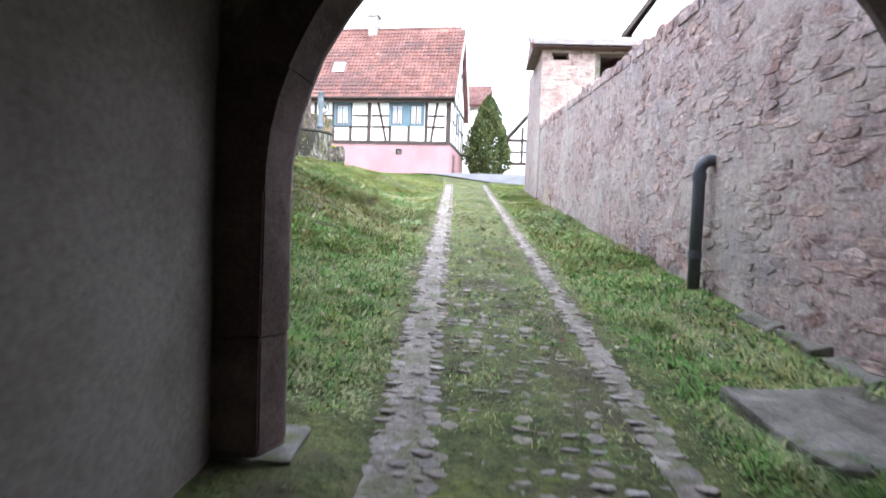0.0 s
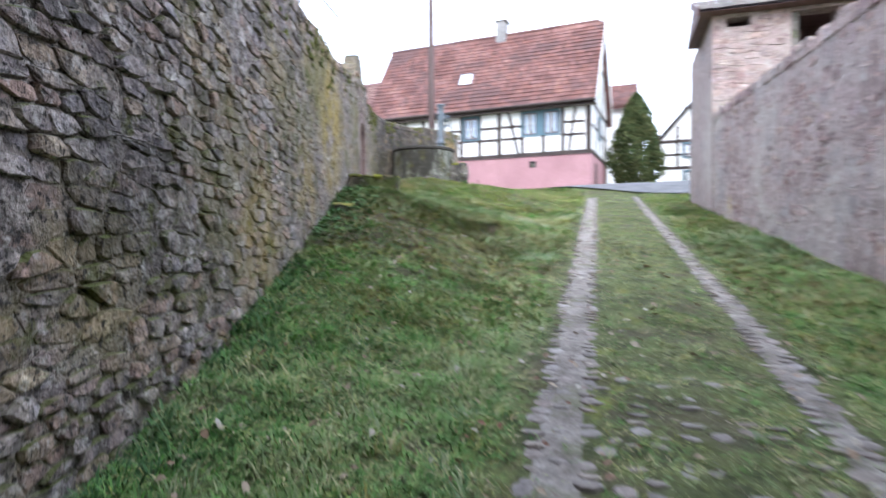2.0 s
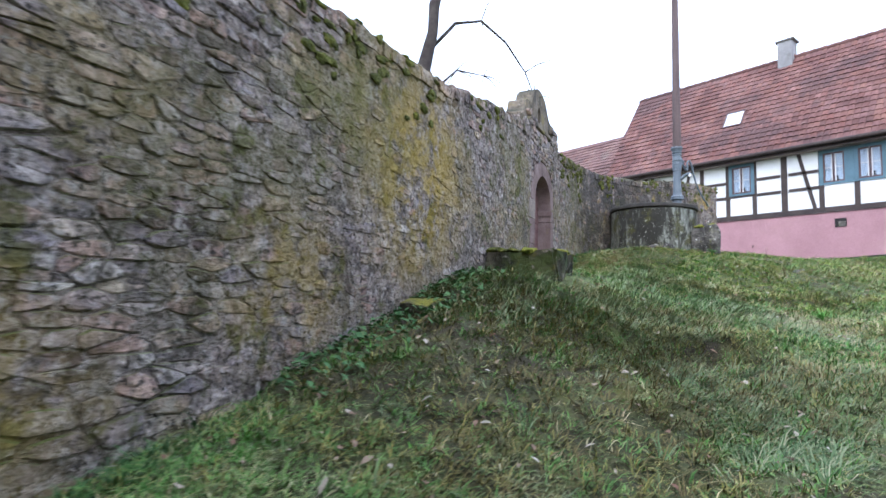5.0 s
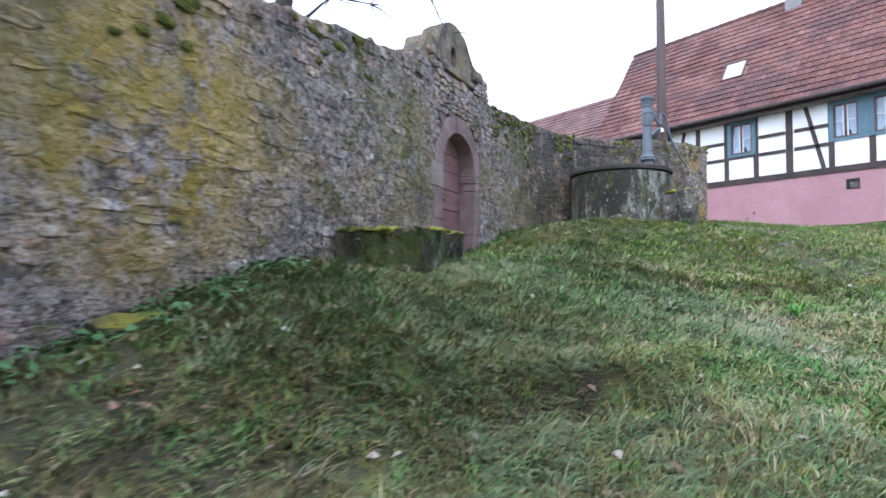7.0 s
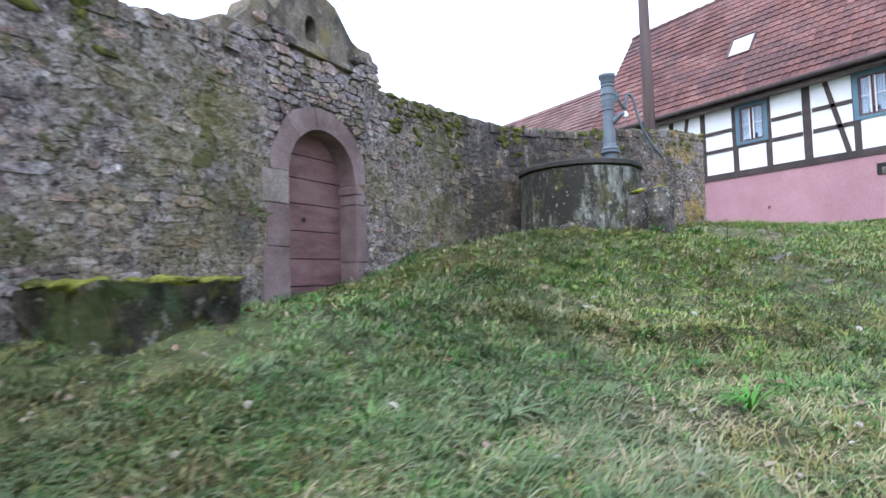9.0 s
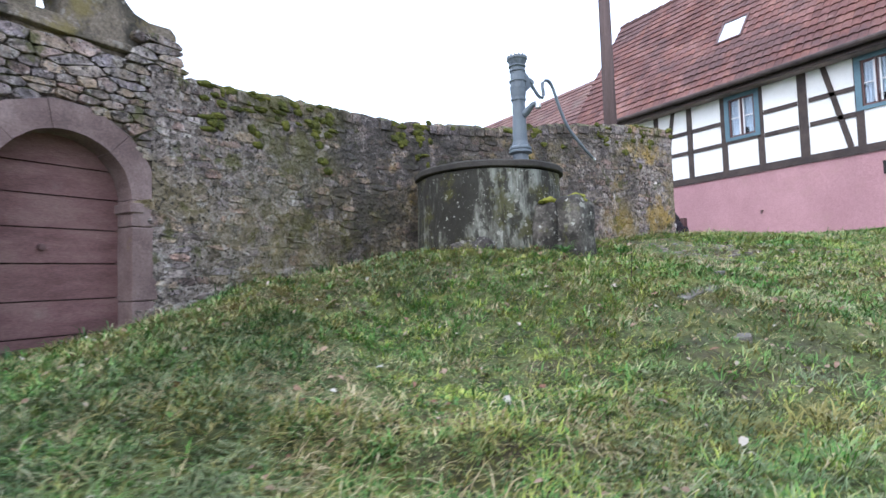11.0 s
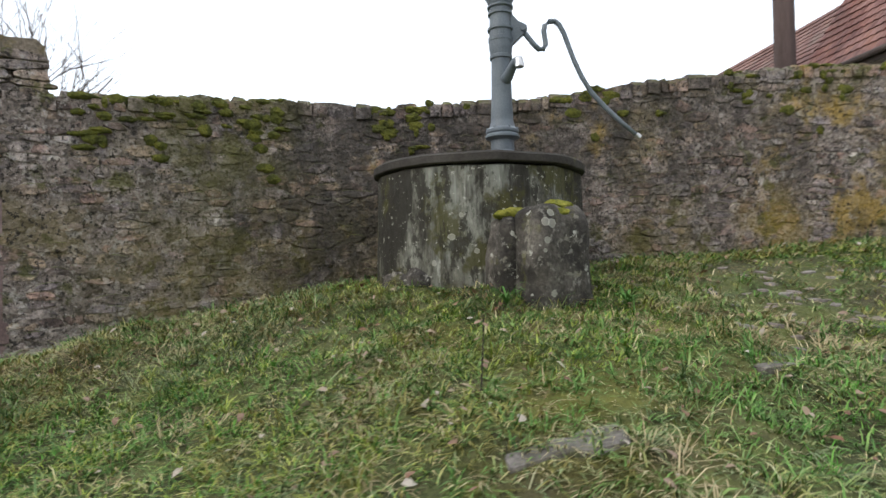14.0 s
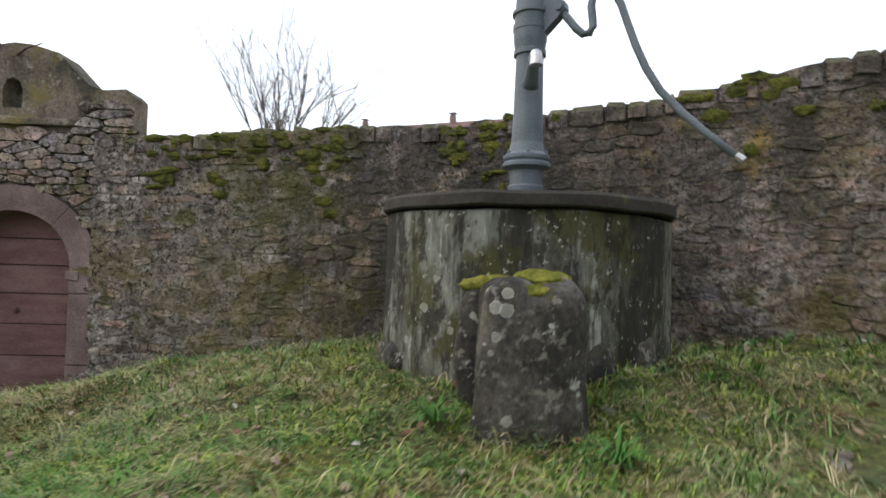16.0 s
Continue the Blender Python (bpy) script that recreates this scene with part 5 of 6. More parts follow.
    part("tube", tube(pts, 0.065, 16), M_PIPE, p, smooth=True)
    for z in (1.25, 2.1):
        part("collar", tube([(a[0], a[1], z), (a[0], a[1], z + 0.09)], 0.074, 16), M_PIPE, p)


def build_pole():
    p = thing("utility_pole", "tall weathered wooden utility pole behind the garden wall", "pole", pose(-10.55, 24.75, 0))
    bm = tube([(0.0, 0, 3.5), (-0.02, 0, 8), (-0.05, 0, 14.6)], [0.15, 0.135, 0.10], 14)
    part("shaft", bm, M_POLE, p, smooth=True)


build_pipe()
build_pole()

# ---- trees ----


def bare_tree(name, label, m, base_r, height, levels, spread, seed, twig_mat, lean=(0, 0, 0), kids=(3, 5), stems=0):
    """A leafless tree: a tapered trunk, and limbs that fork down to twigs."""
    r = random.Random(seed)
    t = thing(name, label, "tree", m)
    trunk, crown = bmesh.new(), []
    tips = []

    def grow(p, d, length, rad, level):
        pts, radii = [p], [rad]
        steps = 5
        for i in range(steps):
            d = (d + Vector((r.uniform(-1, 1), r.uniform(-1, 1), r.uniform(-0.6, 0.9))) * spread * 0.22).normalized()
            p = p + d * (length / steps)
            pts.append(p)
            radii.append(rad * (1 - 0.55 * (i + 1) / steps))
        crown.append((pts, radii, level))
        if level < levels and not (stems and level == 0):
            n = r.randint(*kids)
            for k in range(n):
                j = r.randint(2, steps)
                dd = (d + Vector((r.uniform(-1, 1), r.uniform(-1, 1), r.uniform(-0.4, 0.8))) * spread).normalized()
                grow(pts[j], dd, length * r.uniform(0.4, 0.62), radii[j] * 0.65, level + 1)

    grow(Vector((0, 0, 0)), (Vector((0, 0, 1)) + Vector(lean)).normalized(), height, base_r, 0)
    for k in range(stems):
        a = 2 * math.pi * k / stems + r.uniform(-0.3, 0.3)
        out = r.uniform(0.15, 1.25)
        grow(Vector((0, 0, height * r.uniform(0.5, 0.95))), Vector((math.cos(a) * out, math.sin(a) * out, 1.0)).normalized(), r.uniform(3.8, 5.4), base_r * 0.5, 2)
    verts, faces = [], []
    for pts, radii, level in crown:
        segs = 8 if level == 0 else 5 if level < 2 else 3
        if level == 0:
            tube(pts, radii, 10, trunk)
            continue
        rings = []
        for i, p in enumerate(pts):
            d = (pts[min(i + 1, len(pts) - 1)] - pts[max(i - 1, 0)]).normalized()
            a = d.orthogonal().normalized()
            b = d.cross(a)
            k = len(verts)
            for q in range(segs):
                verts.append(tuple(p + max(0.009, radii[i]) * (a * math.cos(2 * math.pi * q / segs) + b * math.sin(2 * math.pi * q / segs))))
            rings.append(k)
        for k0, k1 in zip(rings, rings[1:]):
            for q in range(segs):
                faces.append((k0 + q, k0 + (q + 1) % segs, k1 + (q + 1) % segs, k1 + q))
    part("trunk", trunk, M_BARK, t, smooth=True)
    c = new("crown", mesh_from("crown", verts, faces, twig_mat))
    c.parent = t
    tagged(c, "leafless forking branches and twigs")
    return t


bare_tree("garden_tree", "bare winter tree behind the garden wall", pose(-23.3, 5.7, 6.2), 0.13, 1.2, 4, 0.62, 5, M_TWIG, kids=(4, 6), stems=11)


def limb_tree():
    """The dark leaning trunk and drooping limb that rise above the garden wall."""
    t = thing("fruit_tree", "dark leaning bare fruit tree above the wall", "tree", pose(-8.8, 12.05, 2.4, 0, 0, 25))
    part("trunk", tube([(0, 0, 0), (0.1, -0.05, 1.6), (0.28, -0.1, 2.6), (0.36, -0.02, 3.0), (0.55, 0.02, 3.5), (0.56, 0.06, 3.9), (0.68, 0.1, 4.5), (0.66, 0.16, 5.0), (0.9, 0.3, 6.2)], [0.18, 0.16, 0.13, 0.14, 0.105, 0.12, 0.09, 0.095, 0.06], 12), M_BARK, t, smooth=True)
    r = random.Random(3)
    limbs = [[(0.58, 0.05, 4.1), (0.9, 0.5, 4.8), (1.2, 0.95, 5.0), (1.5, 1.4, 4.75), (1.75, 1.8, 4.3), (1.85, 2.1, 3.9)], [(0.5, 0, 3.45), (0.75, 0.25, 3.6), (0.95, 0.5, 3.95), (1.3, 0.9, 3.95)]]
    for pts in limbs:
        n = len(pts)
        limb = part("limb", tube(pts, [0.036 - 0.028 * i / (n - 1) for i in range(n)], 7), M_BARK, t, smooth=True)
        for _ in range(7):
            i = r.randint(1, n - 1)
            p = Vector(pts[i])
            d = Vector((r.uniform(-0.4, 0.8), r.uniform(-0.3, 1), r.uniform(-0.9, 0.6))).normalized()
            q = p + d * r.uniform(0.25, 0.6)
            part("twig", tube([p, (p + q) / 2 + Vector((0, 0, 0.04)), q], [0.012, 0.009, 0.005], 4), M_BARK, limb)


limb_tree()


def leaf_mat(name, tones, patches=(), spots=()):
    m, nt, bsdf = node_mat(name)
    rnd = nt.nodes.new("ShaderNodeNewGeometry").outputs["Random Per Island"]
    k = len(tones)
    col = ramp(nt, rnd, [(i / (k - 1), c) for i, c in enumerate(tones)])
    col = mix(nt, ramp(nt, noise_node(nt, 0.9, 4, 0.65), [(0.42, 0.0), (0.62, 0.55)]), col, tuple(0.5 * (a + b) for a, b in zip(tones[-1], tones[len(tones) // 2])))
    for i, (c, sc, a, b, strength) in enumerate(patches):
        col = mix(nt, ramp(nt, noise_node(nt, sc, 5, 0.7, shift=4.7 * (i + 1)), [(a, 0.0), (b, float(strength))]), col, c)
    for c, centre, radius, strength in spots:
        dist = nt.nodes.new("ShaderNodeVectorMath")
        dist.operation = "DISTANCE"
        nt.links.new(nt.nodes.new("ShaderNodeNewGeometry").outputs["Position"], dist.inputs[0])
        dist.inputs[1].default_value = centre
        near = ramp(nt, maths(nt, "DIVIDE", dist.outputs["Value"], radius), [(0.3, 1.0), (1.0, 0.0)])
        col = mix(nt, maths(nt, "MULTIPLY", near, ramp(nt, noise_node(nt, 3.0, 5, 0.7, shift=2.2), [(0.4, 0.0), (0.58, float(strength))])), col, c)
    nt.links.new(col, bsdf.inputs["Base Color"])
    bsdf.inputs["Roughness"].default_value = 0.75
    bsdf.inputs["Specular IOR Level"].default_value = 0.12
    return m


M_NEEDLE = leaf_mat("conifer_needles", [(0.028, 0.05, 0.02), (0.055, 0.085, 0.032), (0.09, 0.12, 0.045), (0.13, 0.125, 0.055)])
M_IVY = leaf_mat("dark_leaves", [(0.035, 0.085, 0.035), (0.065, 0.14, 0.05), (0.11, 0.19, 0.08)])
M_STRAW = leaf_mat("dry_straw", M_STRAW_TONES)
M_LITTER = leaf_mat("dead_leaves", [(0.16, 0.075, 0.05), (0.22, 0.12, 0.08), (0.30, 0.22, 0.15), (0.45, 0.43, 0.38)])
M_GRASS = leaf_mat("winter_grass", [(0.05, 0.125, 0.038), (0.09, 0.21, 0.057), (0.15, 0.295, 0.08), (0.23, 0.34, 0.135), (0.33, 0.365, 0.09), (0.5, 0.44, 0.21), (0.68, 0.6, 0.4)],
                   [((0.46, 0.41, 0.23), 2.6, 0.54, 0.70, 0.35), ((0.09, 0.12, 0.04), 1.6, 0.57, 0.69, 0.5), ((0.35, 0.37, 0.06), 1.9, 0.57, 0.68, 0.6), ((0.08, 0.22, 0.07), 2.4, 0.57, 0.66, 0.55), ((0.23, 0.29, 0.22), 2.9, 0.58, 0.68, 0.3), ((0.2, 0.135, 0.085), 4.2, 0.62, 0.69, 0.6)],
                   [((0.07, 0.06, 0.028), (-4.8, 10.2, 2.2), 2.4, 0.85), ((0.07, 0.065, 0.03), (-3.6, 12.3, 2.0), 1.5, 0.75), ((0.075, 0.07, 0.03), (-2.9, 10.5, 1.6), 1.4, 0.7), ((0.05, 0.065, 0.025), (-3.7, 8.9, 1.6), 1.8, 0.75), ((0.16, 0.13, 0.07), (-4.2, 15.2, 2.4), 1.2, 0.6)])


def conifer(name, label, x, y, z, height, radius, seed):
    t = thing(name, label, "tree", pose(x, y, z))
    part("trunk", tube([(0, 0, 0), (0, 0, height * 0.5), (0, 0, height * 0.92)], [0.22, 0.14, 0.03], 8), M_BARK, t)
    g = np.random.default_rng(seed)
    n = 24000
    h = g.random(n) ** 0.9
    ang = g.random(n) * 2 * np.pi
    lump = 1 + 0.16 * np.sin(ang * 5 + h * 9) + 0.12 * np.sin(ang * 9 - h * 23)
    rad = radius * np.where(h < 0.3, 0.55 + 1.5 * h, 1.0 * ((1 - h) / 0.7) ** 0.62) * lump * (0.55 + 0.5 * g.random(n) ** 0.5)
    c = np.stack([rad * np.cos(ang), rad * np.sin(ang), 0.35 + h * (height - 0.35)], 1)
    size = 0.05 + 0.08 * g.random(n)
    d1 = g.normal(size=(n, 3))
    d1 /= np.linalg.norm(d1, axis=1)[:, None]
    d2 = g.normal(size=(n, 3))
    d2 -= (d2 * d1).sum(1)[:, None] * d1
    d2 /= np.linalg.norm(d2, axis=1)[:, None]
    v = np.stack([c - d1 * size[:, None], c + d2 * size[:, None] * 0.45, c + d1 * size[:, None], c - d2 * size[:, None] * 0.45], 1).reshape(-1, 3)
    f = np.arange(n * 4).reshape(-1, 4)
    ob = new("crown", mesh_from("crown", v.tolist(), f.tolist(), M_NEEDLE))
    ob.parent = t
    tagged(ob, "dense dark green evergreen foliage")


conifer("conifer", "dark green conical evergreen beside the street", -3.0, 36.5, 4.1, 6.1, 1.42, 3)


def hedge():
    g = np.random.default_rng(8)
    n = 5000
    c = np.stack([-4.4 + 3.0 * g.random(n), 36.0 + 0.9 * g.random(n), 4.1 + 0.8 * g.random(n)], 1)
    d = g.normal(size=(n, 2, 3)) * 0.06
    v = np.stack([c - d[:, 0], c + d[:, 1], c + d[:, 0], c - d[:, 1]], 1).reshape(-1, 3)
    mesh_thing("hedge", mesh_from("hedge", v.tolist(), np.arange(n * 4).reshape(-1, 4).tolist(), M_NEEDLE), "low dark clipped hedge before the white house", "hedge")


hedge()

# ---- parked car ----


def build_car():
    m = pose(-14.0, 28.62, 3.8, 0, 0, 180)
    c = thing("parked_car", "dark blue hatchback parked by the house, rear in view", "car", m)
    side = [(-1.95, 0.3), (-2.0, 0.6), (-1.97, 0.9), (-1.86, 1.05), (-1.66, 1.4), (-1.35, 1.5), (0.2, 1.52), (0.75, 1.05), (1.7, 0.86), (1.95, 0.6), (1.95, 0.28)]
    own = prism([(x, z) for x, z in side][::-1], 1.66)
    bmesh.ops.transform(own, matrix=pose(0, -0.83, 0), verts=own.verts[:])
    bmesh.ops.bevel(own, geom=own.edges[:], offset=0.05, segments=2, affect="EDGES")
    for v in own.verts:
        if v.co.z > 0.9:
            v.co.y *= 1 - 0.22 * (v.co.z - 0.9) / 0.5
    body = part("body", own, M_CAR, c)
    part("rear_window", box(-0.02, 0.0, -0.58, 0.58, -0.17, 0.17, 0.004), M_NEAR_BLACK, body).matrix_basis = Matrix.Translation((-1.77, 0, 1.22)) @ pose(0, 0, 0, 0, 30, 0)
    part("number_plate", box(-2.02, -1.985, -0.26, 0.26, 0.8, 0.91, 0.004), M_WHITE, body, "white rear number plate")
    part("bumper", box(-2.06, -1.9, -0.8, 0.8, 0.3, 0.52, 0.04), M_RUBBER, body)
    part("spoiler", box(-1.74, -1.4, -0.6, 0.6, 1.46, 1.52, 0.015), M_CAR, body)
    for s in (-1, 1):
        part("tail_light", box(-1.99, -1.8, s * 0.72 - 0.09, s * 0.72 + 0.09, 0.85, 1.1, 0.03), M_SASH, body, "dark red tail light")
        for x in (-1.25, 1.25):
            wh = part("wheel", lathe([(0.2, -0.09), (0.29, -0.09), (0.3, -0.05), (0.3, 0.05), (0.29, 0.09), (0.2, 0.09)], 20), M_RUBBER, c)
            wh.matrix_basis = Matrix.Translation((x, s * 0.76, 0.3)) @ pose(0, 0, 0, 90)
            part("rim", lathe([(0.02, -0.08), (0.19, -0.085), (0.19, 0.085), (0.02, 0.08)], 16), M_STEEL, wh)


build_car()

# ---- slabs and loose stones ----


def rough_slab(name, label, x, y, lx, ly, h, turn, mat, seed, sink=0.1):
    bm = sub(box(-lx / 2, lx / 2, -ly / 2, ly / 2, -sink, h, 0.025), 3)
    rough_up(bm, 0.05, 4.2, seed)
    rough_up(bm, 0.012, 14, seed)
    ob = mesh_thing(name, bm_mesh(name, bm, mat), label, "stone", group="loose flat stones")
    slope = math.degrees(math.atan(0.139))
    ob.matrix_world = Matrix.Translation((x, y, ground_z(x, y))) @ pose(0, 0, 0, slope * 0.8, 0, turn)
    return ob


rough_slab("stone_slab", "large worn grey stone slab at the lane edge", 1.8, 3.28, 1.0, 1.0, 0.085, 14, M_SLAB, 1, 0.15)
for i, (x, y, a, b) in enumerate(((2.25, 4.75, 0.3, 0.55), (2.1, 5.3, 0.26, 0.5), (2.36, 4.15, 0.32, 0.5))):
    rough_slab("kerb_stone", "pale flat stone at the foot of the lane wall", x, y, a, b, 0.05, 8, M_SLAB, i + 2)
for i, (x, y, a, b) in enumerate(((-5.38, 19.72, 0.24, 0.5), (-6.05, 21.1, 0.26, 0.34), (-6.1, 21.9, 0.24, 0.5), (-4.72, 19.2, 0.2, 0.25))):
    rough_slab("edging_stone", "grey edging stone sunk in the turf", x, y, a, b, -0.005, 9 * i, M_SLAB, i + 12)
rough_slab("moss_stone", "mossy flat stone at the wall foot", -5.45, 10.35, 0.3, 0.45, 0.12, 20, M_TROUGH, 40)

# ---- masonry pieces, cobbles, turf ----


def clip_cell(poly, mx, mz, nx, nz):
    """The part of a polygon on the near side of the line through (mx, mz) with normal (nx, nz)."""
    out = []
    for i, (ax, az) in enumerate(poly):
        bx, bz = poly[i - 1]
        da, db = (ax - mx) * nx + (az - mz) * nz, (bx - mx) * nx + (bz - mz) * nz
        if (da > 0) != (db > 0):
            t = db / (db - da)
            out.append((bx + (ax - bx) * t, bz + (az - bz) * t))
        if da <= 0:
            out.append((ax, az))
    return out


def rubble_cells(s0, s1, z0, z1, course, length, r, skip):
    """Close-fitting stones in wavering courses: each is the ground nearest to its own seed."""
    k = 1.35 * sum(length) / sum(course)
    bins = collections.defaultdict(list)
    z = z0
    while z < z1:
        h = r.uniform(*course)
        s = s0 + r.uniform(-0.2, 0.0)
        while s < s1:
            l = r.uniform(*length) * (0.7 + 0.55 * h / course[1])
            cs, cz = s + l / 2, z + h / 2 + 0.12 * noise.noise((s * 0.4, z * 0.25, 2)) + r.uniform(-0.22, 0.22) * h
            s += l
            if r.random() < 0.1:
                continue
            spots = [(cs, cz)]
            if h > course[1] * 0.72 and r.random() < 0.4:
                spots = [(cs + r.uniform(-0.03, 0.03), cz - h * 0.24), (cs + r.uniform(-0.03, 0.03), cz + h * 0.24)]
            for a, b in spots:
                bins[(int(a / k // 0.2), int(b // 0.2))].append((a / k, b))
        z += h
    cells = []
    for (i, j), seeds in sorted(bins.items()):
        near = [q for di in (-1, 0, 1) for dj in (-1, 0, 1) for q in bins.get((i + di, j + dj), ())]
        for u, v in seeds:
            if skip(u * k, v) or not s0 <= u * k <= s1:
                continue
            poly = [(u - 0.17, v - 0.15), (u + 0.17, v - 0.15), (u + 0.17, v + 0.15), (u - 0.17, v + 0.15)]
            for a, b in near:
                if (a, b) != (u, v) and abs(a - u) < 0.34 and abs(b - v) < 0.3 and len(poly) > 2:
                    poly = clip_cell(poly, (a + u) / 2, (b + v) / 2, a - u, b - v)
            if len(poly) > 2:
                cells.append((u * k, v, [(a * k, b) for a, b in poly]))
    return cells


def stone_block(w, poly, d, out, r, joint):
    """One rubble stone on the wall face: chipped corners, a rough, slightly tilted front."""
    verts, faces = out
    cs, cz = sum(p[0] for p in poly) / len(poly), sum(p[1] for p in poly) / len(poly)
    size = max(math.hypot(a - cs, b - cz) for a, b in poly)
    outline = []
    for i, (a, b) in enumerate(poly):
        for (c, e), t in ((poly[i - 1], 0.24), (poly[(i + 1) % len(poly)], 0.24)):
            q = t + r.uniform(-0.1, 0.1)
            outline.append((a + (c - a) * q, b + (e - b) * q))
    f = max(0.4, 1 - joint / size)
    outline = [(cs + (a - cs) * f * r.uniform(0.88, 1.05), cz + (b - cz) * f * r.uniform(0.86, 1.06)) for a, b in outline]
    m, k = len(outline), len(verts)
    n = w.normal(cs)
    ts, tz = r.uniform(-0.3, 0.3) * d, r.uniform(-0.3, 0.3) * d
    for scale, depth in ((1.02, -0.06), (0.98, d * 0.4), (0.84, d)):
        for a, b in outline:
            a2, b2 = cs + (a - cs) * scale, cz + (b - cz) * scale
            lift = 0.0 if depth < 0 else (ts * (a - cs) + tz * (b - cz)) / size + 0.014 * noise.noise((a2 * 8, b2 * 11, 4)) + r.uniform(-0.004, 0.004)
            q = w.at(a2) + n * (depth + lift)
            verts.append((q.x, q.y, b2))
    q = w.at(cs) + n * (d * 1.05)
    verts.append((q.x, q.y, cz))
    for ring in (0, m):
        for i in range(m):
            j = (i + 1) % m
            faces.append((k + ring + i, k + ring + j, k + ring + m + j, k + ring + m + i))
    for i in range(m):
        faces.append((k + 2 * m + i, k + 2 * m + (i + 1) % m, k + 3 * m))


def masonry(w, parent, s0, s1, course, length, depth, mat, piece_mat, stretch, skip, seed, flip, top=None, joint=(0.001, 0.009)):
    """Rubble over a wall face; the stones of one stretch are single pieces, the rest one mesh. depth(y) gives how far they stand out."""
    r = random.Random(seed)
    rest = ([], [])
    top = top or (lambda s: w.top(w.at(s).y) + 0.02 + 0.05 * noise.noise((s * 1.3, 0, 3)))
    levels = np.linspace(s0, s1, 60)
    zmin = min(w.base(w.at(s).y) for s in levels) - 0.2
    zmax = max(top(s) for s in levels) + 0.1
    count = 0
    for cs, cz, poly in rubble_cells(s0, s1, zmin, zmax, course, length, r, lambda s, z: z > top(s) or z < w.base(w.at(s).y) - 0.18 or skip(s, z)):
        y = w.at(cs).y
        d = r.uniform(*depth(y))
        single = stretch[0] < y < stretch[1] and cz < stretch[2] and count < 300
        out = ([], []) if single else rest
        stone_block(w, poly, d, out, r, r.uniform(*joint) * (1 + 6 * d))
        if single:
            count += 1
            faces = [f[::-1] for f in out[1]] if flip else out[1]
            ob = new("stone", mesh_from("stone", out[0], faces, piece_mat))
            ob.parent = parent
    faces = [f[::-1] for f in rest[1]] if flip else rest[1]
    ob = new("stones", mesh_from("stones", rest[0], faces, mat))
    ob.parent = parent
    ob.matrix_parent_inverse = parent.matrix_world.inverted()
    tagged(ob, kind="stuff")


def coping(w, parent, s0, s1, thick, mat, seed, lo=0.015, hi=0.055):
    """Uneven capping stones along a wall top."""
    r = random.Random(seed)
    s = s0
    verts, faces = [], []
    while s < s1:
        l = r.uniform(0.07, 0.2) if r.random() < 0.8 else r.uniform(0.2, 0.34)
        p0, n = w.at(s + 0.006), w.normal(s + l / 2)
        p1 = w.at(min(s + l - 0.006, s1))
        top = w.top(w.at(s + l / 2).y)
        za, zb = top - 0.17, top + r.uniform(lo, hi) - 0.04
        o, b = r.uniform(0.005, 0.04), thick + r.uniform(0, 0.04)
        k = len(verts)
        for p, e in ((p0, 1), (p1, -1)):
            d = (p1 - p0).normalized()
            for off, z, ins in ((o, za, 0), (o, zb - 0.05, 0.0), (o - 0.05, zb, 0.015), (-b * 0.5, zb + r.uniform(0, 0.03), 0.01), (-b + 0.04, zb, 0.02), (-b, zb - 0.04, 0), (-b, za, 0)):
                q = p + n * (off + r.uniform(-0.012, 0.012)) + d * e * (ins + r.uniform(0, 0.01))
                verts.append((q.x, q.y, z + r.uniform(-0.012, 0.012)))
        for i in range(6):
            faces.append((k + i, k + i + 1, k + 8 + i, k + 7 + i))
        faces += [tuple(k + i for i in range(7))[::-1], tuple(k + 7 + i for i in range(7)), (k + 6, k, k + 7, k + 13)]
        s += l
    bm = bmesh.new()
    bm.from_mesh(mesh_from("tmp", verts, faces, mat))
    ob = new("coping_stones", bm_mesh("coping_stones", bm, mat))
    ob.parent = parent
    tagged(ob, "rough mossy capping stones", kind="stuff")


def door_gap(s, z):
    a = s - S_OFF
    if DOOR_A - DOOR_R - 0.3 < a < DOOR_A + DOOR_R + 0.2 and z < DOOR_SPRING:
        return True
    return math.hypot(a - DOOR_A, z - DOOR_SPRING) < DOOR_R + 0.24 and z >= DOOR_SPRING


def garden_top(s):
    """Where the garden wall's rubble ends: the coping, or the shoulders of the gable over the door."""
    a = s - S_OFF
    if 9.42 < a < 11.56:
        return 5.6 if 9.98 < a < 11.12 else 5.92 if 9.6 < a < 11.56 else 5.62
    return left_wall.top(left_wall.at(s).y) - 0.05


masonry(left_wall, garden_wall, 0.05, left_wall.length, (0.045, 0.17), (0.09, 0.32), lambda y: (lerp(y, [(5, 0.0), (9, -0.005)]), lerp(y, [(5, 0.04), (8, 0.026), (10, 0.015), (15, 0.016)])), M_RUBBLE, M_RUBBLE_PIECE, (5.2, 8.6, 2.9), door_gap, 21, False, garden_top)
coping(left_wall, garden_wall, 0.0, S_OFF + 9.42, 0.5, M_RUBBLE, 31)
coping(left_wall, garden_wall, S_OFF + 11.6, left_wall.length, 0.5, M_RUBBLE, 32)
masonry(right_wall, lane_wall, 0.0, right_wall.length, (0.07, 0.17), (0.1, 0.36), lambda y: (-0.006, 0.014), M_RED_RUBBLE, M_RED_RUBBLE, (0, 0, 0), lambda s, z: False, 23, True)
coping(right_wall, lane_wall, 0.0, right_wall.length, 0.6, M_RED_RUBBLE, 33, 0.02, 0.1)
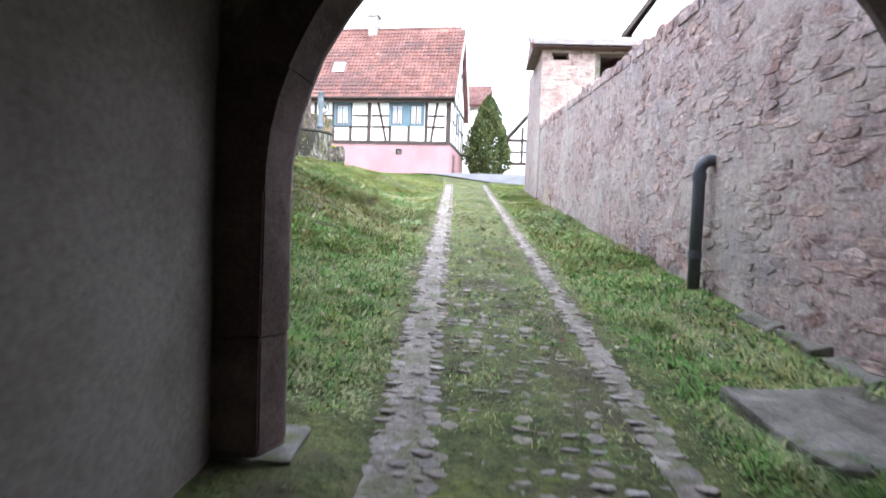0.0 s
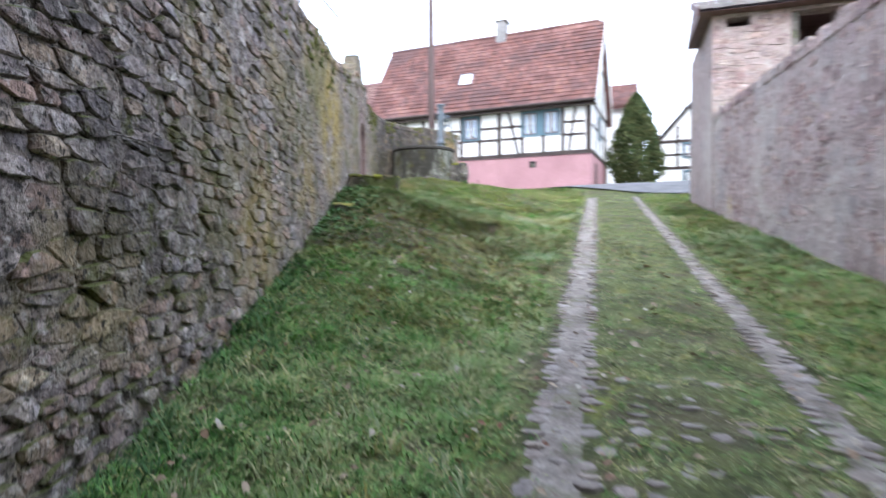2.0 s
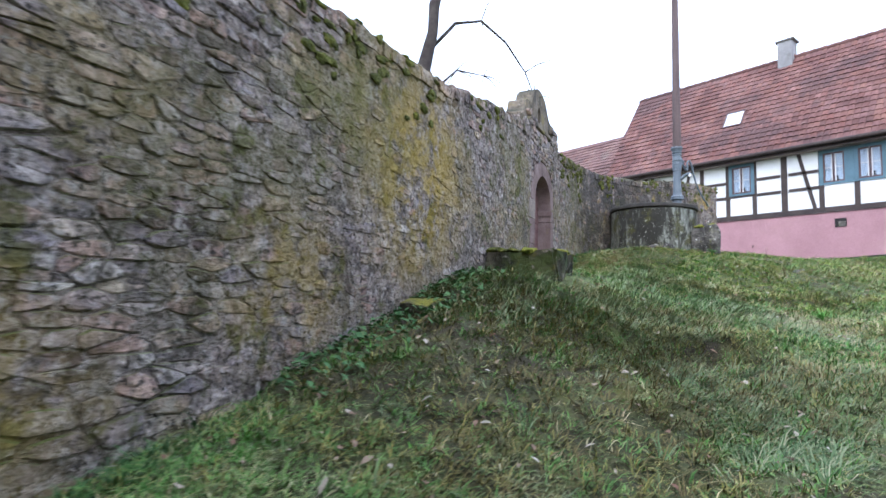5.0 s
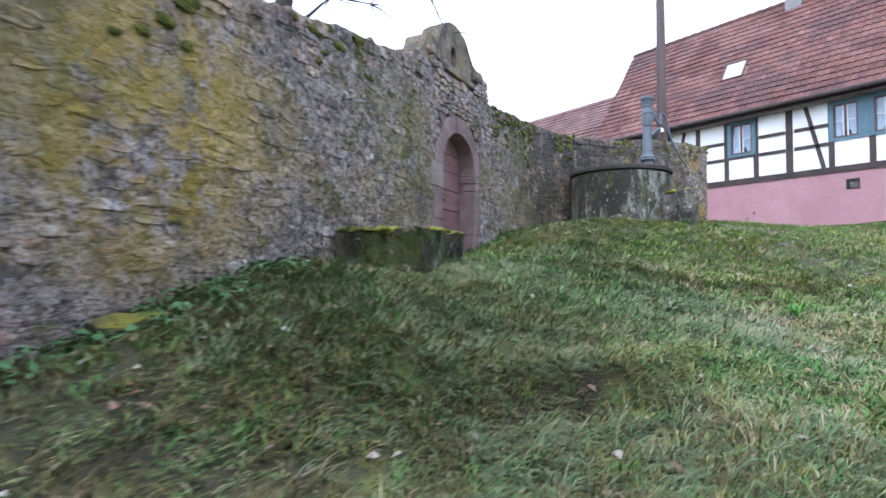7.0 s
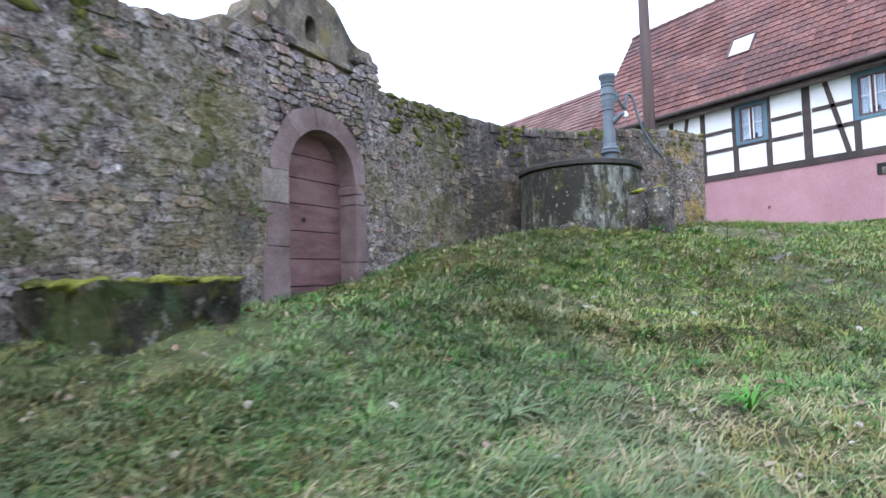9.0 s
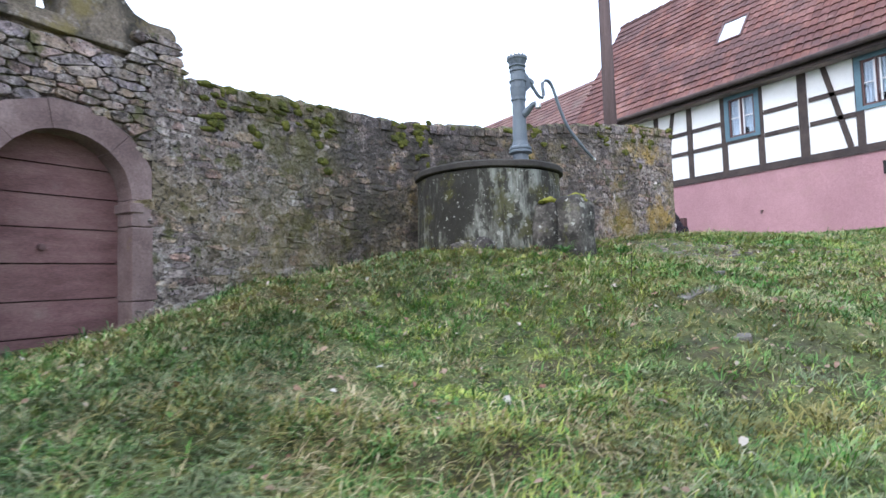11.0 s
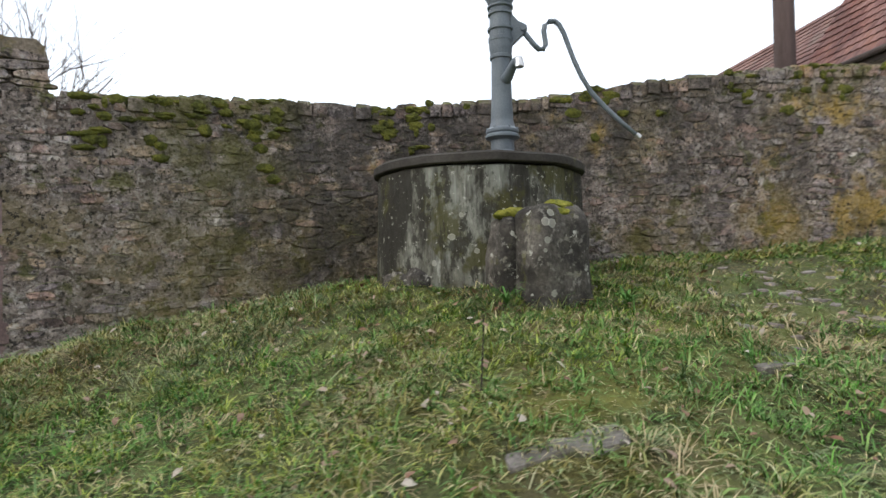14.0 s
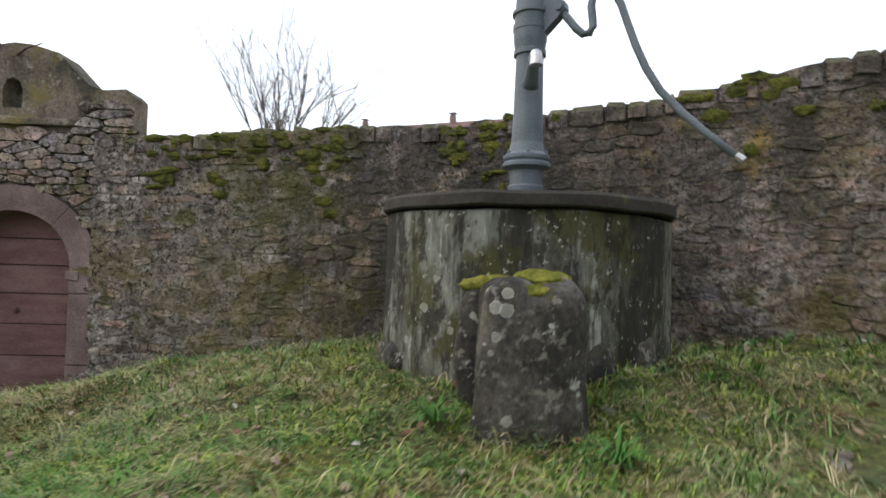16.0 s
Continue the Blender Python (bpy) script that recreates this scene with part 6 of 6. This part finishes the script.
front = Wall([(0.15, 17.2), (3.9, 17.6)], lambda y: 2.3, lambda y: 6.95, 1)
building_masonry = lambda s, z: (0.25 < s < 0.85 and 6.65 < z < 6.95) or (1.5 < s < 2.6 and z > 6.05)
masonry(front, bpy.data.objects["outbuilding"], 0.0, front.length, (0.10, 0.2), (0.18, 0.42), lambda y: (0.0, 0.02), M_RED_RUBBLE, M_RED_RUBBLE, (0, 0, 0), building_masonry, 24, False)


def moss_lumps():
    """Moss cushions on the upper courses and the top of the garden wall."""
    r = random.Random(9)
    verts, faces = [], []
    ico = bmesh.new()
    bmesh.ops.create_icosphere(ico, subdivisions=2, radius=1)
    base_v = [v.co.copy() for v in ico.verts]
    base_f = [tuple(v.index for v in f.verts) for f in ico.faces]
    ico.free()
    for _ in range(900):
        s = r.uniform(0.5, left_wall.length)
        y = left_wall.at(s).y
        a = s - S_OFF
        dens = 1.0 if 15.6 < y < 19.5 else 0.35
        if r.random() > dens or noise.noise((s * 0.9, 0, 12)) < -0.1:
            continue
        on_top = r.random() < 0.15
        drop = 0.0 if on_top else abs(r.gauss(0, 0.3))
        z = left_wall.top(y) - drop
        if 9.2 < a < 11.6 and z > 4.0:
            continue
        n = left_wall.normal(s)
        p = left_wall.at(s) + n * (-r.uniform(0.05, 0.4) if on_top else 0.015)
        sc = (r.uniform(0.03, 0.11), r.uniform(0.03, 0.06) if on_top else r.uniform(0.015, 0.035), r.uniform(0.015, 0.028) if on_top else r.uniform(0.02, 0.06))
        k = len(verts)
        t = Vector((-n.y, n.x, 0))
        for c in base_v:
            j = 1 + 0.55 * noise.noise(c * 2.6 + Vector((s * 7, 0, 0)))
            q = p + t * (c.x * sc[0] * j) + n * (c.y * sc[1] * j)
            verts.append((q.x, q.y, z + c.z * sc[2] * j))
        faces += [tuple(i + k for i in f) for f in base_f]
    ob = new("moss", mesh_from("moss", verts, faces, M_MOSS))
    ob.parent = garden_wall
    tagged(ob, "olive green moss cushions", kind="stuff")


moss_lumps()


def build_cobbles():
    """Two wheel tracks of cobbles up the lane, and scattered setts near the gateway."""
    paving = thing("pavement", "two worn cobbled wheel tracks through the turf", "pavement", pose(0, 0, 0), kind="structure")
    r = random.Random(17)
    shapes = []
    for k in range(8):
        verts, faces = [], []
        for ring, (sc, z) in enumerate(((1.0, -0.05), (1.0, 0.0), (0.78, 0.007))):
            for i in range(8):
                a = 2 * math.pi * i / 8 + 0.39
                f = sc / max(abs(math.cos(a)), abs(math.sin(a))) ** 0.75
                verts.append((0.5 * f * math.cos(a) * r.uniform(0.9, 1.08), 0.5 * f * math.sin(a) * r.uniform(0.9, 1.08), z + r.uniform(-0.004, 0.004)))
        verts.append((0, 0, 0.008))
        for ring in (0, 8):
            for i in range(8):
                j = (i + 1) % 8
                faces.append((ring + i, ring + j, ring + 8 + j, ring + 8 + i))
        faces += [(16 + i, 16 + (i + 1) % 8, 24) for i in range(8)]
        shapes.append((verts, faces, mesh_from("cobble", verts, faces, M_COBBLE_PIECE)))
    for fn, half in ((track_left, 0.24), (track_right, 0.16)):
        bv, bf = [], []
        ys = np.arange(1.5, 24.6, 0.2)
        for y in ys:
            for k in range(4):
                x = fn(y) + half * (-1 + 2 * k / 3) * (1 + 0.25 * noise.noise((y * 1.5, k, half)))
                bv.append((x, y, ground_z(x, y) + (0.006 if 0 < k < 3 else -0.02)))
        for i in range(len(ys) - 1):
            for k in range(3):
                a = i * 4 + k
                bf.append((a, a + 1, a + 5, a + 4))
        bed = new("track_bed", mesh_from("track_bed", bv, bf, M_DIRT))
        bed.parent = paving
    rest_v, rest_f = [], []
    count = 0
    spots = []
    for fn, half, a, b, size in ((track_left, 0.2, 2.2, 24.5, 0.115), (track_right, 0.12, 2.2, 24.5, 0.12)):
        y = a
        while y < b:
            n = max(1, int(2 * half / size + 0.5))
            for i in range(n):
                x = fn(y) - half + 2 * half * (i + 0.5) / n + r.uniform(-0.02, 0.02)
                spots.append((x, y + r.uniform(-0.02, 0.02), size * r.uniform(0.85, 1.2), size * r.uniform(0.8, 1.08), r.uniform(-0.01, 0.005) if y < 15 else -0.004))
            y += size * 0.86
    for _ in range(380):
        y = 2.2 + 4.5 * r.random() ** 1.6
        x = r.uniform(track_left(y) + 0.15, track_right(y) - 0.1)
        spots.append((round(x / 0.13) * 0.13 + r.uniform(-0.015, 0.015), round(y / 0.11) * 0.11 + r.uniform(-0.012, 0.012), 0.12, 0.1, r.uniform(-0.018, -0.003)))
    for _ in range(130):
        spots.append((r.gauss(-7.0, 0.5), r.gauss(22.6, 0.9), r.uniform(0.09, 0.16), r.uniform(0.08, 0.13), r.uniform(-0.014, 0.0)))
    seen = set()
    for x, y, sx, sy, dz in spots:
        key = (round(x / 0.07), round(y / 0.07))
        if key in seen:
            continue
        seen.add(key)
        vs, fs, me = r.choice(shapes)
        m = Matrix.LocRotScale((x, y, ground_z(x, y) + dz), Euler((math.atan(0.139) + r.uniform(-0.05, 0.05), r.uniform(-0.06, 0.06), r.uniform(-0.2, 0.2) + r.choice((0, math.pi)))), (sx, sy, 1))
        if 2.2 < y < 6.0 and count < 300:
            count += 1
            ob = new("cobble", me)
            ob.parent = paving
            ob.matrix_basis = m
        else:
            k = len(rest_v)
            rest_v += [tuple(m @ Vector(v)) for v in vs]
            rest_f += [tuple(i + k for i in f) for f in fs]
    ob = new("cobbles", mesh_from("cobbles", rest_v, rest_f, M_COBBLE))
    ob.parent = paving
    tagged(ob, kind="stuff")


build_cobbles()


def height_field():
    xs, ys = np.arange(-10.4, 4.01, 0.12), np.arange(-1, 31.01, 0.12)
    return xs, ys, np.array([[ground_z(x, y) for x in xs] for y in ys])


HF_X, HF_Y, HF_Z = height_field()


def heights(x, y):
    fx = np.clip((x - HF_X[0]) / 0.12, 0, len(HF_X) - 1.001)
    fy = np.clip((y - HF_Y[0]) / 0.12, 0, len(HF_Y) - 1.001)
    i, j = fx.astype(int), fy.astype(int)
    u, v = fx - i, fy - j
    return (HF_Z[j, i] * (1 - u) + HF_Z[j, i + 1] * u) * (1 - v) + (HF_Z[j + 1, i] * (1 - u) + HF_Z[j + 1, i + 1] * u) * v


def soft_noise(x, y, scale, seed):
    """Smooth random values in the plane, from a few crossing waves."""
    g = np.random.default_rng(seed)
    out = np.zeros_like(x)
    for k in range(9):
        a, p, f = g.random() * 6.28, g.random() * 6.28, scale * (0.5 + 1.6 * g.random())
        out += np.sin((x * math.cos(a) + y * math.sin(a)) * f + p)
    return out / 3.0


def spread(count, seed):
    """Random places between the garden wall and the lane wall, denser near the gateway."""
    g = np.random.default_rng(seed)
    y = 1.9 + 25.5 * g.random(count) ** 1.12
    left = np.interp(y, [p[0] for p in LEFT_WALL], [p[1] for p in LEFT_WALL])
    right = np.interp(y, [2.6, 6.75, 17.2, 27], [2.5, 1.85, 0.2, 1.5])
    return g, left + (right - left) * g.random(count), y


def blades(name, label, x, y, ang, L, rise, w, mat):
    """Grass blades as one mesh: bent strips of two joints whose tips sink back to the turf."""
    n = len(x)
    z = heights(x, y) - 0.008
    dx, dy = np.cos(ang), np.sin(ang)
    base = np.stack([x, y, z], 1)
    mid = base + np.stack([dx * L * 0.45 * (1 - rise * 0.5), dy * L * 0.45 * (1 - rise * 0.5), L * 0.55 * rise], 1)
    out2 = 0.5 * (1 - rise * 0.25)
    tip = mid + np.stack([dx * L * out2, dy * L * out2, L * (0.32 * rise - 0.13)], 1)
    tip[:, 2] = np.maximum(tip[:, 2], heights(tip[:, 0], tip[:, 1]) + 0.004)
    side = np.stack([-dy * w, dx * w, np.zeros(n)], 1)
    v = np.stack([base - side, base + side, mid + side * 0.85, mid - side * 0.85, tip], 1).reshape(-1, 3)
    k = np.arange(n)[:, None] * 5
    loops = np.concatenate([k + [0, 1, 2, 3], k + [3, 2, 4]], 1).reshape(-1).astype(np.int32)
    starts = np.stack([np.arange(n) * 7, np.arange(n) * 7 + 4], 1).reshape(-1).astype(np.int32)
    me = bpy.data.meshes.new(name)
    me.vertices.add(len(v))
    me.vertices.foreach_set("co", v.astype(np.float32).reshape(-1))
    me.loops.add(len(loops))
    me.loops.foreach_set("vertex_index", loops)
    me.polygons.add(len(starts))
    me.polygons.foreach_set("loop_start", starts)
    me.update(calc_edges=True)
    me.materials.append(mat)
    mesh_thing(name, me, label, "grass", "stuff")


def in_lane(x, y):
    return (x > -0.22 - 0.14 * y - 0.3) & (x < 1.13 - 0.133 * y + 0.3)


def turf(name, label, count, seed, length, width, flat, mat, keep):
    """A cover of single blades, lying more or less flat in drifts."""
    g, x, y = spread(count, seed)
    ok = keep(x, y, g)
    x, y = x[ok], y[ok]
    n = len(x)
    ang = soft_noise(x, y, 2.2, seed + 1) * 0.8 + g.normal(size=n) * 1.5
    tuft = soft_noise(x, y, 6.5, seed + 2)
    L = length * (0.45 + 0.75 * g.random(n)) * np.clip(1 + 0.35 * tuft, 0.45, 1.6)
    L = np.where(in_lane(x, y), L * 0.5, L)
    rise = np.clip(flat + 0.2 * g.normal(size=n) + 0.1 * tuft, 0.06, 0.85)
    blades(name, label, x, y, ang, L, rise, width * (0.6 + 0.8 * g.random(n)), mat)


def tufts(name, label, count, seed, each, length, width, flat, swirl, mat, keep):
    """Separate tufts: blades fan out of one crown and mostly fall to one side, all tufts of a drift alike."""
    g, x, y = spread(count, seed)
    ok = keep(x, y, g)
    x, y = x[ok], y[ok]
    n = len(x)
    size = np.clip(0.75 + 0.4 * g.normal(size=n) * 0.6 + 0.25 * g.random(n), 0.4, 1.7)
    lean = 0.9 + soft_noise(x, y, 1.3, seed + 1) * 1.3 + g.normal(size=n) * 0.5
    num = np.maximum(3, (each * size * (0.6 + 0.8 * g.random(n))).astype(int))
    x, y, lean, size = (np.repeat(a, num) for a in (x, y, lean, size))
    m = len(x)
    ang = lean + g.normal(size=m) * swirl
    r = 0.022 * np.abs(g.normal(size=m)) * size
    bx, by = x + np.cos(ang) * r + 0.012 * g.normal(size=m), y + np.sin(ang) * r + 0.012 * g.normal(size=m)
    L = length * size * (0.5 + 0.7 * g.random(m))
    L = np.where(in_lane(x, y), L * 0.5, L)
    rise = np.clip(flat + 0.2 * g.normal(size=m), 0.05, 0.95)
    blades(name, label, bx, by, ang, L, rise, width * (0.6 + 0.8 * g.random(m)), mat)


def on_turf(x, y, g):
    dl = np.abs(x - (-0.22 - 0.14 * y))
    dr = np.abs(x - (1.13 - 0.133 * y))
    p = np.ones_like(x)
    p = np.where(dl < 0.22, 0.06, p)
    p = np.where(dr < 0.14, 0.08, p)
    middle = (x > -0.22 - 0.14 * y) & (x < 1.13 - 0.133 * y)
    p = np.where(middle & (dl > 0.22) & (dr > 0.14), np.where(y < 5.5, 0.35, 0.7), p)
    p *= np.clip(1.0 + 0.45 * soft_noise(x, y, 1.3, 77), 0.35, 1.0)
    p = np.where(np.hypot(x + 8.62, y - 19.9) < 1.03, 0, p)
    p = np.where((y > 24.2) & (y > 24.4 - 0.5 * x), 0, p)
    p = np.where((x > 1.3) & (x < 1.9) & (y > 2.8) & (y < 3.7), 0.1, p)
    p = np.where(np.hypot((x + 4.7) / 1.2, (y - 10.4) / 1.7) < 1, p * 0.85, p)
    p = np.where(np.hypot((x + 3.5) / 0.3, (y - 12.5) / 0.9) < 1, p * 0.65, p)
    p = np.where(np.hypot(x + 6.2, y - 12.95) < 0.85, p * 0.2, p)
    p = np.where(x * 0.155 + y * 0.988 < 2.72, 0, p)
    p = np.where(np.hypot(x + 7.3, y - 22.4) < 0.9, p * 0.35, p)
    return g.random(len(x)) < p


def patchy(scale, seed, level, y0, y1, rest=0.12):
    """Keeps what falls in patches of a drift between two heights of the lane, and a few outside."""
    def keep(x, y, g):
        bank = (x < -0.22 - 0.14 * y - 0.4) | (x > 1.13 - 0.133 * y + 0.2)
        inside = (soft_noise(x, y, scale, seed) > level) & (y > y0) & (y < y1)
        return on_turf(x, y, g) & (bank | (g.random(len(x)) < 0.15)) & (inside | (g.random(len(x)) < rest))
    return keep


M_MEADOW = leaf_mat("meadow_green_grass", [(0.04, 0.11, 0.03), (0.085, 0.2, 0.05), (0.145, 0.285, 0.075), (0.23, 0.34, 0.11)])
M_BLUEGRASS = leaf_mat("blue_green_grass", [(0.04, 0.085, 0.03), (0.075, 0.14, 0.055), (0.13, 0.205, 0.09), (0.22, 0.28, 0.15), (0.38, 0.37, 0.23)])
M_OLIVEGRASS = leaf_mat("olive_grass", [(0.08, 0.085, 0.024), (0.16, 0.155, 0.04), (0.27, 0.25, 0.07), (0.38, 0.34, 0.14)])
M_YELLOWGRASS = leaf_mat("yellow_green_grass", [(0.12, 0.19, 0.03), (0.23, 0.33, 0.055), (0.37, 0.46, 0.09), (0.52, 0.54, 0.17)])
M_WITHERED = leaf_mat("withered_grass", [(0.045, 0.04, 0.02), (0.09, 0.075, 0.033), (0.15, 0.125, 0.05), (0.24, 0.2, 0.09)])
M_FRESH = leaf_mat("fresh_grass", [(0.06, 0.18, 0.03), (0.11, 0.3, 0.05), (0.19, 0.39, 0.09)])
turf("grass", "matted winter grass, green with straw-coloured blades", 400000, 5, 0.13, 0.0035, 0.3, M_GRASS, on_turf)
tufts("meadow_tufts", "dark green tufts of meadow grass", 24000, 51, 12, 0.15, 0.0038, 0.42, 1.5, M_MEADOW, patchy(1.4, 151, -0.3, 2, 28, 0.4))
tufts("lying_grass", "long grey-green grass lying in drifts", 36000, 52, 14, 0.24, 0.0032, 0.3, 0.75, M_BLUEGRASS, patchy(1.1, 152, -0.15, 10.5, 18.5, 0.07))
tufts("olive_tufts", "olive yellow tufts of old grass", 30000, 53, 11, 0.14, 0.0035, 0.4, 1.3, M_OLIVEGRASS, patchy(1.7, 153, 0.05, 7, 28, 0.12))
tufts("dry_grass", "dry straw-coloured tufts among the grass", 26000, 54, 11, 0.2, 0.0033, 0.26, 0.9, M_STRAW, patchy(2.4, 154, 0.1, 12.8, 26, 0.07))
tufts("bleached_grass", "bleached straw tufts on the upper bank", 12000, 64, 11, 0.17, 0.0033, 0.3, 1.1, M_STRAW, patchy(2.0, 164, -0.1, 17.2, 25, 0.0))
tufts("yellow_tufts", "yellow-green grass on the upper bank", 26000, 65, 12, 0.12, 0.0036, 0.42, 1.5, M_YELLOWGRASS, patchy(1.6, 165, -0.3, 16.8, 26, 0.0))
tufts("withered_grass", "withered brown grass on the lower bank", 30000, 66, 12, 0.17, 0.0035, 0.45, 1.3, M_WITHERED, patchy(1.6, 166, -0.6, 8.5, 13.2, 0.0))
tufts("fresh_tufts", "bright fresh green grass tufts", 17000, 55, 14, 0.095, 0.0035, 0.5, 1.7, M_FRESH, patchy(2.0, 155, 0.35, 2, 27, 0.05))
tufts("broad_weeds", "low broad-leaved weeds among the grass", 9000, 56, 5, 0.075, 0.011, 0.35, 2.5, M_MEADOW, patchy(1.5, 156, 0.2, 2, 24, 0.1))


def near_lip(x, y, g):
    """Along the upper edges of the turf steps."""
    keep = np.zeros(len(x), bool)
    for (x0, y0), (x1, y1), h in SCARPS[:2]:
        dx, dy = x1 - x0, y1 - y0
        length = math.hypot(dx, dy)
        t, d = ((x - x0) * dx + (y - y0) * dy) / length, ((y - y0) * dx - (x - x0) * dy) / length
        keep |= (t > -0.3) & (t < length + 0.3) & (d > 0.02) & (d < 0.32)
    return keep & (g.random(len(x)) < 0.6)


tufts("hanging_tufts", "shaggy grass hanging over the turf steps", 50000, 57, 12, 0.17, 0.0036, 0.4, 1.4, M_OLIVEGRASS, near_lip)


def on_wall_foot(x, y, g):
    left = np.interp(y, [p[0] for p in LEFT_WALL], [p[1] for p in LEFT_WALL])
    d = x - left
    return on_turf(x, y, g) & (d < 0.6) & (g.random(len(x)) < np.clip(1.1 - 1.9 * d, 0, 1)) & (np.hypot(x + 6.4, y - 12.86) > 0.6)


tufts("grass_tufts", "longer dark green grass along the wall foot", 17000, 15, 13, 0.19, 0.0045, 0.55, 1.6, M_IVY, on_wall_foot)


def rosette(name, label, x, y, leaves, length, width, mat, seed, up=0.45):
    """A low plant whose long curved leaves spring from one crown."""
    g = random.Random(seed)
    t = thing(name, label, "plant", pose(x, y, ground_z(x, y) + 0.01))
    for k in range(leaves):
        a, l = g.uniform(0, 6.28), length * g.uniform(0.6, 1.1)
        rise = up * g.uniform(0.6, 1.4)
        bm = bmesh.new()
        rows = []
        for i in range(6):
            q = i / 5
            w = width * (0.35 + 1.3 * q) * (1 - q ** 3)
            c = Vector((math.cos(a) * l * q, math.sin(a) * l * q, l * (rise * q * 2 - 1.1 * q * q * rise * 1.3)))
            sd = Vector((-math.sin(a), math.cos(a), 0)) * (w + 0.0006)
            rows.append((bm.verts.new(c - sd), bm.verts.new(c - Vector((0, 0, w * 0.45))), bm.verts.new(c + sd)))
        for p, q in zip(rows, rows[1:]):
            bm.faces.new((p[0], p[1], q[1], q[0]))
            bm.faces.new((p[1], p[2], q[2], q[1]))
        part("leaf", bm, mat, t, smooth=True)


rosette("leafy_rosette", "blue-green rosette of long narrow leaves in the turf", -4.32, 14.49, 34, 0.3, 0.011, M_BLUEGRASS, 4)
rosette("pale_rosette", "small pale grey-green rosette in the turf", -5.29, 14.81, 16, 0.14, 0.012, M_BLUEGRASS, 5)
rosette("green_clump", "bright green grass clump on the bank", -3.75, 15.82, 46, 0.24, 0.006, M_FRESH, 6, 0.8)
rosette("dock_plant", "low broad-leaved dock plant before the stone post", -6.56, 19.96, 5, 0.12, 0.03, M_FRESH, 7, 0.2)
rosette("grass_clump", "green grass clump at the foot of the stone post", -7.02, 20.72, 50, 0.18, 0.006, M_MEADOW, 8, 0.9)
rosette("grass_clump", "green grass clump beside the stone post", -7.1, 19.85, 44, 0.17, 0.006, M_MEADOW, 9, 0.9)


def seedling():
    t = thing("seedling", "thin dark leafless seedling stem in the turf", "plant", pose(-5.83, 19.446, ground_z(-5.83, 19.446)))
    part("stem", tube([(0, 0, 0), (0.01, 0.01, 0.2), (0.0, 0.02, 0.38)], [0.005, 0.004, 0.003], 5), M_BARK, t)
    g = random.Random(4)
    for k in range(9):
        z, a, l = g.uniform(0.1, 0.38), g.uniform(0, 6.28), g.uniform(0.03, 0.06)
        d, sd = Vector((math.cos(a), math.sin(a), -0.4)) * l, Vector((-math.sin(a), math.cos(a), 0)) * l * 0.35
        bm = bmesh.new()
        c = Vector((0.005, 0.01, z))
        bm.faces.new([bm.verts.new(p) for p in (c, c + d * 0.5 - sd, c + d, c + d * 0.5 + sd)])
        part("leaf", bm, M_LITTER, t)


seedling()


def litter():
    """Dead and pale leaves scattered on the turf, and dark leafy weeds by the wall."""
    for name, label, mat, count, seed, size, spot in (
        ("fallen_leaves", "scattered brown and pale fallen leaves", M_LITTER, 2600, 3, 0.026, None),
        ("weeds", "low dark green leafy weeds by the wall foot", M_IVY, 800, 4, 0.03, (8.6, 11.6)),
    ):
        g = np.random.default_rng(seed)
        y = 4 + 20 * g.random(count) if spot is None else spot[0] + (spot[1] - spot[0]) * g.random(count)
        left = np.interp(y, [p[0] for p in LEFT_WALL], [p[1] for p in LEFT_WALL])
        x = left + 0.1 + (5.5 if spot is None else 0.75) * g.random(count) ** (1.0 if spot is None else 1.6)
        z = heights(x, y) + (0.035 if spot is None else 0.02 + 0.09 * g.random(count))
        keep = (np.hypot(x + 8.62, y - 19.9) > 1.1) & (np.hypot(x + 6.4, y - 12.86) > 0.75)
        x, y, z = x[keep], y[keep], z[keep]
        n = len(x)
        a = g.random(n) * 6.28
        s = size * (0.4 + g.random(n))
        d1 = np.stack([np.cos(a), np.sin(a), g.normal(size=n) * 0.35], 1) * s[:, None]
        d2 = np.stack([-np.sin(a), np.cos(a), g.normal(size=n) * 0.35], 1) * s[:, None] * 0.55
        c = np.stack([x, y, z], 1)
        up = np.array([0, 0, 0.25]) * s[:, None]
        v = np.stack([c - d1, c - d2 * 0.9 - d1 * 0.3 + up, c + d1 * 0.35 - d2 + up, c + d1, c + d1 * 0.35 + d2 + up, c + d2 * 0.9 - d1 * 0.3 + up], 1).reshape(-1, 3)
        f = np.arange(n * 6).reshape(-1, 6)
        mesh_thing(name, mesh_from(name, v.tolist(), f.tolist(), mat), label, "leaves", "stuff")


litter()
